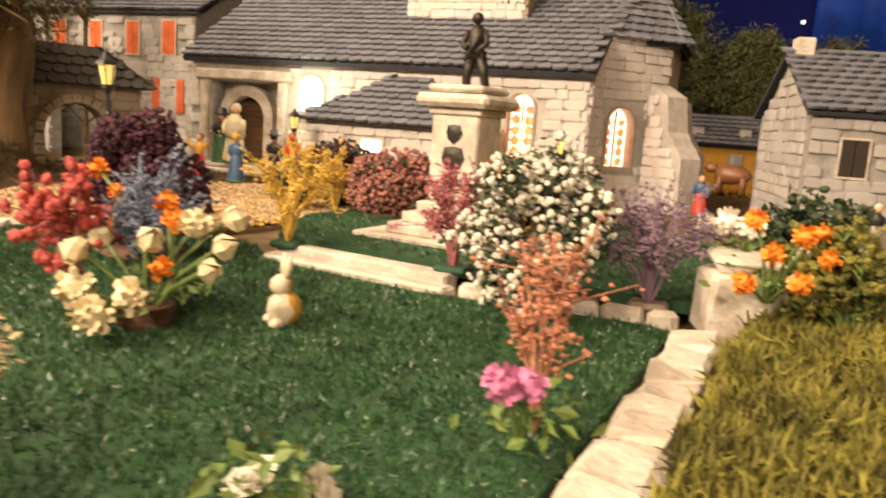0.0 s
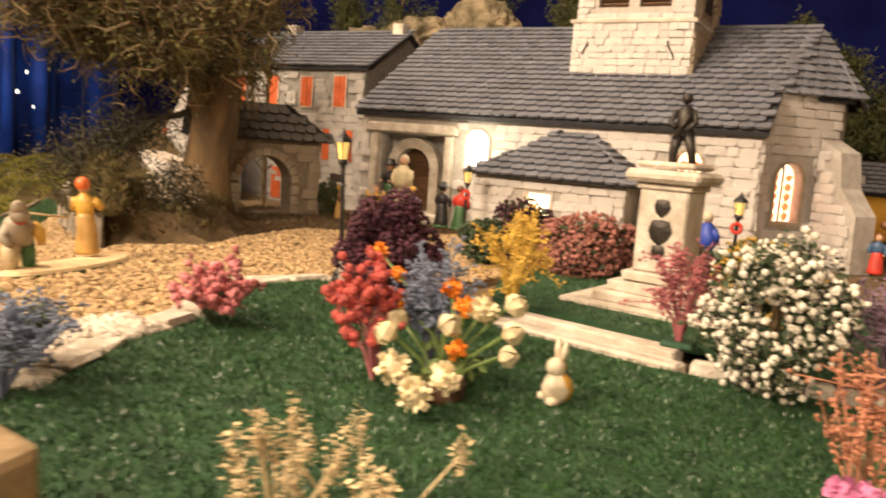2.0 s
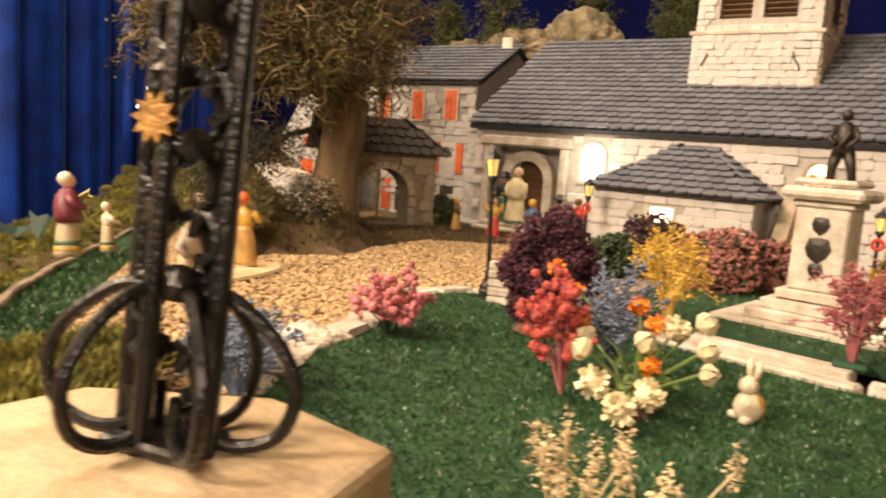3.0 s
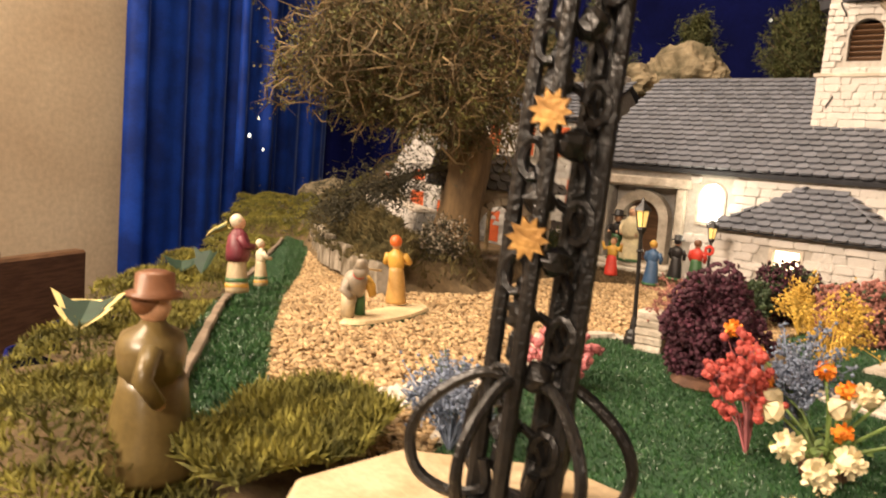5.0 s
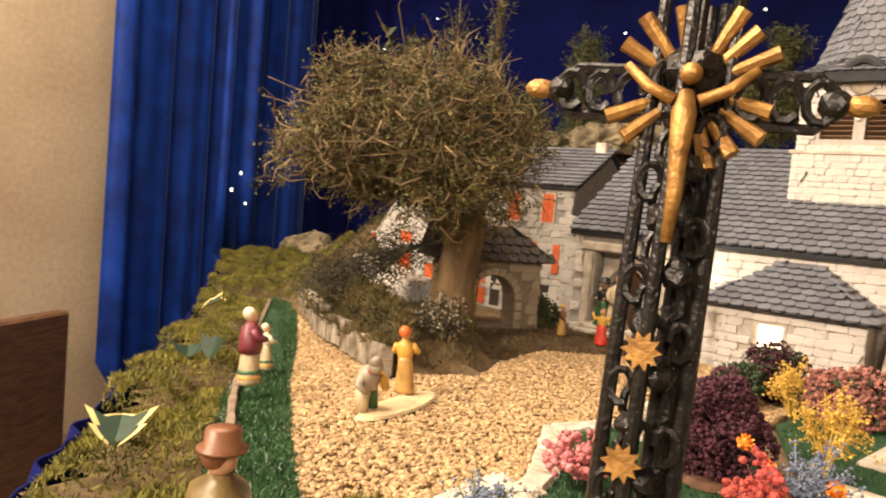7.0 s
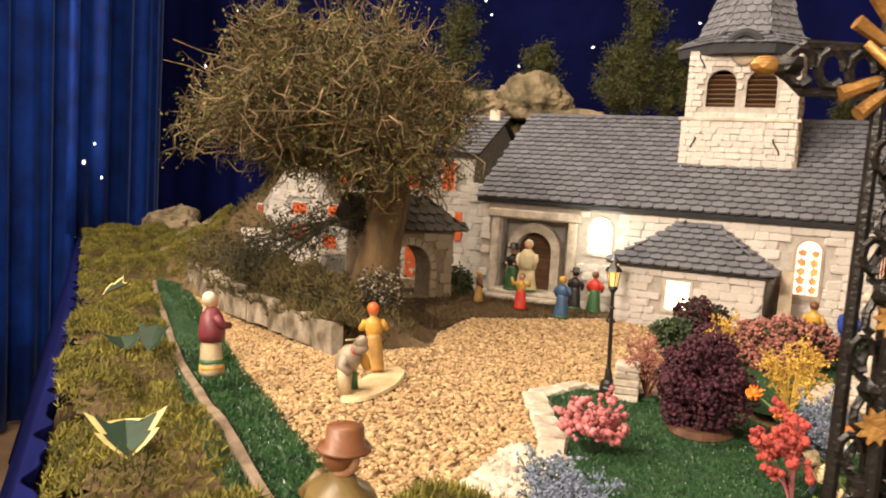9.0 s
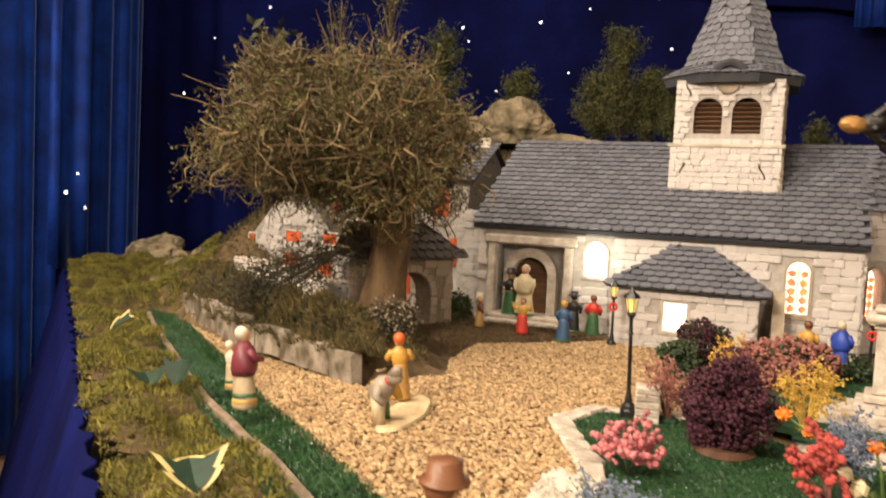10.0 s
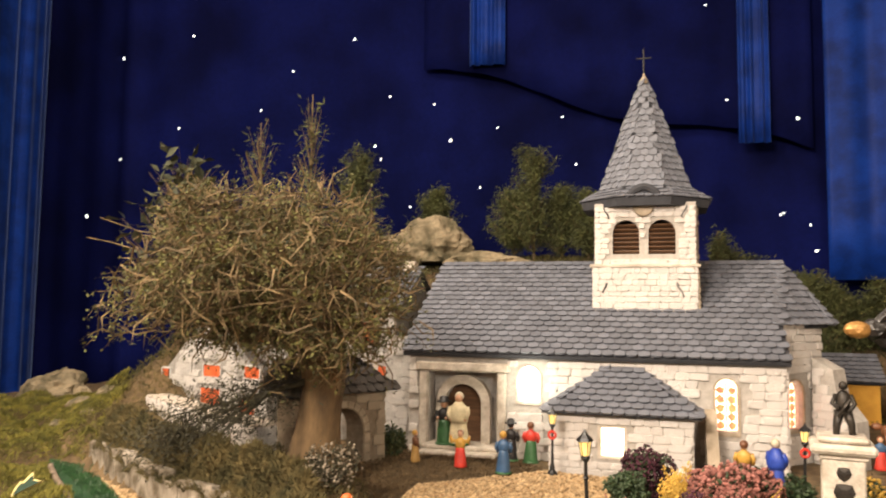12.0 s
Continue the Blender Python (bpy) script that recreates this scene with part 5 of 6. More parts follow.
# ---- the wrought-iron calvary cross on its stone ----
cs = thing("stone_block", "beige plaster block that carries the iron cross", "stone", pose(-0.437, -0.012, 0))
SLAB = [(-0.093, -0.05), (-0.088, 0.022), (-0.012, 0.078), (0.072, 0.07), (0.088, 0.0), (0.02, -0.088), (-0.055, -0.098)]


def slab(k, z0, z1):
    bm = sheet([(x * k, y * k) for x, y in SLAB], [], z1 - z0)
    for v in bm.verts:
        v.co = Vector((v.co.x, v.co.z, z0 + v.co.y))
    bmesh.ops.recalc_face_normals(bm, faces=bm.faces)
    bmesh.ops.bevel(bm, geom=[e for e in bm.edges if len(e.link_faces) == 2 and e.calc_face_angle(0) > 0.5], offset=0.005, segments=2, affect="EDGES", profile=0.5)
    return bm


part("foot", slab(1.12, -0.005, 0.052), M_BEIGE, cs)
part("top", slab(1.0, 0.0525, 0.09), M_BEIGE, cs)
CM = pose(-0.4335, -0.010, 0.09, -4, 1.8, 16)
cross = thing("calvary_cross", "ornate black wrought-iron cross with gilded rays and stars", "cross", CM)
for x, y in ((-0.0195, 0), (0.0195, 0), (0.004, 0.016), (-0.003, -0.011), (0.012, 0.012)):
    part("upright", tube([(x, y, 0.0), (x, y, 0.2), (x * 0.95, y, 0.375)], [0.0044, 0.0040, 0.0036], 8)[0], M_BLACK, cross)
part("plate", box(-0.02, 0.02, -0.016, 0.02, 0, 0.006, 0.002), M_BLACK, cross)
for k in range(12):
    z = 0.03 + 0.027 * k
    s = 1 if k % 2 else -1
    pts = [(s * 0.012 * math.sin(a * 1.3), 0.001 + 0.002 * math.cos(a), z + 0.012 * math.cos(a * 1.7)) for a in np.linspace(-1.9, 1.9, 9)]
    part("scroll", tube(pts, 0.0026, 5)[0], M_BLACK, cross)
    part("knob", ball(0.0076, (s * 0.006, -0.006, z + 0.012), 2, jag=0.4, freq=200)[0], M_BLACK, cross)
    pts = [(-s * 0.013 + s * 0.006 * math.cos(a), -0.004, z + 0.004 + 0.009 * math.sin(a)) for a in np.linspace(0, 5.2, 9)]
    part("scroll", tube(pts, 0.0024, 5)[0], M_BLACK, cross)
for k in range(6):
    a = math.radians(60 * k + 15)
    dx, dy = math.cos(a), math.sin(a) * 0.8
    pts = [(dx * r, dy * r, z) for r, z in ((0.012, 0.066), (0.026, 0.064), (0.046, 0.048), (0.054, 0.030), (0.048, 0.012), (0.030, 0.005), (0.014, 0.010), (0.016, 0.024))]
    part("foot_scroll", tube(smooth_line(pts, 4), 0.0030, 7)[0], M_BLACK, cross)
for s in (-1, 1):
    for z in (0.310, 0.336):
        part("arm", tube([(s * 0.012, 0, z), (s * 0.06, 0, z), (s * 0.074, 0, 0.323)], 0.0028, 6)[0], M_BLACK, cross)
    for k in range(3):
        x = s * (0.03 + 0.016 * k)
        part("scroll", tube([(x + 0.007 * math.cos(a), -0.002, 0.323 + 0.010 * math.sin(a)) for a in np.linspace(0, 5.6, 10)], 0.0028, 5)[0], M_BLACK, cross)
    part("boss", ball(0.008, (s * 0.068, 0, 0.323), 2, jag=0.3, freq=160)[0], M_BLACK, cross)
    part("gilt_tip", ball(0.0056, (s * 0.080, 0, 0.323), 2, scale=(1.6, 1, 1))[0], M_GOLD, cross, "gilded tip")
part("boss", ball(0.018, (0, 0.004, 0.334), 2, jag=0.4, freq=120)[0], M_BLACK, cross)
for k, deg_ in enumerate((102, 128, 150, 205, 224, 288, 306, 326, 344, 24, 44, 62)):
    a = math.radians(deg_)
    r0, r1 = 0.020, 0.042 + 0.003 * (k % 2)
    part("ray", tube([(r0 * math.cos(a), 0.0, 0.328 + r0 * math.sin(a)), (r1 * math.cos(a), -0.004, 0.328 + r1 * math.sin(a))], [0.0034, 0.0044], 8)[0], M_GOLD, cross, "gilded ray")


def star_mesh(r, n=10, d=0.003):
    return sheet([((r if i % 2 == 0 else r * 0.62) * math.cos(math.pi * i / n), (r if i % 2 == 0 else r * 0.62) * math.sin(math.pi * i / n)) for i in range(2 * n)], [], d)


for x, z, r in ((-0.004, 0.190, 0.0105), (-0.006, 0.132, 0.0105), (0.003, 0.386, 0.012)):
    part("gilt_star", star_mesh(r), M_GOLD, cross, "gilded sun ornament", pose(x, -0.0165, z))
part("upright", tube([(0, 0.002, 0.345), (0, 0.002, 0.38), (0, 0.002, 0.41)], [0.004, 0.0035, 0.002], 6)[0], M_BLACK, cross)
# the small gilded figure
bm = bmesh.new()
tube([(0, -0.014, 0.246), (0.001, -0.016, 0.270), (0, -0.015, 0.291), (0, -0.015, 0.312), (0, -0.014, 0.323)], [0.0030, 0.0040, 0.0048, 0.0064, 0.0036], 10, bm)
ball(0.0058, (0.001, -0.017, 0.331), 2, bm=bm)
for s in (-1, 1):
    tube([(s * 0.006, -0.014, 0.318), (s * 0.020, -0.012, 0.325), (s * 0.032, -0.010, 0.336)], [0.0034, 0.0030, 0.0024], 8, bm)
fig = mesh_ob("gilt_figure", bm, M_GOLD, cross, "gilded figure on the cross", smooth=True)


# ---- painted clay figurines, one plain mesh each ----
def figurine(name, label, m, h, skirt, top, head, hat=None, hems=(), arms="down", base=None, shawl=None, stout=1.0, group="clay figurines", hatr=1.0):
    """A moulded clay figure h tall: robe, body, arms, head and hat in one mesh."""
    mats = []

    def idx(material):
        if material not in mats:
            mats.append(material)
        return mats.index(material)

    bm = bmesh.new()

    def add(faces, material):
        for f in faces:
            f.material_index = idx(material)
            f.smooth = True

    k = h / 0.09
    if base:
        add(lathe([(0.019 * k, 0), (0.018 * k, 0.004 * k), (0.004 * k, 0.005 * k)], 14, bm, squash=0.85)[1], base)
    prof = [(0.0155, 0.002), (0.0165, 0.006), (0.0150, 0.016), (0.0135, 0.030), (0.0115, 0.044), (0.0105, 0.050)]
    add(lathe([(r * k * stout, z * k) for r, z in prof], 16, bm, squash=0.82, wob=0.05)[1], skirt)
    for z, material in hems:
        add(lathe([(0.0168 * k * stout * (1 - z * 0.35), z * 0.05 * k), (0.0174 * k * stout * (1 - z * 0.35), (z * 0.05 + 0.0022) * k), (0.0165 * k * stout * (1 - z * 0.35), (z * 0.05 + 0.005) * k)], 16, bm, squash=0.83, wob=0.05)[1], material)
    prof = [(0.0108, 0.046), (0.0125, 0.054), (0.0135, 0.062), (0.0120, 0.068), (0.0060, 0.072), (0.0045, 0.075)]
    add(lathe([(r * k * stout, z * k) for r, z in prof], 16, bm, squash=0.72, wob=0.04)[1], top)
    if shawl:
        add(lathe([(0.0150 * k, 0.038 * k), (0.0166 * k, 0.045 * k), (0.0163 * k, 0.056 * k), (0.0132 * k, 0.067 * k), (0.0075 * k, 0.074 * k), (0.005 * k, 0.076 * k)], 14, bm, squash=0.85, wob=0.07)[1], shawl)
    for s in (-1, 1):
        sh = (s * 0.0125 * k * stout, 0.0, 0.066 * k)
        if arms == "up":
            p = [sh, (s * 0.021 * k, -0.002 * k, 0.062 * k), (s * 0.024 * k, -0.006 * k, 0.078 * k)]
        elif arms == "forward":
            p = [sh, (s * 0.016 * k, -0.006 * k, 0.056 * k), (s * 0.009 * k, -0.017 * k, 0.055 * k)]
        elif arms == "back":
            p = [sh, (s * 0.019 * k * stout, 0.003 * k, 0.055 * k), (s * 0.016 * k * stout, -0.004 * k, 0.043 * k)]
        else:
            p = [sh, (s * 0.017 * k, -0.003 * k, 0.055 * k), (s * 0.014 * k, -0.008 * k, 0.045 * k)]
        add(tube(p, [0.0048 * k, 0.0045 * k, 0.0036 * k], 8, bm)[1], shawl or top)
        add(ball(0.0034 * k, p[-1], 1, bm=bm)[1], P_SKIN)
    add(ball(0.0078 * k, (0, 0, 0.0815 * k), 2, (0.92, 1, 1.12), bm)[1], P_SKIN)
    add(ball(0.0084 * k, (0, 0.0026 * k, 0.0842 * k), 2, (0.98, 0.95, 1.0), bm)[1], head)
    if hat:
        add(lathe([(0.0085 * k, 0.0855 * k), (0.0155 * hatr * k, 0.0865 * k), (0.0155 * hatr * k, 0.0880 * k), (0.0092 * k, 0.0885 * k), (0.0088 * k, 0.097 * k), (0.0045 * k, 0.0985 * k)], 16, bm)[1], hat)
    return tagged(mesh_ob(name, bm, mats, m=m), label, "figurine", group)


def stand(x, y, z=0.0, turn=0.0, lean=0.0):
    return pose(x, y, z, 0, lean, turn)


figurine("man_figurine", "clay man figurine in an olive coat and brown hat", stand(-0.768, -0.012, -0.004, 150), 0.146, P_OLIVE, P_OLIVE, P_BROWN, P_BROWN, arms="back", stout=1.65, hatr=0.82)
figurine("woman_figurine", "clay woman figurine in burgundy shawl and striped beige skirt", stand(-1.285, 0.412, 0.012, 150, 6), 0.128, P_BEIGEROBE, P_BEIGEROBE, P_IVORY, shawl=P_BURGUNDY, hems=((0.15, P_OCHRE), (0.28, P_GREENP)), arms="forward")
figurine("child_figurine", "small clay child figurine in a cream striped dress", stand(-1.43, 0.565, -0.012, 160, 8), 0.09, P_BEIGEROBE, P_IVORY, P_IVORY, hems=((0.15, P_OCHRE), (0.3, P_GREENP)), arms="forward")
figurine("worker_figurine", "clay man figurine in ochre clothes and orange cap", stand(-1.108, 0.607, 0.010, -150, 4), 0.115, P_TAN, P_OCHRE, P_ORANGECAP, arms="forward", stout=0.85)
figurine("kneeling_figurine", "clay figurine with raised arms in scarlet robe before the door", stand(-1.143, 1.412, 0.006, 0), 0.096, P_SCARLET, P_OCHRE, P_BROWN, arms="up")
figurine("woman_figurine", "clay woman figurine in blue dress and yellow headscarf", stand(-1.022, 1.385, 0.006, 180), 0.104, P_STEEL, P_STEEL, P_OCHRE, base=P_GREENP)
figurine("man_figurine", "clay man figurine in black coat and hat", stand(-1.035, 1.55, 0.006, 180), 0.105, P_BLACKP, P_BLACKP, P_BLACKP, P_BLACKP, base=P_GREENP)
figurine("woman_figurine", "clay figurine in rose red jacket and dark skirt", stand(-0.978, 1.54, 0.006, 180), 0.108, P_GREENP, P_SCARLET, P_BROWN, base=P_GREENP)
figurine("crouching_figurine", "clay figurine in brown jacket with blond hair near the shrub", stand(-1.28, 1.45, 0.004, 120), 0.085, P_TAN, P_BROWN, P_OCHRE)
figurine("virgin_figurine", "cream robed clay figurine standing in the church door", stand(-1.205, 1.625, 0.026, 0), 0.148, P_CREAM, P_CREAM, P_IVORY, shawl=P_CREAM, base=P_GREENP, stout=1.15)
figurine("shepherd_figurine", "clay figurine in black coat leaning beside the church door", stand(-1.252, 1.632, 0.024, 0), 0.128, P_GREENP, P_BLACKP, P_BROWN, P_BLACKP, arms="forward", base=P_GREENP)
figurine("woman_figurine", "clay woman figurine in royal blue cloak and white veil", stand(-0.372, 1.45, 0.0, 150), 0.118, P_ROYAL, P_ROYAL, P_IVORY, shawl=P_ROYAL)
figurine("man_figurine", "clay figurine in brown robe beneath the stained window", stand(-0.444, 1.44, 0.0, 170), 0.112, P_BROWN, P_OCHRE, P_BROWN)
figurine("red_figurine", "tiny clay figurine in red on the far hill", stand(-0.12, 2.95, ground_z(-0.12, 2.95) - 0.01, 0), 0.07, P_SCARLET, P_SCARLET, P_IVORY)
figurine("white_figurine", "tiny pale clay figurine on the far hill", stand(-1.32, 2.88, ground_z(-1.32, 2.88) - 0.01, 0), 0.06, P_IVORY, P_OCHRE, P_IVORY)
figurine("veiled_figurine", "clay figurine with white scarf by the stone house", stand(0.23, 1.45, 0.0, 0), 0.08, P_GREYP, P_BLACKP, P_IVORY)
figurine("traveller_figurine", "clay figurine in red and blue leading an animal", stand(-0.07, 1.78, 0.0, 0), 0.09, P_SCARLET, P_STEEL, P_BROWN)

# the stooping figure with its pack, and the base that the two workers share
bm = bmesh.new()
WASH = [P_GREYP, P_GREENP, P_OCHRE, P_SCARLET, P_BEIGEROBE, P_OLIVE]


def paint_faces(made, k):
    for f in made[1]:
        f.material_index, f.smooth = k, True


paint_faces(tube([(0.012, 0, 0.0), (0.012, 0.004, 0.022), (0.006, 0.006, 0.046)], [0.0085, 0.0095, 0.012], 10, bm), 1)
paint_faces(tube([(-0.014, -0.012, 0.0), (-0.012, -0.008, 0.022), (-0.006, 0.0, 0.046)], [0.0095, 0.0105, 0.013], 10, bm), 4)
paint_faces(tube([(0.0, 0.004, 0.036), (-0.001, 0.0, 0.05), (-0.004, -0.012, 0.064), (-0.006, -0.022, 0.072)], [0.0165, 0.019, 0.017, 0.010], 14, bm), 0)
paint_faces(tube([(-0.005, -0.020, 0.070), (-0.007, -0.026, 0.075)], [0.0095, 0.0085], 10, bm), 3)
paint_faces(ball(0.0115, (-0.009, -0.034, 0.080), 2, (1.0, 1.15, 1.1), bm, 0.12, 90), 0)
paint_faces(tube([(-0.009, -0.034, 0.084), (-0.013, -0.042, 0.094), (-0.016, -0.048, 0.099)], [0.0105, 0.008, 0.003], 10, bm), 0)
paint_faces(tube([(0.012, -0.010, 0.062), (0.022, -0.010, 0.050), (0.021, -0.020, 0.036)], [0.0085, 0.0080, 0.0055], 9, bm), 2)
paint_faces(tube([(-0.015, -0.010, 0.060), (-0.023, -0.012, 0.046), (-0.017, -0.024, 0.036)], [0.0075, 0.0072, 0.005], 9, bm), 0)
paint_faces(lathe([(0.012, 0), (0.016, 0.01), (0.0155, 0.016), (0.004, 0.017)], 12, bm, (0.008, 0.010, 0.046), 0.8), 2)
tagged(mesh_ob("stooping_figurine", bm, WASH, m=pose(-1.085, 0.487, 0.008, 0, 0, 75) @ Matrix.Diagonal((1.05, 1.05, 0.95, 1))), "stooping clay figurine in grey coat with red scarf and pack", "figurine", "clay figurines")
bm, _ = lathe([(0.5, 0), (0.52, 0.004), (0.49, 0.0075)], 28, wob=0.03)
for f in bm.faces:
    f.material_index = 1 if abs(f.normal.z) < 0.6 and f.calc_center_median().z < 0.0045 else 0
bm.normal_update()
tagged(mesh_ob("figurine_base", bm, [P_OAT, P_GREENP], m=pose(-1.072, 0.553, -0.0005, 0, 0, 99) @ Matrix.Diagonal((0.215, 0.062, 1.3, 1))), "pale oval clay base with a green edge on the gravel", "base")
bm, _ = tube([(-1.128, 0.586, 0.066), (-1.115, 0.55, 0.072), (-1.108, 0.515, 0.078)], 0.0016, 6)
tagged(mesh_ob("rope", bm, P_OAT, smooth=True), "thin pale rope held between the two workers", "rope")

# animals as plain toy shapes
def toy_cow(label, m, material, s=1.0):
    bm = bmesh.new()
    ball(0.03 * s, (0, 0, 0.045 * s), 2, (1.5, 0.75, 0.8), bm, 0.15, 40)
    ball(0.013 * s, (0.05 * s, 0, 0.058 * s), 2, (1.3, 0.9, 0.9), bm)
    for x in (-0.028, 0.026):
        for y in (-0.012, 0.012):
            tube([(x * s, y * s, 0.04 * s), (x * s, y * s, 0.0)], [0.007 * s, 0.005 * s], 6, bm)
    return tagged(mesh_ob("toy_animal", bm, material, m=m, smooth=True), label, "figurine")


toy_cow("brown clay pack animal standing behind the flowers", pose(-0.01, 1.86, 0.05, 0, 0, 170), P_BROWN, 0.95)
toy_cow("small reddish-brown toy cow on the hilltop", pose(-1.55, 2.62, ground_z(-1.55, 2.62) - 0.005, 0, 0, 20), P_TAN, 0.8)

# the rabbit
bm = bmesh.new()
ball(0.014, (0, 0, 0.015), 2, (0.95, 1.0, 1.1), bm)
ball(0.009, (0, -0.003, 0.034), 2, (0.95, 1.05, 0.95), bm)
for s in (-1, 1):
    tube([(s * 0.004, 0, 0.040), (s * 0.006, 0.001, 0.050), (s * 0.0065, 0.001, 0.058)], [0.0028, 0.0032, 0.0012], 7, bm)
    ball(0.006, (s * 0.008, -0.008, 0.006), 1, (0.9, 1.3, 0.8), bm)
for f in bm.faces:
    f.material_index = 1 if f.calc_center_median().y > 0.002 and f.calc_center_median().z < 0.04 else 0
tagged(mesh_ob("rabbit_ornament", bm, [P_IVORY, P_OCHRE], m=pose(-0.312, 0.488, 0, 0, 0, -40), smooth=True), "cream and yellow china rabbit sitting on the lawn", "ornament")


# ---- plants ----
def sprig_bush(name, label, at, h, r, n, material, stem_mat, twigs=28, size=0.004, base=None, start=0.25, spread=1.0, shape=GRAIN, category="plant"):
    """A dried sprig: stems fanning from one foot, tipped with many tiny buds."""
    t = thing(name, label, category, pose(*at))
    tips = []
    for i in range(twigs):
        bm = bmesh.new()
        a, q = rng.uniform(0, 6.28), rng.uniform(0.15, 1) ** 0.6 * r * spread
        top = Vector((q * math.cos(a), q * math.sin(a), h * rng.uniform(0.55, 1.0) * (1 - 0.25 * (q / r) ** 2)))
        mid = Vector((top.x * 0.3, top.y * 0.3, top.z * 0.5))
        tube([(0, 0, 0), mid, top], [0.0013, 0.0010, 0.0006], 4, bm)
        tips.append((mid, top))
        for k in range(3):
            f = rng.uniform(0.35, 0.9)
            p = mid.lerp(top, f)
            e = p + Vector(rng.normal(0, 0.12, 3)) * h + Vector((0, 0, 0.06 * h))
            tube([p, e], [0.0008, 0.0005], 3, bm)
            tips.append((p, e))
        part("stem", bm, stem_mat, t)
    k = rng.integers(0, len(tips), n)
    f = rng.uniform(start, 1.05, n)
    A, B = np.array([tuple(x[0]) for x in tips]), np.array([tuple(x[1]) for x in tips])
    pts = A[k] + (B[k] - A[k]) * f[:, None] + rng.normal(0, 0.0028, (n, 3))
    pts[:, 2] = np.maximum(pts[:, 2], 0.004)
    cloud("blossoms", shape[0], shape[1], pts, turns(n), size * rng.uniform(0.5, 1.3, n), material, t)
    if base:
        part("base", box(-0.018, 0.018, -0.014, 0.014, 0, 0.008, 0.003), base, t, "dark green foam base")
    return t


def round_bush(name, label, at, r, hgt, n, material, leaf_mat, leaves=1500, size=0.006, base=None, lumps=40, category="bush"):
    """A rounded bush of leaf and flower clumps over a tangle of leaves, with gaps."""
    t = thing(name, label, category, pose(*at))
    part("stem", tube([(0, 0, 0), (0.003, 0.002, hgt * 0.5), (0, 0, hgt * 0.8)], [0.006, 0.005, 0.002], 6)[0], M_BARK, t)
    c = in_ball(lumps, 0.45) * [r * 0.8, r * 0.8, hgt * 0.42] + [0, 0, hgt * 0.52]
    p = c[rng.integers(0, lumps, leaves)] + in_ball(leaves) * r * 0.36
    p[:, 2] = np.maximum(p[:, 2], 0.004)
    cloud("leaves", LEAF[0], LEAF[1], p, turns(leaves), size * 1.9 * rng.uniform(0.5, 1.3, leaves), leaf_mat, t)
    k = rng.integers(0, lumps, n)
    d = in_ball(n, 0.8)
    p = c[k] + d * r * 0.33
    p[:, 2] = np.maximum(p[:, 2], 0.005)
    cloud("blossoms", PEBBLE[0], PEBBLE[1], p, turns(n), size * rng.uniform(0.35, 0.85, n), material, t)
    if base:
        part("base", lathe([(r * 0.62, 0), (r * 0.66, 0.004), (r * 0.5, 0.011), (0.004, 0.012)], 14, wob=0.05)[0], base, t)
    return t


def bloom_mesh(bm, at, r, material_index, petals=7, up=(0, 0, 1), layers=3):
    """A full round bloom of cupped, overlapping petals."""
    d = Vector(up).normalized()
    a = d.orthogonal().normalized()
    b = d.cross(a)
    at = Vector(at)
    for l in range(layers):
        for i in range(petals):
            t = 2 * math.pi * (i + 0.5 * l) / petals + rng.uniform(-0.15, 0.15)
            o = a * math.cos(t) + b * math.sin(t)
            s = d.cross(o)
            k = r * (1 - 0.22 * l) * rng.uniform(0.88, 1.1)
            e = 0.35 + 0.38 * l
            c, q = math.cos(e), math.sin(e)
            pts = [o * 0.1 * k, o * 0.5 * c * k + s * 0.42 * k + d * (0.5 * q + 0.1) * k, o * 0.95 * c * k + s * 0.30 * k + d * (q + 0.22) * k, o * 1.02 * c * k + d * (q + 0.12) * k,
                   o * 0.95 * c * k - s * 0.30 * k + d * (q + 0.22) * k, o * 0.5 * c * k - s * 0.42 * k + d * (0.5 * q + 0.1) * k]
            bm.faces.new([bm.verts.new(at + p) for p in pts]).material_index = material_index
    ball(r * 0.42, at + d * r * 0.4, 1, bm=bm, jag=0.4, freq=150)


def pompon(bm, at, r):
    """A dense ball of many small petals."""
    ball(r * 0.72, at, 2, (1, 1, 0.9), bm, 0.25, 180)
    for i in range(46):
        d = Vector(in_ball(1, 0.99)[0])
        a = d.orthogonal().normalized()
        p = Vector(at) + d * r * 0.6
        bm.faces.new([bm.verts.new(q) for q in (p - a * r * 0.2, p + d * r * 0.42 - a * r * 0.12, p + d * r * 0.42 + a * r * 0.12, p + a * r * 0.2)])


def tulip(bm, at, r, up):
    """A closed egg-shaped bud of overlapping petals."""
    d = Vector(up).normalized()
    a = d.orthogonal().normalized()
    b = d.cross(a)
    for i in range(6):
        t = 2 * math.pi * i / 6
        o = a * math.cos(t) + b * math.sin(t)
        s = d.cross(o)
        ring = [(0.05, 0.1, -0.1), (0.72, 0.5, 0.45), (0.78, 0.5, 1.0), (0.30, 0.05, 1.7)]
        rows = [[bm.verts.new(Vector(at) + (o * q + s * w * sg + d * z) * r * (1.0 if i % 2 else 0.92)) for sg in (-1, 0.0, 1)] for q, w, z in ring]
        for p, q in zip(rows, rows[1:]):
            for k in range(2):
                bm.faces.new((p[k], p[k + 1], q[k + 1], q[k]))


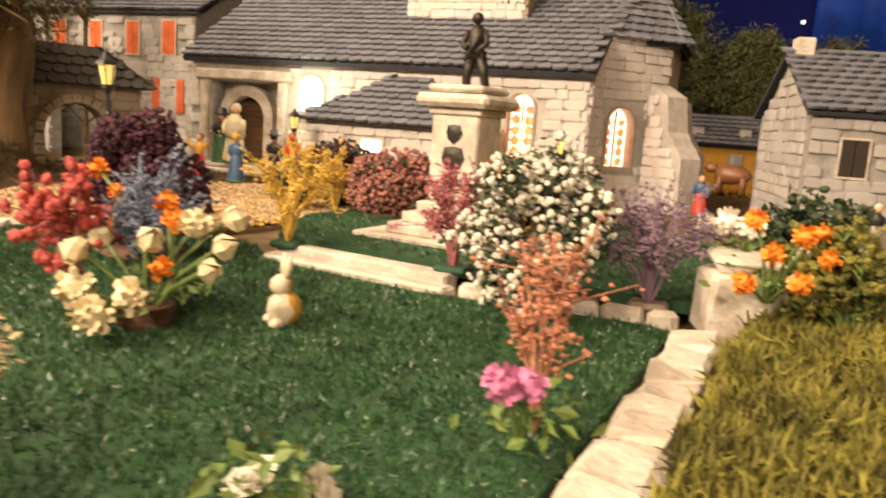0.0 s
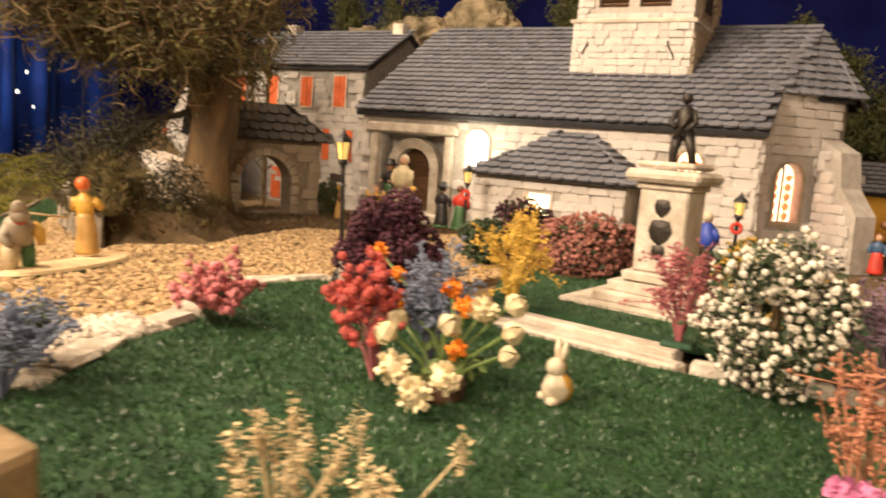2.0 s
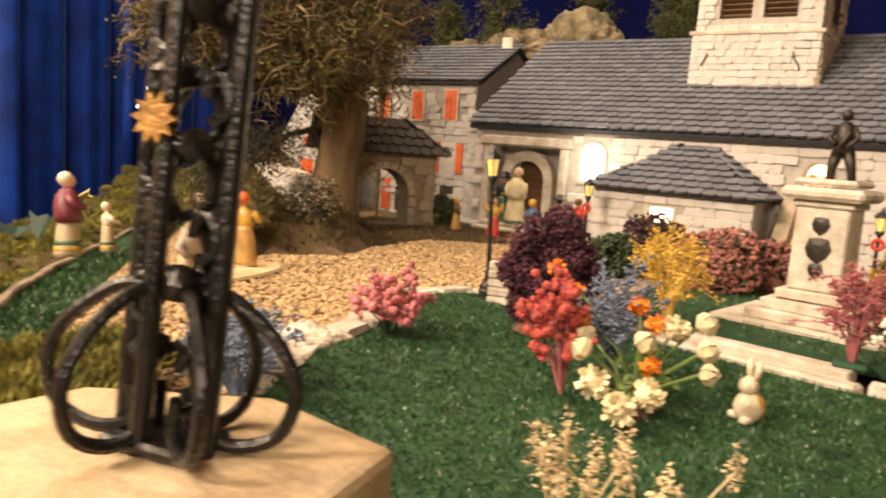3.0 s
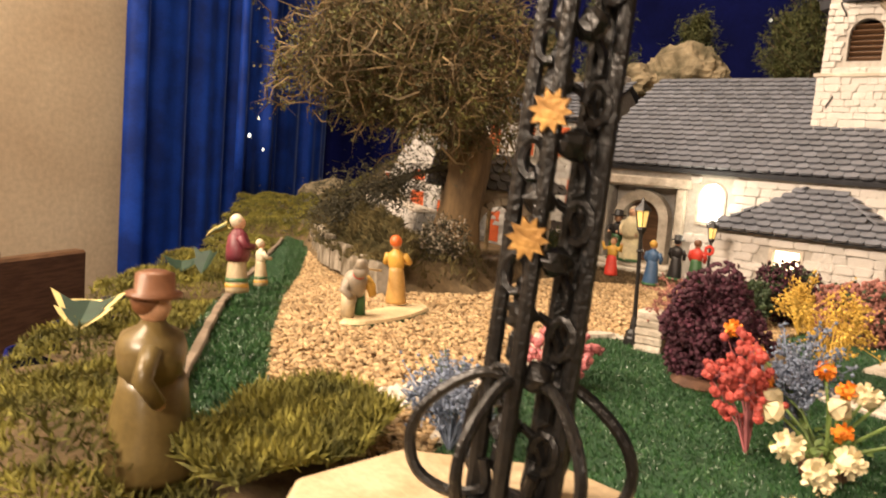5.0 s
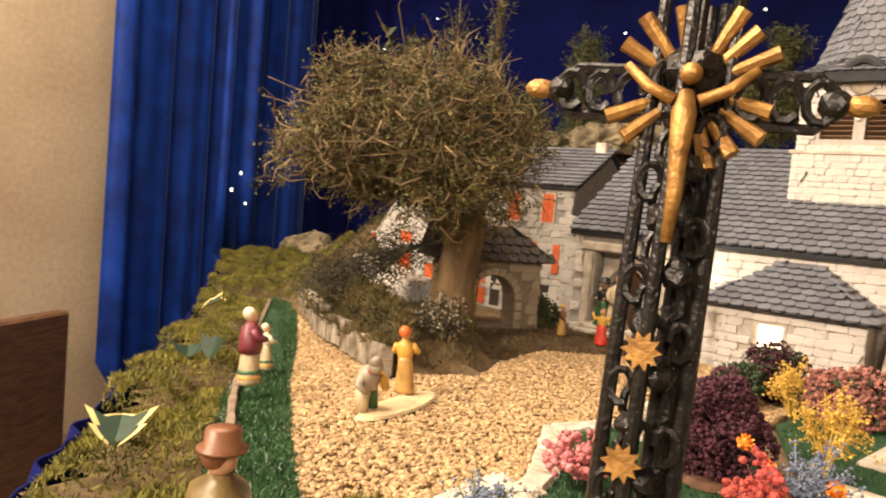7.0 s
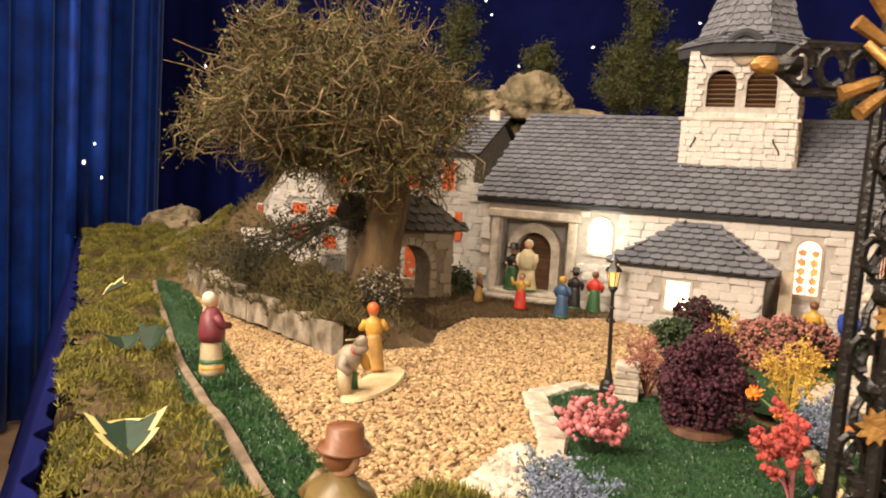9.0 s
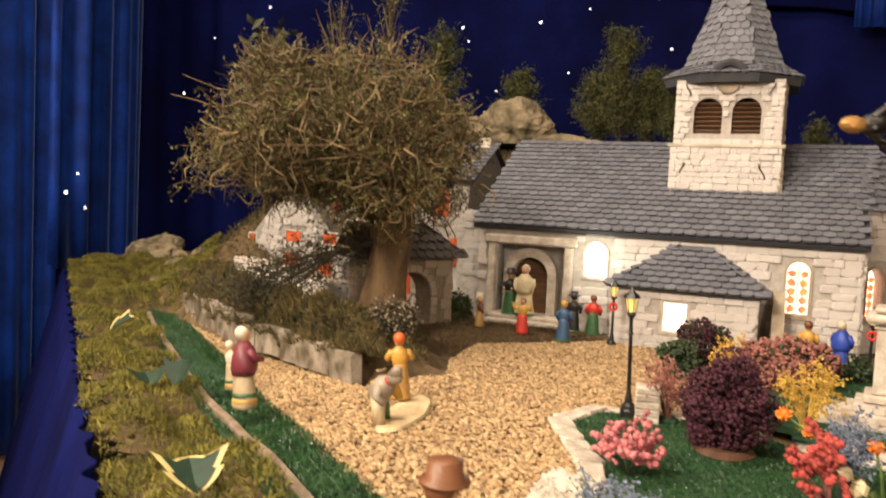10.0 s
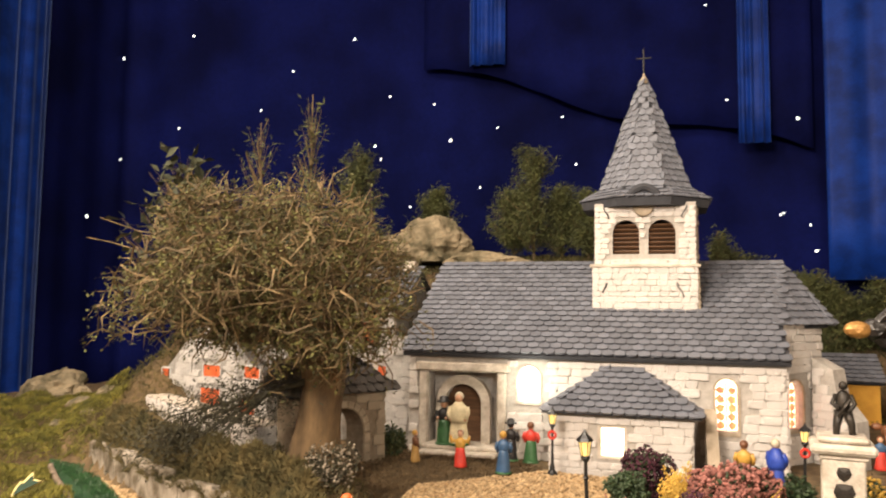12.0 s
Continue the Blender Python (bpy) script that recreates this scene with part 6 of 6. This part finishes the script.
def bouquet(name, label, at, stems, material, pot=True, stem_r=0.0016, style="pompon"):
    """Cut artificial flowers in a small pot: stems is a list of (dx, dy, height, bloom radius)."""
    t = thing(name, label, "flowers", pose(*at))
    if pot:
        part("pot", lathe([(0.018, 0), (0.021, 0.006), (0.022, 0.018), (0.019, 0.019), (0.004, 0.017)], 12)[0], M_POT, t)
    for dx, dy, h, r in stems:
        top = Vector((dx, dy, h))
        part("stem", tube([(dx * 0.1, dy * 0.1, 0.01), (dx * 0.45, dy * 0.45, h * 0.65), top], stem_r, 5)[0], P_GREEN, t)
        bm = bmesh.new()
        if style == "tulip" and r < 0.0125:
            tulip(bm, top, r, (dx * 2 + rng.normal(0, 0.02), dy * 2 - 0.01, 0.04))
        elif style == "rose":
            bloom_mesh(bm, top, r, 0, 8, (dx * 3 + rng.normal(0, 0.01), dy * 3 - 0.02, 0.05), 3)
        else:
            pompon(bm, top, r)
        bl = part("bloom", bm, material, t)
        if style == "rose":
            bl["kind"] = "stuff"
    lv = 60
    p = np.column_stack([rng.normal(0, 0.014, (lv, 2)), rng.uniform(0.012, 0.035, lv)])
    cloud("leaves", LEAF[0], LEAF[1], p, turns(lv, 100), rng.uniform(0.006, 0.014, lv), P_GREEN, t)
    return t


round_bush("plum_bush", "rounded plum-purple dried bush on the lawn", (-0.588, 0.642, 0.0), 0.070, 0.150, 4200, P_PURPLE, P_PURPLE, 2600, 0.0046, M_POT)
sprig_bush("blue_sprig", "grey-blue dried flower sprig on the lawn", (-0.442, 0.49, 0.0), 0.135, 0.036, 1100, P_BLUE, P_BLUE, 26, 0.0021)
sprig_bush("yellow_sprig", "bright yellow dried sprig behind the front lawn", (-0.475, 0.745, 0.010), 0.135, 0.042, 900, P_YELLOW, P_YELLOW, 22, 0.0022, M_CARD)
sprig_bush("yellow_sprig", "small yellow dried sprig near the sacristy", (-0.60, 1.08, 0.010), 0.115, 0.045, 800, P_YELLOW, P_YELLOW, 18, 0.0024)
round_bush("pink_bush", "dusty pink dried bush beside the monument", (-0.515, 1.10, 0.010), 0.070, 0.105, 3000, P_DUSTY, P_LEAF, 1600, 0.0056, M_POT)
round_bush("pink_bush", "small dusty pink dried bush behind the monument", (-0.44, 1.17, 0.010), 0.045, 0.09, 1400, P_DUSTY, P_LEAF, 900, 0.0052)
round_bush("dark_bush", "dark plum and grey-green bush before the sacristy", (-0.665, 1.22, 0.0), 0.062, 0.125, 1800, P_PURPLE, P_LEAF, 1900, 0.0046)
round_bush("grey_green_bush", "grey-green bush at the edge of the square", (-0.705, 1.12, 0.0), 0.045, 0.085, 700, P_LEAF, P_LEAF, 900, 0.006)
sprig_bush("pink_sprig", "pale pink dried sprig by the gate post", (-0.685, 0.765, 0.0), 0.118, 0.042, 1000, P_DUSTY, P_DUSTY, 26, 0.002, M_CARD)
sprig_bush("wine_sprig", "wine-red dried sprig on a green base", (-0.262, 0.725, 0.012), 0.130, 0.036, 900, P_WINE, P_WINE, 24, 0.0021, M_CARD)
round_bush("white_bush", "dark bush covered in small white blossoms", (-0.165, 0.655, 0.0), 0.074, 0.150, 1350, P_WHITE, P_LEAF, 3400, 0.0050)
sprig_bush("lilac_sprig", "lilac dried sprig beside the low wall", (-0.062, 0.715, 0.006), 0.125, 0.052, 1300, P_LILAC, P_LILAC, 32, 0.0020, M_TIMBER)
sprig_bush("coral_sprig", "coral-brown dried sprig standing on the lawn", (-0.085, 0.385, 0.0), 0.130, 0.030, 420, P_CORAL, P_CORAL, 12, 0.0018, spread=0.9)
round_bush("yellow_bush", "low bush with dark leaves and yellow blossoms", (-0.20, 0.93, 0.010), 0.065, 0.10, 900, P_YELLOW, P_LEAF, 1500, 0.005)
round_bush("yellow_bush", "small bush with yellow blossoms by the east window", (-0.25, 1.13, 0.010), 0.05, 0.095, 700, P_YELLOW, P_LEAF, 1200, 0.005)
round_bush("green_bush", "dark blue-green bush before the stone house", (0.09, 1.02, 0.0), 0.075, 0.11, 200, P_LEAF, P_LEAF, 1500, 0.007)
round_bush("green_bush", "dark green bush below the blue figurine", (-0.36, 1.29, 0.0), 0.05, 0.06, 100, P_LEAF, P_LEAF, 900, 0.007)
round_bush("box_bush", "round clipped bush with pale flecks under the tree", (-1.29, 0.93, 0.03), 0.062, 0.115, 300, P_GREYP, M_DARKLEAF, 1700, 0.0042)
round_bush("church_bush", "small dark green bush beside the church porch", (-1.37, 1.52, 0.0), 0.04, 0.09, 200, P_LEAF, M_FIR, 900, 0.006)
sprig_bush("red_berries", "red berry sprig in a brown pot", (-0.462, 0.428, 0.0), 0.112, 0.046, 260, P_RED, P_WINE, 15, 0.0042, None, 0.5, shape=PEBBLE)
sprig_bush("pink_flowers", "bright pink flower cluster on the lawn edge", (-0.698, 0.464, 0.0), 0.080, 0.046, 330, P_PINK, P_LEAF, 16, 0.0046, None, 0.5, shape=PEBBLE)
sprig_bush("blue_sprig", "pale blue dried sprig at the lawn edge", (-0.645, 0.205, 0.0), 0.085, 0.05, 1000, P_BLUE, P_BLUE, 26, 0.0021)
sprig_bush("blue_sprig", "faded blue and white dried sprig near the cross", (-0.695, 0.255, 0.0), 0.07, 0.042, 700, P_BLUE, P_GREEN, 24, 0.0021)
bouquet("white_flowers", "cream and white artificial flowers lying on the lawn", (-0.395, 0.43, 0.0), [(-0.035, -0.02, 0.052, 0.012), (-0.02, -0.045, 0.035, 0.015), (0.01, -0.06, 0.022, 0.015), (0.028, -0.045, 0.036, 0.014), (-0.045, 0.01, 0.056, 0.011), (0.0, 0.0, 0.06, 0.012), (0.02, 0.03, 0.075, 0.014), (0.045, 0.02, 0.06, 0.011), (0.055, -0.005, 0.05, 0.010), (0.035, 0.045, 0.078, 0.012)], P_CREAM, style="tulip")
bouquet("orange_flowers", "orange artificial flowers on green stems", (-0.40, 0.465, 0.0), [(-0.015, 0.01, 0.088, 0.010), (0.01, -0.01, 0.078, 0.010), (0.015, -0.03, 0.045, 0.010), (-0.085, 0.03, 0.088, 0.008), (-0.115, 0.04, 0.105, 0.010), (-0.06, 0.0, 0.07, 0.008)], P_ORANGE, False)
bouquet("pink_white_flower", "pink and white carnation on the lawn", (-0.085, 0.352, 0.0), [(-0.006, -0.016, 0.044, 0.011), (0.006, -0.012, 0.045, 0.009)], P_MAGENTA, False)
bouquet("white_rose", "white artificial rose at the front of the lawn", (-0.16, 0.235, 0.0), [(0.0, 0.0, 0.018, 0.012), (0.02, 0.008, 0.018, 0.011)], P_WHITE, False, style="rose")
bouquet("planter_flowers", "orange and white flowers in the plaster planter", (0.035, 0.66, 0.03), [(-0.02, -0.045, 0.03, 0.010), (0.0, -0.02, 0.052, 0.010), (0.02, -0.02, 0.068, 0.010), (0.035, 0.0, 0.07, 0.009), (0.04, -0.02, 0.052, 0.009), (-0.015, 0.0, 0.075, 0.010), (0.02, -0.04, 0.035, 0.010)], P_ORANGE, False)
bouquet("planter_flowers", "white and yellow flowers behind the planter", (0.01, 0.72, 0.05), [(-0.03, 0.01, 0.04, 0.012), (-0.012, 0.005, 0.045, 0.014), (0.008, 0.0, 0.042, 0.013), (0.05, -0.05, 0.03, 0.010), (0.045, -0.08, 0.01, 0.009), (0.06, -0.06, 0.0, 0.009)], P_WHITE, False)
sprig_bush("grass_tuft", "tall moss-green tuft beside the planter", (0.10, 0.66, 0.0), 0.12, 0.06, 900, M_MOSS, P_GREEN, 40, 0.004)


def oats(at, n, h):
    t = thing("dry_oats", "dried cream oat heads at the front of the lawn", "dried grass", pose(*at))
    for i in range(n):
        a = rng.uniform(0, 6.28)
        q = rng.uniform(0.01, 0.05)
        top = Vector((q * math.cos(a), q * math.sin(a), h * rng.uniform(0.7, 1.0)))
        part("stalk", tube([(0, 0, 0), top * 0.5 + Vector((0, 0, h * 0.1)), top], 0.0008, 4)[0], P_OAT, t)
        p = np.array(top) + in_ball(80) * np.array([0.0055, 0.0055, 0.016])
        cloud("oat_head", LEAF[0], LEAF[1], p, turns(80, 60), rng.uniform(0.002, 0.005, 80), P_OAT, t)
    return t


oats((-0.325, 0.15, 0.0), 9, 0.078)
oats((-0.29, 0.175, 0.0), 7, 0.07)


def holly(label, m, s, dark=False):
    """A spiny leaf with a cream rim, folded along its midrib."""
    t = thing("holly_leaf", label, "leaf", m, "holly leaves")
    n = 40
    for nm, k, material, dz in (("rim", 1.0, P_HOLLY if dark else P_HOLLYRIM, 0.0), ("blade", 0.74, P_HOLLY, 0.0012)):
        bm = bmesh.new()
        mid = [bm.verts.new((0, s * (j / 10 - 0.5) * (0.95 if nm == "rim" else 0.86), dz)) for j in range(11)]
        for sx in (-1, 1):
            edge = []
            for j in range(11):
                u = j / 10
                w = s * (0.01, 0.14, 0.26, 0.36, 0.50, 0.40, 0.46, 0.66, 0.34, 0.20, 0.01)[j] * k
                edge.append(bm.verts.new((sx * w, mid[j].co.y + ((0.10 if j == 4 else 0.26) * s * k if j in (4, 7) else 0), dz + w * 0.38)))
            for j in range(10):
                q = (mid[j], edge[j], edge[j + 1], mid[j + 1])
                bm.faces.new(q if sx > 0 else q[::-1])
        part(nm, bm, material, t, "cream variegated leaf rim" if nm == "rim" and not dark else "")
    return t


holly("variegated holly leaf lying on the moss", pose(-1.097, 0.083, 0.047, 24, 0, 52), 0.064)
holly("variegated holly leaf lying on the far moss", pose(-1.93, 0.79, 0.028, 20, 0, -30), 0.07)
holly("dark green holly leaf lying on the moss", pose(-1.52, 0.45, 0.02, 15, 0, 60), 0.056, True)
holly("dark green holly leaf standing on the moss", pose(-1.47, 0.47, 0.035, 65, 0, 10), 0.05, True)


# ---- the old tree ----
def old_tree(at):
    t = thing("tree", "model tree with a real bark trunk and tangled thyme crown", "tree", pose(*at))
    trunk = [(0, 0, -0.03), (0.004, 0, 0.02), (0.012, 0.004, 0.10), (0.022, 0.006, 0.18), (0.02, 0.004, 0.25), (0.01, 0, 0.32)]
    bm, _ = tube(trunk, [0.075, 0.062, 0.052, 0.05, 0.054, 0.03], 18)
    for v in bm.verts:
        a = math.atan2(v.co.y, v.co.x)
        v.co.x += 0.006 * math.sin(5 * a + v.co.z * 20)
        v.co.y += 0.006 * math.cos(4 * a + v.co.z * 15)
    part("trunk", bm, M_BARK, t, "thick pale brown bark trunk", smooth=True)
    C, R = np.array([-0.065, -0.13, 0.425]), np.array([0.325, 0.31, 0.235])
    limbs = []
    for i in range(16):
        d = in_ball(1, 0.9)[0]
        d[2] = abs(d[2]) * 0.9 - 0.1
        end = C + d * R * 0.85
        s = Vector((0.012, 0, rng.uniform(0.2, 0.3)))
        e = Vector(end)
        mid = s.lerp(e, 0.5) + Vector(rng.normal(0, 0.02, 3))
        part("limb", tube([s, mid, e], [0.014, 0.008, 0.003], 7)[0], M_BARK, t)
        limbs.append((s, mid, e))
    # the low dark bough
    for k in range(4):
        e = Vector((-0.22 - 0.04 * k, -0.16 + 0.03 * k, 0.03 + 0.025 * k))
        part("limb", tube([(0.0, -0.02, 0.20), (-0.09, -0.06, 0.17), e], [0.010, 0.005, 0.002], 7)[0], M_DARKLEAF, t)
    # twigs: thin bent strands through the whole crown
    n = 6000
    u = in_ball(n, 0.3)
    u[:, 2] = np.where(u[:, 2] < 0, u[:, 2] * np.where(u[:, 0] < 0.1, 0.68, 1.0), u[:, 2])
    bulge = np.array([0.86 + 0.5 * noise.noise(Vector(q) * 2.1 + Vector((3, 1, 5))) + 0.22 * noise.noise(Vector(q) * 5.0) for q in u])
    c = C + u * R * bulge[:, None]
    d = in_ball(n, 0.9)
    d = d * 0.9 + (c - C) / R * 0.3
    L = rng.uniform(0.03, 0.085, n)
    strand_v = [(0.0, 0.010, 0), (0.012, -0.010, 0), (-0.012, -0.010, 0), (0.0, 0.11, 0.5), (0.010, 0.09, 0.5), (-0.010, 0.09, 0.5), (0, 0.02, 1.0)]
    strand_f = [(0, 1, 4, 3), (1, 2, 5, 4), (2, 0, 3, 5), (3, 4, 6), (4, 5, 6), (5, 3, 6)]
    z = d / np.linalg.norm(d, axis=1)[:, None]
    x = np.cross(z, rng.normal(size=(n, 3)))
    x /= np.linalg.norm(x, axis=1)[:, None]
    y = np.cross(z, x)
    T = np.stack([x, y, z], -1)
    cloud("twig_tangle", strand_v, strand_f, c, T, np.column_stack([np.full(n, 0.062), L * 2.4, L * 1.1]), M_TWIG, t, "dry brown thyme twigs")
    m = 62000
    k = rng.integers(0, n, m)
    p = c[k] + z[k] * (L[k] * rng.uniform(0.2, 1.1, m))[:, None] + rng.normal(0, 0.004, (m, 3))
    cloud("leaves", LEAF[0], LEAF[1], p, turns(m), rng.uniform(0.004, 0.0115, m), M_THYME, t, "small olive-green thyme leaves")
    q = 5600
    f = rng.uniform(0, 1, q)
    p = np.array([-0.10, -0.05, 0.17]) + np.column_stack([-0.24 * f, -0.07 * f, -0.13 * f]) + rng.normal(0, 1, (q, 3)) * [0.05, 0.05, 0.032]
    cloud("leaves", NEEDLE[0], NEEDLE[1], p, turns(q), rng.uniform(0.010, 0.020, q), M_DARKLEAF, t, "dark leaves of the low bough")
    # arching strands wound through the crown
    for i in range(110):
        d = in_ball(1, 0.95)[0]
        d[2] = d[2] * 0.5 if d[2] < 0 else d[2]
        w = np.cross(d, in_ball(1, 0.9)[0])
        w /= np.linalg.norm(w)
        span = rng.uniform(0.35, 0.9)
        pts = [Vector(C + (d * math.cos(a) + w * math.sin(a)) * R * rng.uniform(0.88, 1.0)) for a in np.linspace(-span / 2, span / 2, 6)]
        part("strand", tube(pts, [0.0018, 0.0017, 0.0016, 0.0014, 0.0012, 0.0008], 4)[0], M_TWIG, t)
    # long loose strands on the top
    for i in range(26):
        d = in_ball(1, 0.95)[0]
        d[2] = abs(d[2])
        s = C + d * R * 0.9
        e = s + d * rng.uniform(0.04, 0.11) + rng.normal(0, 0.03, 3)
        part("stray_twig", tube([Vector(s), Vector((s + e) / 2 + rng.normal(0, 0.01, 3)), Vector(e)], [0.0017, 0.0014, 0.0008], 4)[0], M_TWIG, t)
    return t


old_tree((-1.43, 1.13, 0.05))


def fir(label, at, h, r, n=9000, name="fir_tree", leaf=(0.012, 0.030)):
    """A feathery green sprig standing as a tree: ragged upswept tiers of small needles round a thin stem."""
    t = thing(name, label, "tree", pose(*at), "background trees")
    bm, _ = tube([(0, 0, -0.03), (0.004, 0, h * 0.5), (0, 0.003, h)], [0.007, 0.005, 0.0015], 6)
    b = 90
    f = rng.uniform(0.08, 0.98, b)
    a = rng.uniform(0, 6.28, b)
    ln = r * (1.08 - f) ** 0.5 * rng.uniform(0.45, 1.2, b)
    tip = np.column_stack([ln * np.cos(a), ln * np.sin(a), h * f + ln * 0.75])
    root = np.column_stack([np.zeros(b), np.zeros(b), h * f * 0.9])
    for s, e in zip(root, tip):
        tube([Vector(s), Vector(e)], [0.002, 0.0008], 3, bm)
    part("trunk", bm, M_TWIG, t)
    k = rng.integers(0, b, n)
    u = rng.uniform(0.15, 1.08, n)
    p = root[k] + (tip[k] - root[k]) * u[:, None] + rng.normal(0, 0.013, (n, 3))
    shape = LEAF if leaf[1] > 0.04 else NEEDLE
    cloud("crown", shape[0], shape[1], p, turns(n), rng.uniform(*leaf, n), M_FIR if shape is NEEDLE else M_SPRIG, t)
    return t


def rock(label, at, r, scale, turn=0.0, material=M_ROCK):
    bm, _ = ball(r, (0, 0, 0), 5, (1, 1, 1), jag=0.0)
    for v in bm.verts:
        q = v.co * (9 / (r * 10))
        v.co *= 1 + 0.30 * noise.noise(q * 1.2 + Vector(at)) - 0.30 * abs(noise.noise(q * 2.2 + Vector(at))) - 0.16 * abs(noise.noise(q * 5 + Vector(at))) - 0.05 * abs(noise.noise(q * 14))
        v.co = Vector((v.co.x * scale[0], v.co.y * scale[1], max(v.co.z, -0.3 * r) * scale[2]))
    return tagged(mesh_ob("rock", bm, material, m=pose(*at, 0, 0, turn)), label, "rock", "rocks")


rock("rough brown cork rock on the mossy corner", (-3.22, 2.24, 0.02), 0.14, (1.25, 0.9, 0.8), 20)
for x, y, r in ((-2.78, 1.90, 0.045), (-2.70, 1.80, 0.032), (-2.63, 1.86, 0.036), (-2.72, 1.72, 0.026), (-2.60, 1.74, 0.028)):
    rock("small brown stone beside the cork rock", (x, y, ground_z(x, y) + 0.3 * r), r, (1.4, 0.9, 0.7), rng.uniform(0, 180))
for x, y, z, r, sc, turn in ((-1.70, 3.0, 0.70, 0.20, (1.0, 0.7, 0.95), 10), (-1.93, 2.86, 0.66, 0.14, (1.2, 0.8, 0.8), 40), (-2.15, 2.78, 0.62, 0.12, (1.3, 0.8, 0.8), 70), (-1.42, 2.9, 0.62, 0.13, (1.7, 0.8, 0.55), 0), (-1.15, 3.0, 0.58, 0.10, (1.6, 0.8, 0.6), 25)):
    rock("large folded grey-brown rock on the hill", (x, y, z), r, sc, turn)
for x, y, h, r in ((-1.25, 3.2, 0.54, 0.19), (-1.36, 3.25, 0.34, 0.15), (-1.12, 3.25, 0.36, 0.13), (-0.98, 3.2, 0.33, 0.10), (-2.05, 2.85, 0.62, 0.15), (-2.3, 2.8, 0.5, 0.15), (-0.34, 3.1, 0.56, 0.11), (-0.40, 2.95, 0.78, 0.10), (-0.22, 3.15, 0.46, 0.14), (-0.07, 3.2, 0.27, 0.14), (0.06, 3.1, 0.40, 0.12), (0.17, 3.2, 0.25, 0.13), (-0.36, 2.72, 0.40, 0.12), (0.3, 3.2, 0.30, 0.14), (-1.75, 3.15, 0.36, 0.13), (0.0, 3.25, 0.3, 0.16)):
    fir("feathery dark green sprig standing as a tree on the hill", (x, y, ground_z(x, y) - 0.01), h, r)
fir("leafy grey-green sprig behind the old tree", (-2.40, 1.95, ground_z(-2.40, 1.95) - 0.02), 0.70, 0.24, 380, "leafy_sprig", (0.045, 0.08))
fir("dark feathery sprig rising above the old tree", (-1.70, 1.62, 0.0), 1.10, 0.09, 900, "leafy_sprig")
fir("dark feathery sprig behind the old tree crown", (-1.93, 1.70, 0.0), 1.04, 0.12, 900, "leafy_sprig")

# ---- tiny lights on the night cloth ----
star = bmesh.new()
ball(0.0032, (0, 0, 0), 1, bm=star)
lines = [v.co.copy() for v in star.verts]
for a in range(4):
    tube([(0.010 * math.cos(a * math.pi / 4), 0, 0.010 * math.sin(a * math.pi / 4)), (-0.010 * math.cos(a * math.pi / 4), 0, -0.010 * math.sin(a * math.pi / 4))], 0.0009, 3, star)
first = mesh_ob("star_light", star, M_STAR, m=pose(-2.4, 3.93, 1.45))
tagged(first, "tiny white star-shaped light on the night cloth", "light", "star lights")
STARS = [(-4.0, 3.5, 2.02), (-3.59, 3.66, 2.19), (-2.94, 3.82, 1.95), (-2.55, 3.91, 2.16), (-2.32, 3.97, 1.78), (-2.04, 4.04, 1.73), (-1.99, 4.05, 2.31), (-2.37, 3.96, 1.37),
         (-2.18, 4.0, 1.06), (-1.93, 4.05, 1.49), (-1.63, 4.07, 1.56), (-1.74, 4.07, 1.18), (-1.44, 4.08, 2.13), (-1.22, 4.09, 1.61), (-1.14, 4.1, 1.31), (-1.13, 4.1, 1.91),
         (-0.91, 4.11, 2.27), (-0.77, 4.12, 1.98), (-0.52, 4.14, 1.74), (-0.25, 4.15, 1.68), (0.05, 4.17, 1.54), (0.37, 4.19, 1.53), (0.51, 4.19, 1.17), (0.04, 4.17, 0.99), (0.21, 4.18, 0.77), (-3.66, 3.64, 1.57),
         (-3.95, 3.45, 1.34), (-3.93, 3.16, 0.94), (-3.14, 3.77, 1.69), (-3.44, 1.96, 0.394), (-3.51, 1.96, 0.307), (-3.39, 1.96, 0.243), (-0.27, 4.0, 1.63), (0.1, 4.0, 1.5), (0.0, 4.0, 0.96), (0.15, 4.0, 0.9), (-1.1, 4.0, 0.73), (-0.38, 4.0, 2.2)]
for i, p in enumerate(STARS):
    s = copy_thing(first, pose(*p, 0, rng.uniform(0, 40), 80 if p[0] < -3.85 else 12))
    s.scale = (0.8, 0.8, 0.8) if i % 3 else (1.1, 1.1, 1.1)
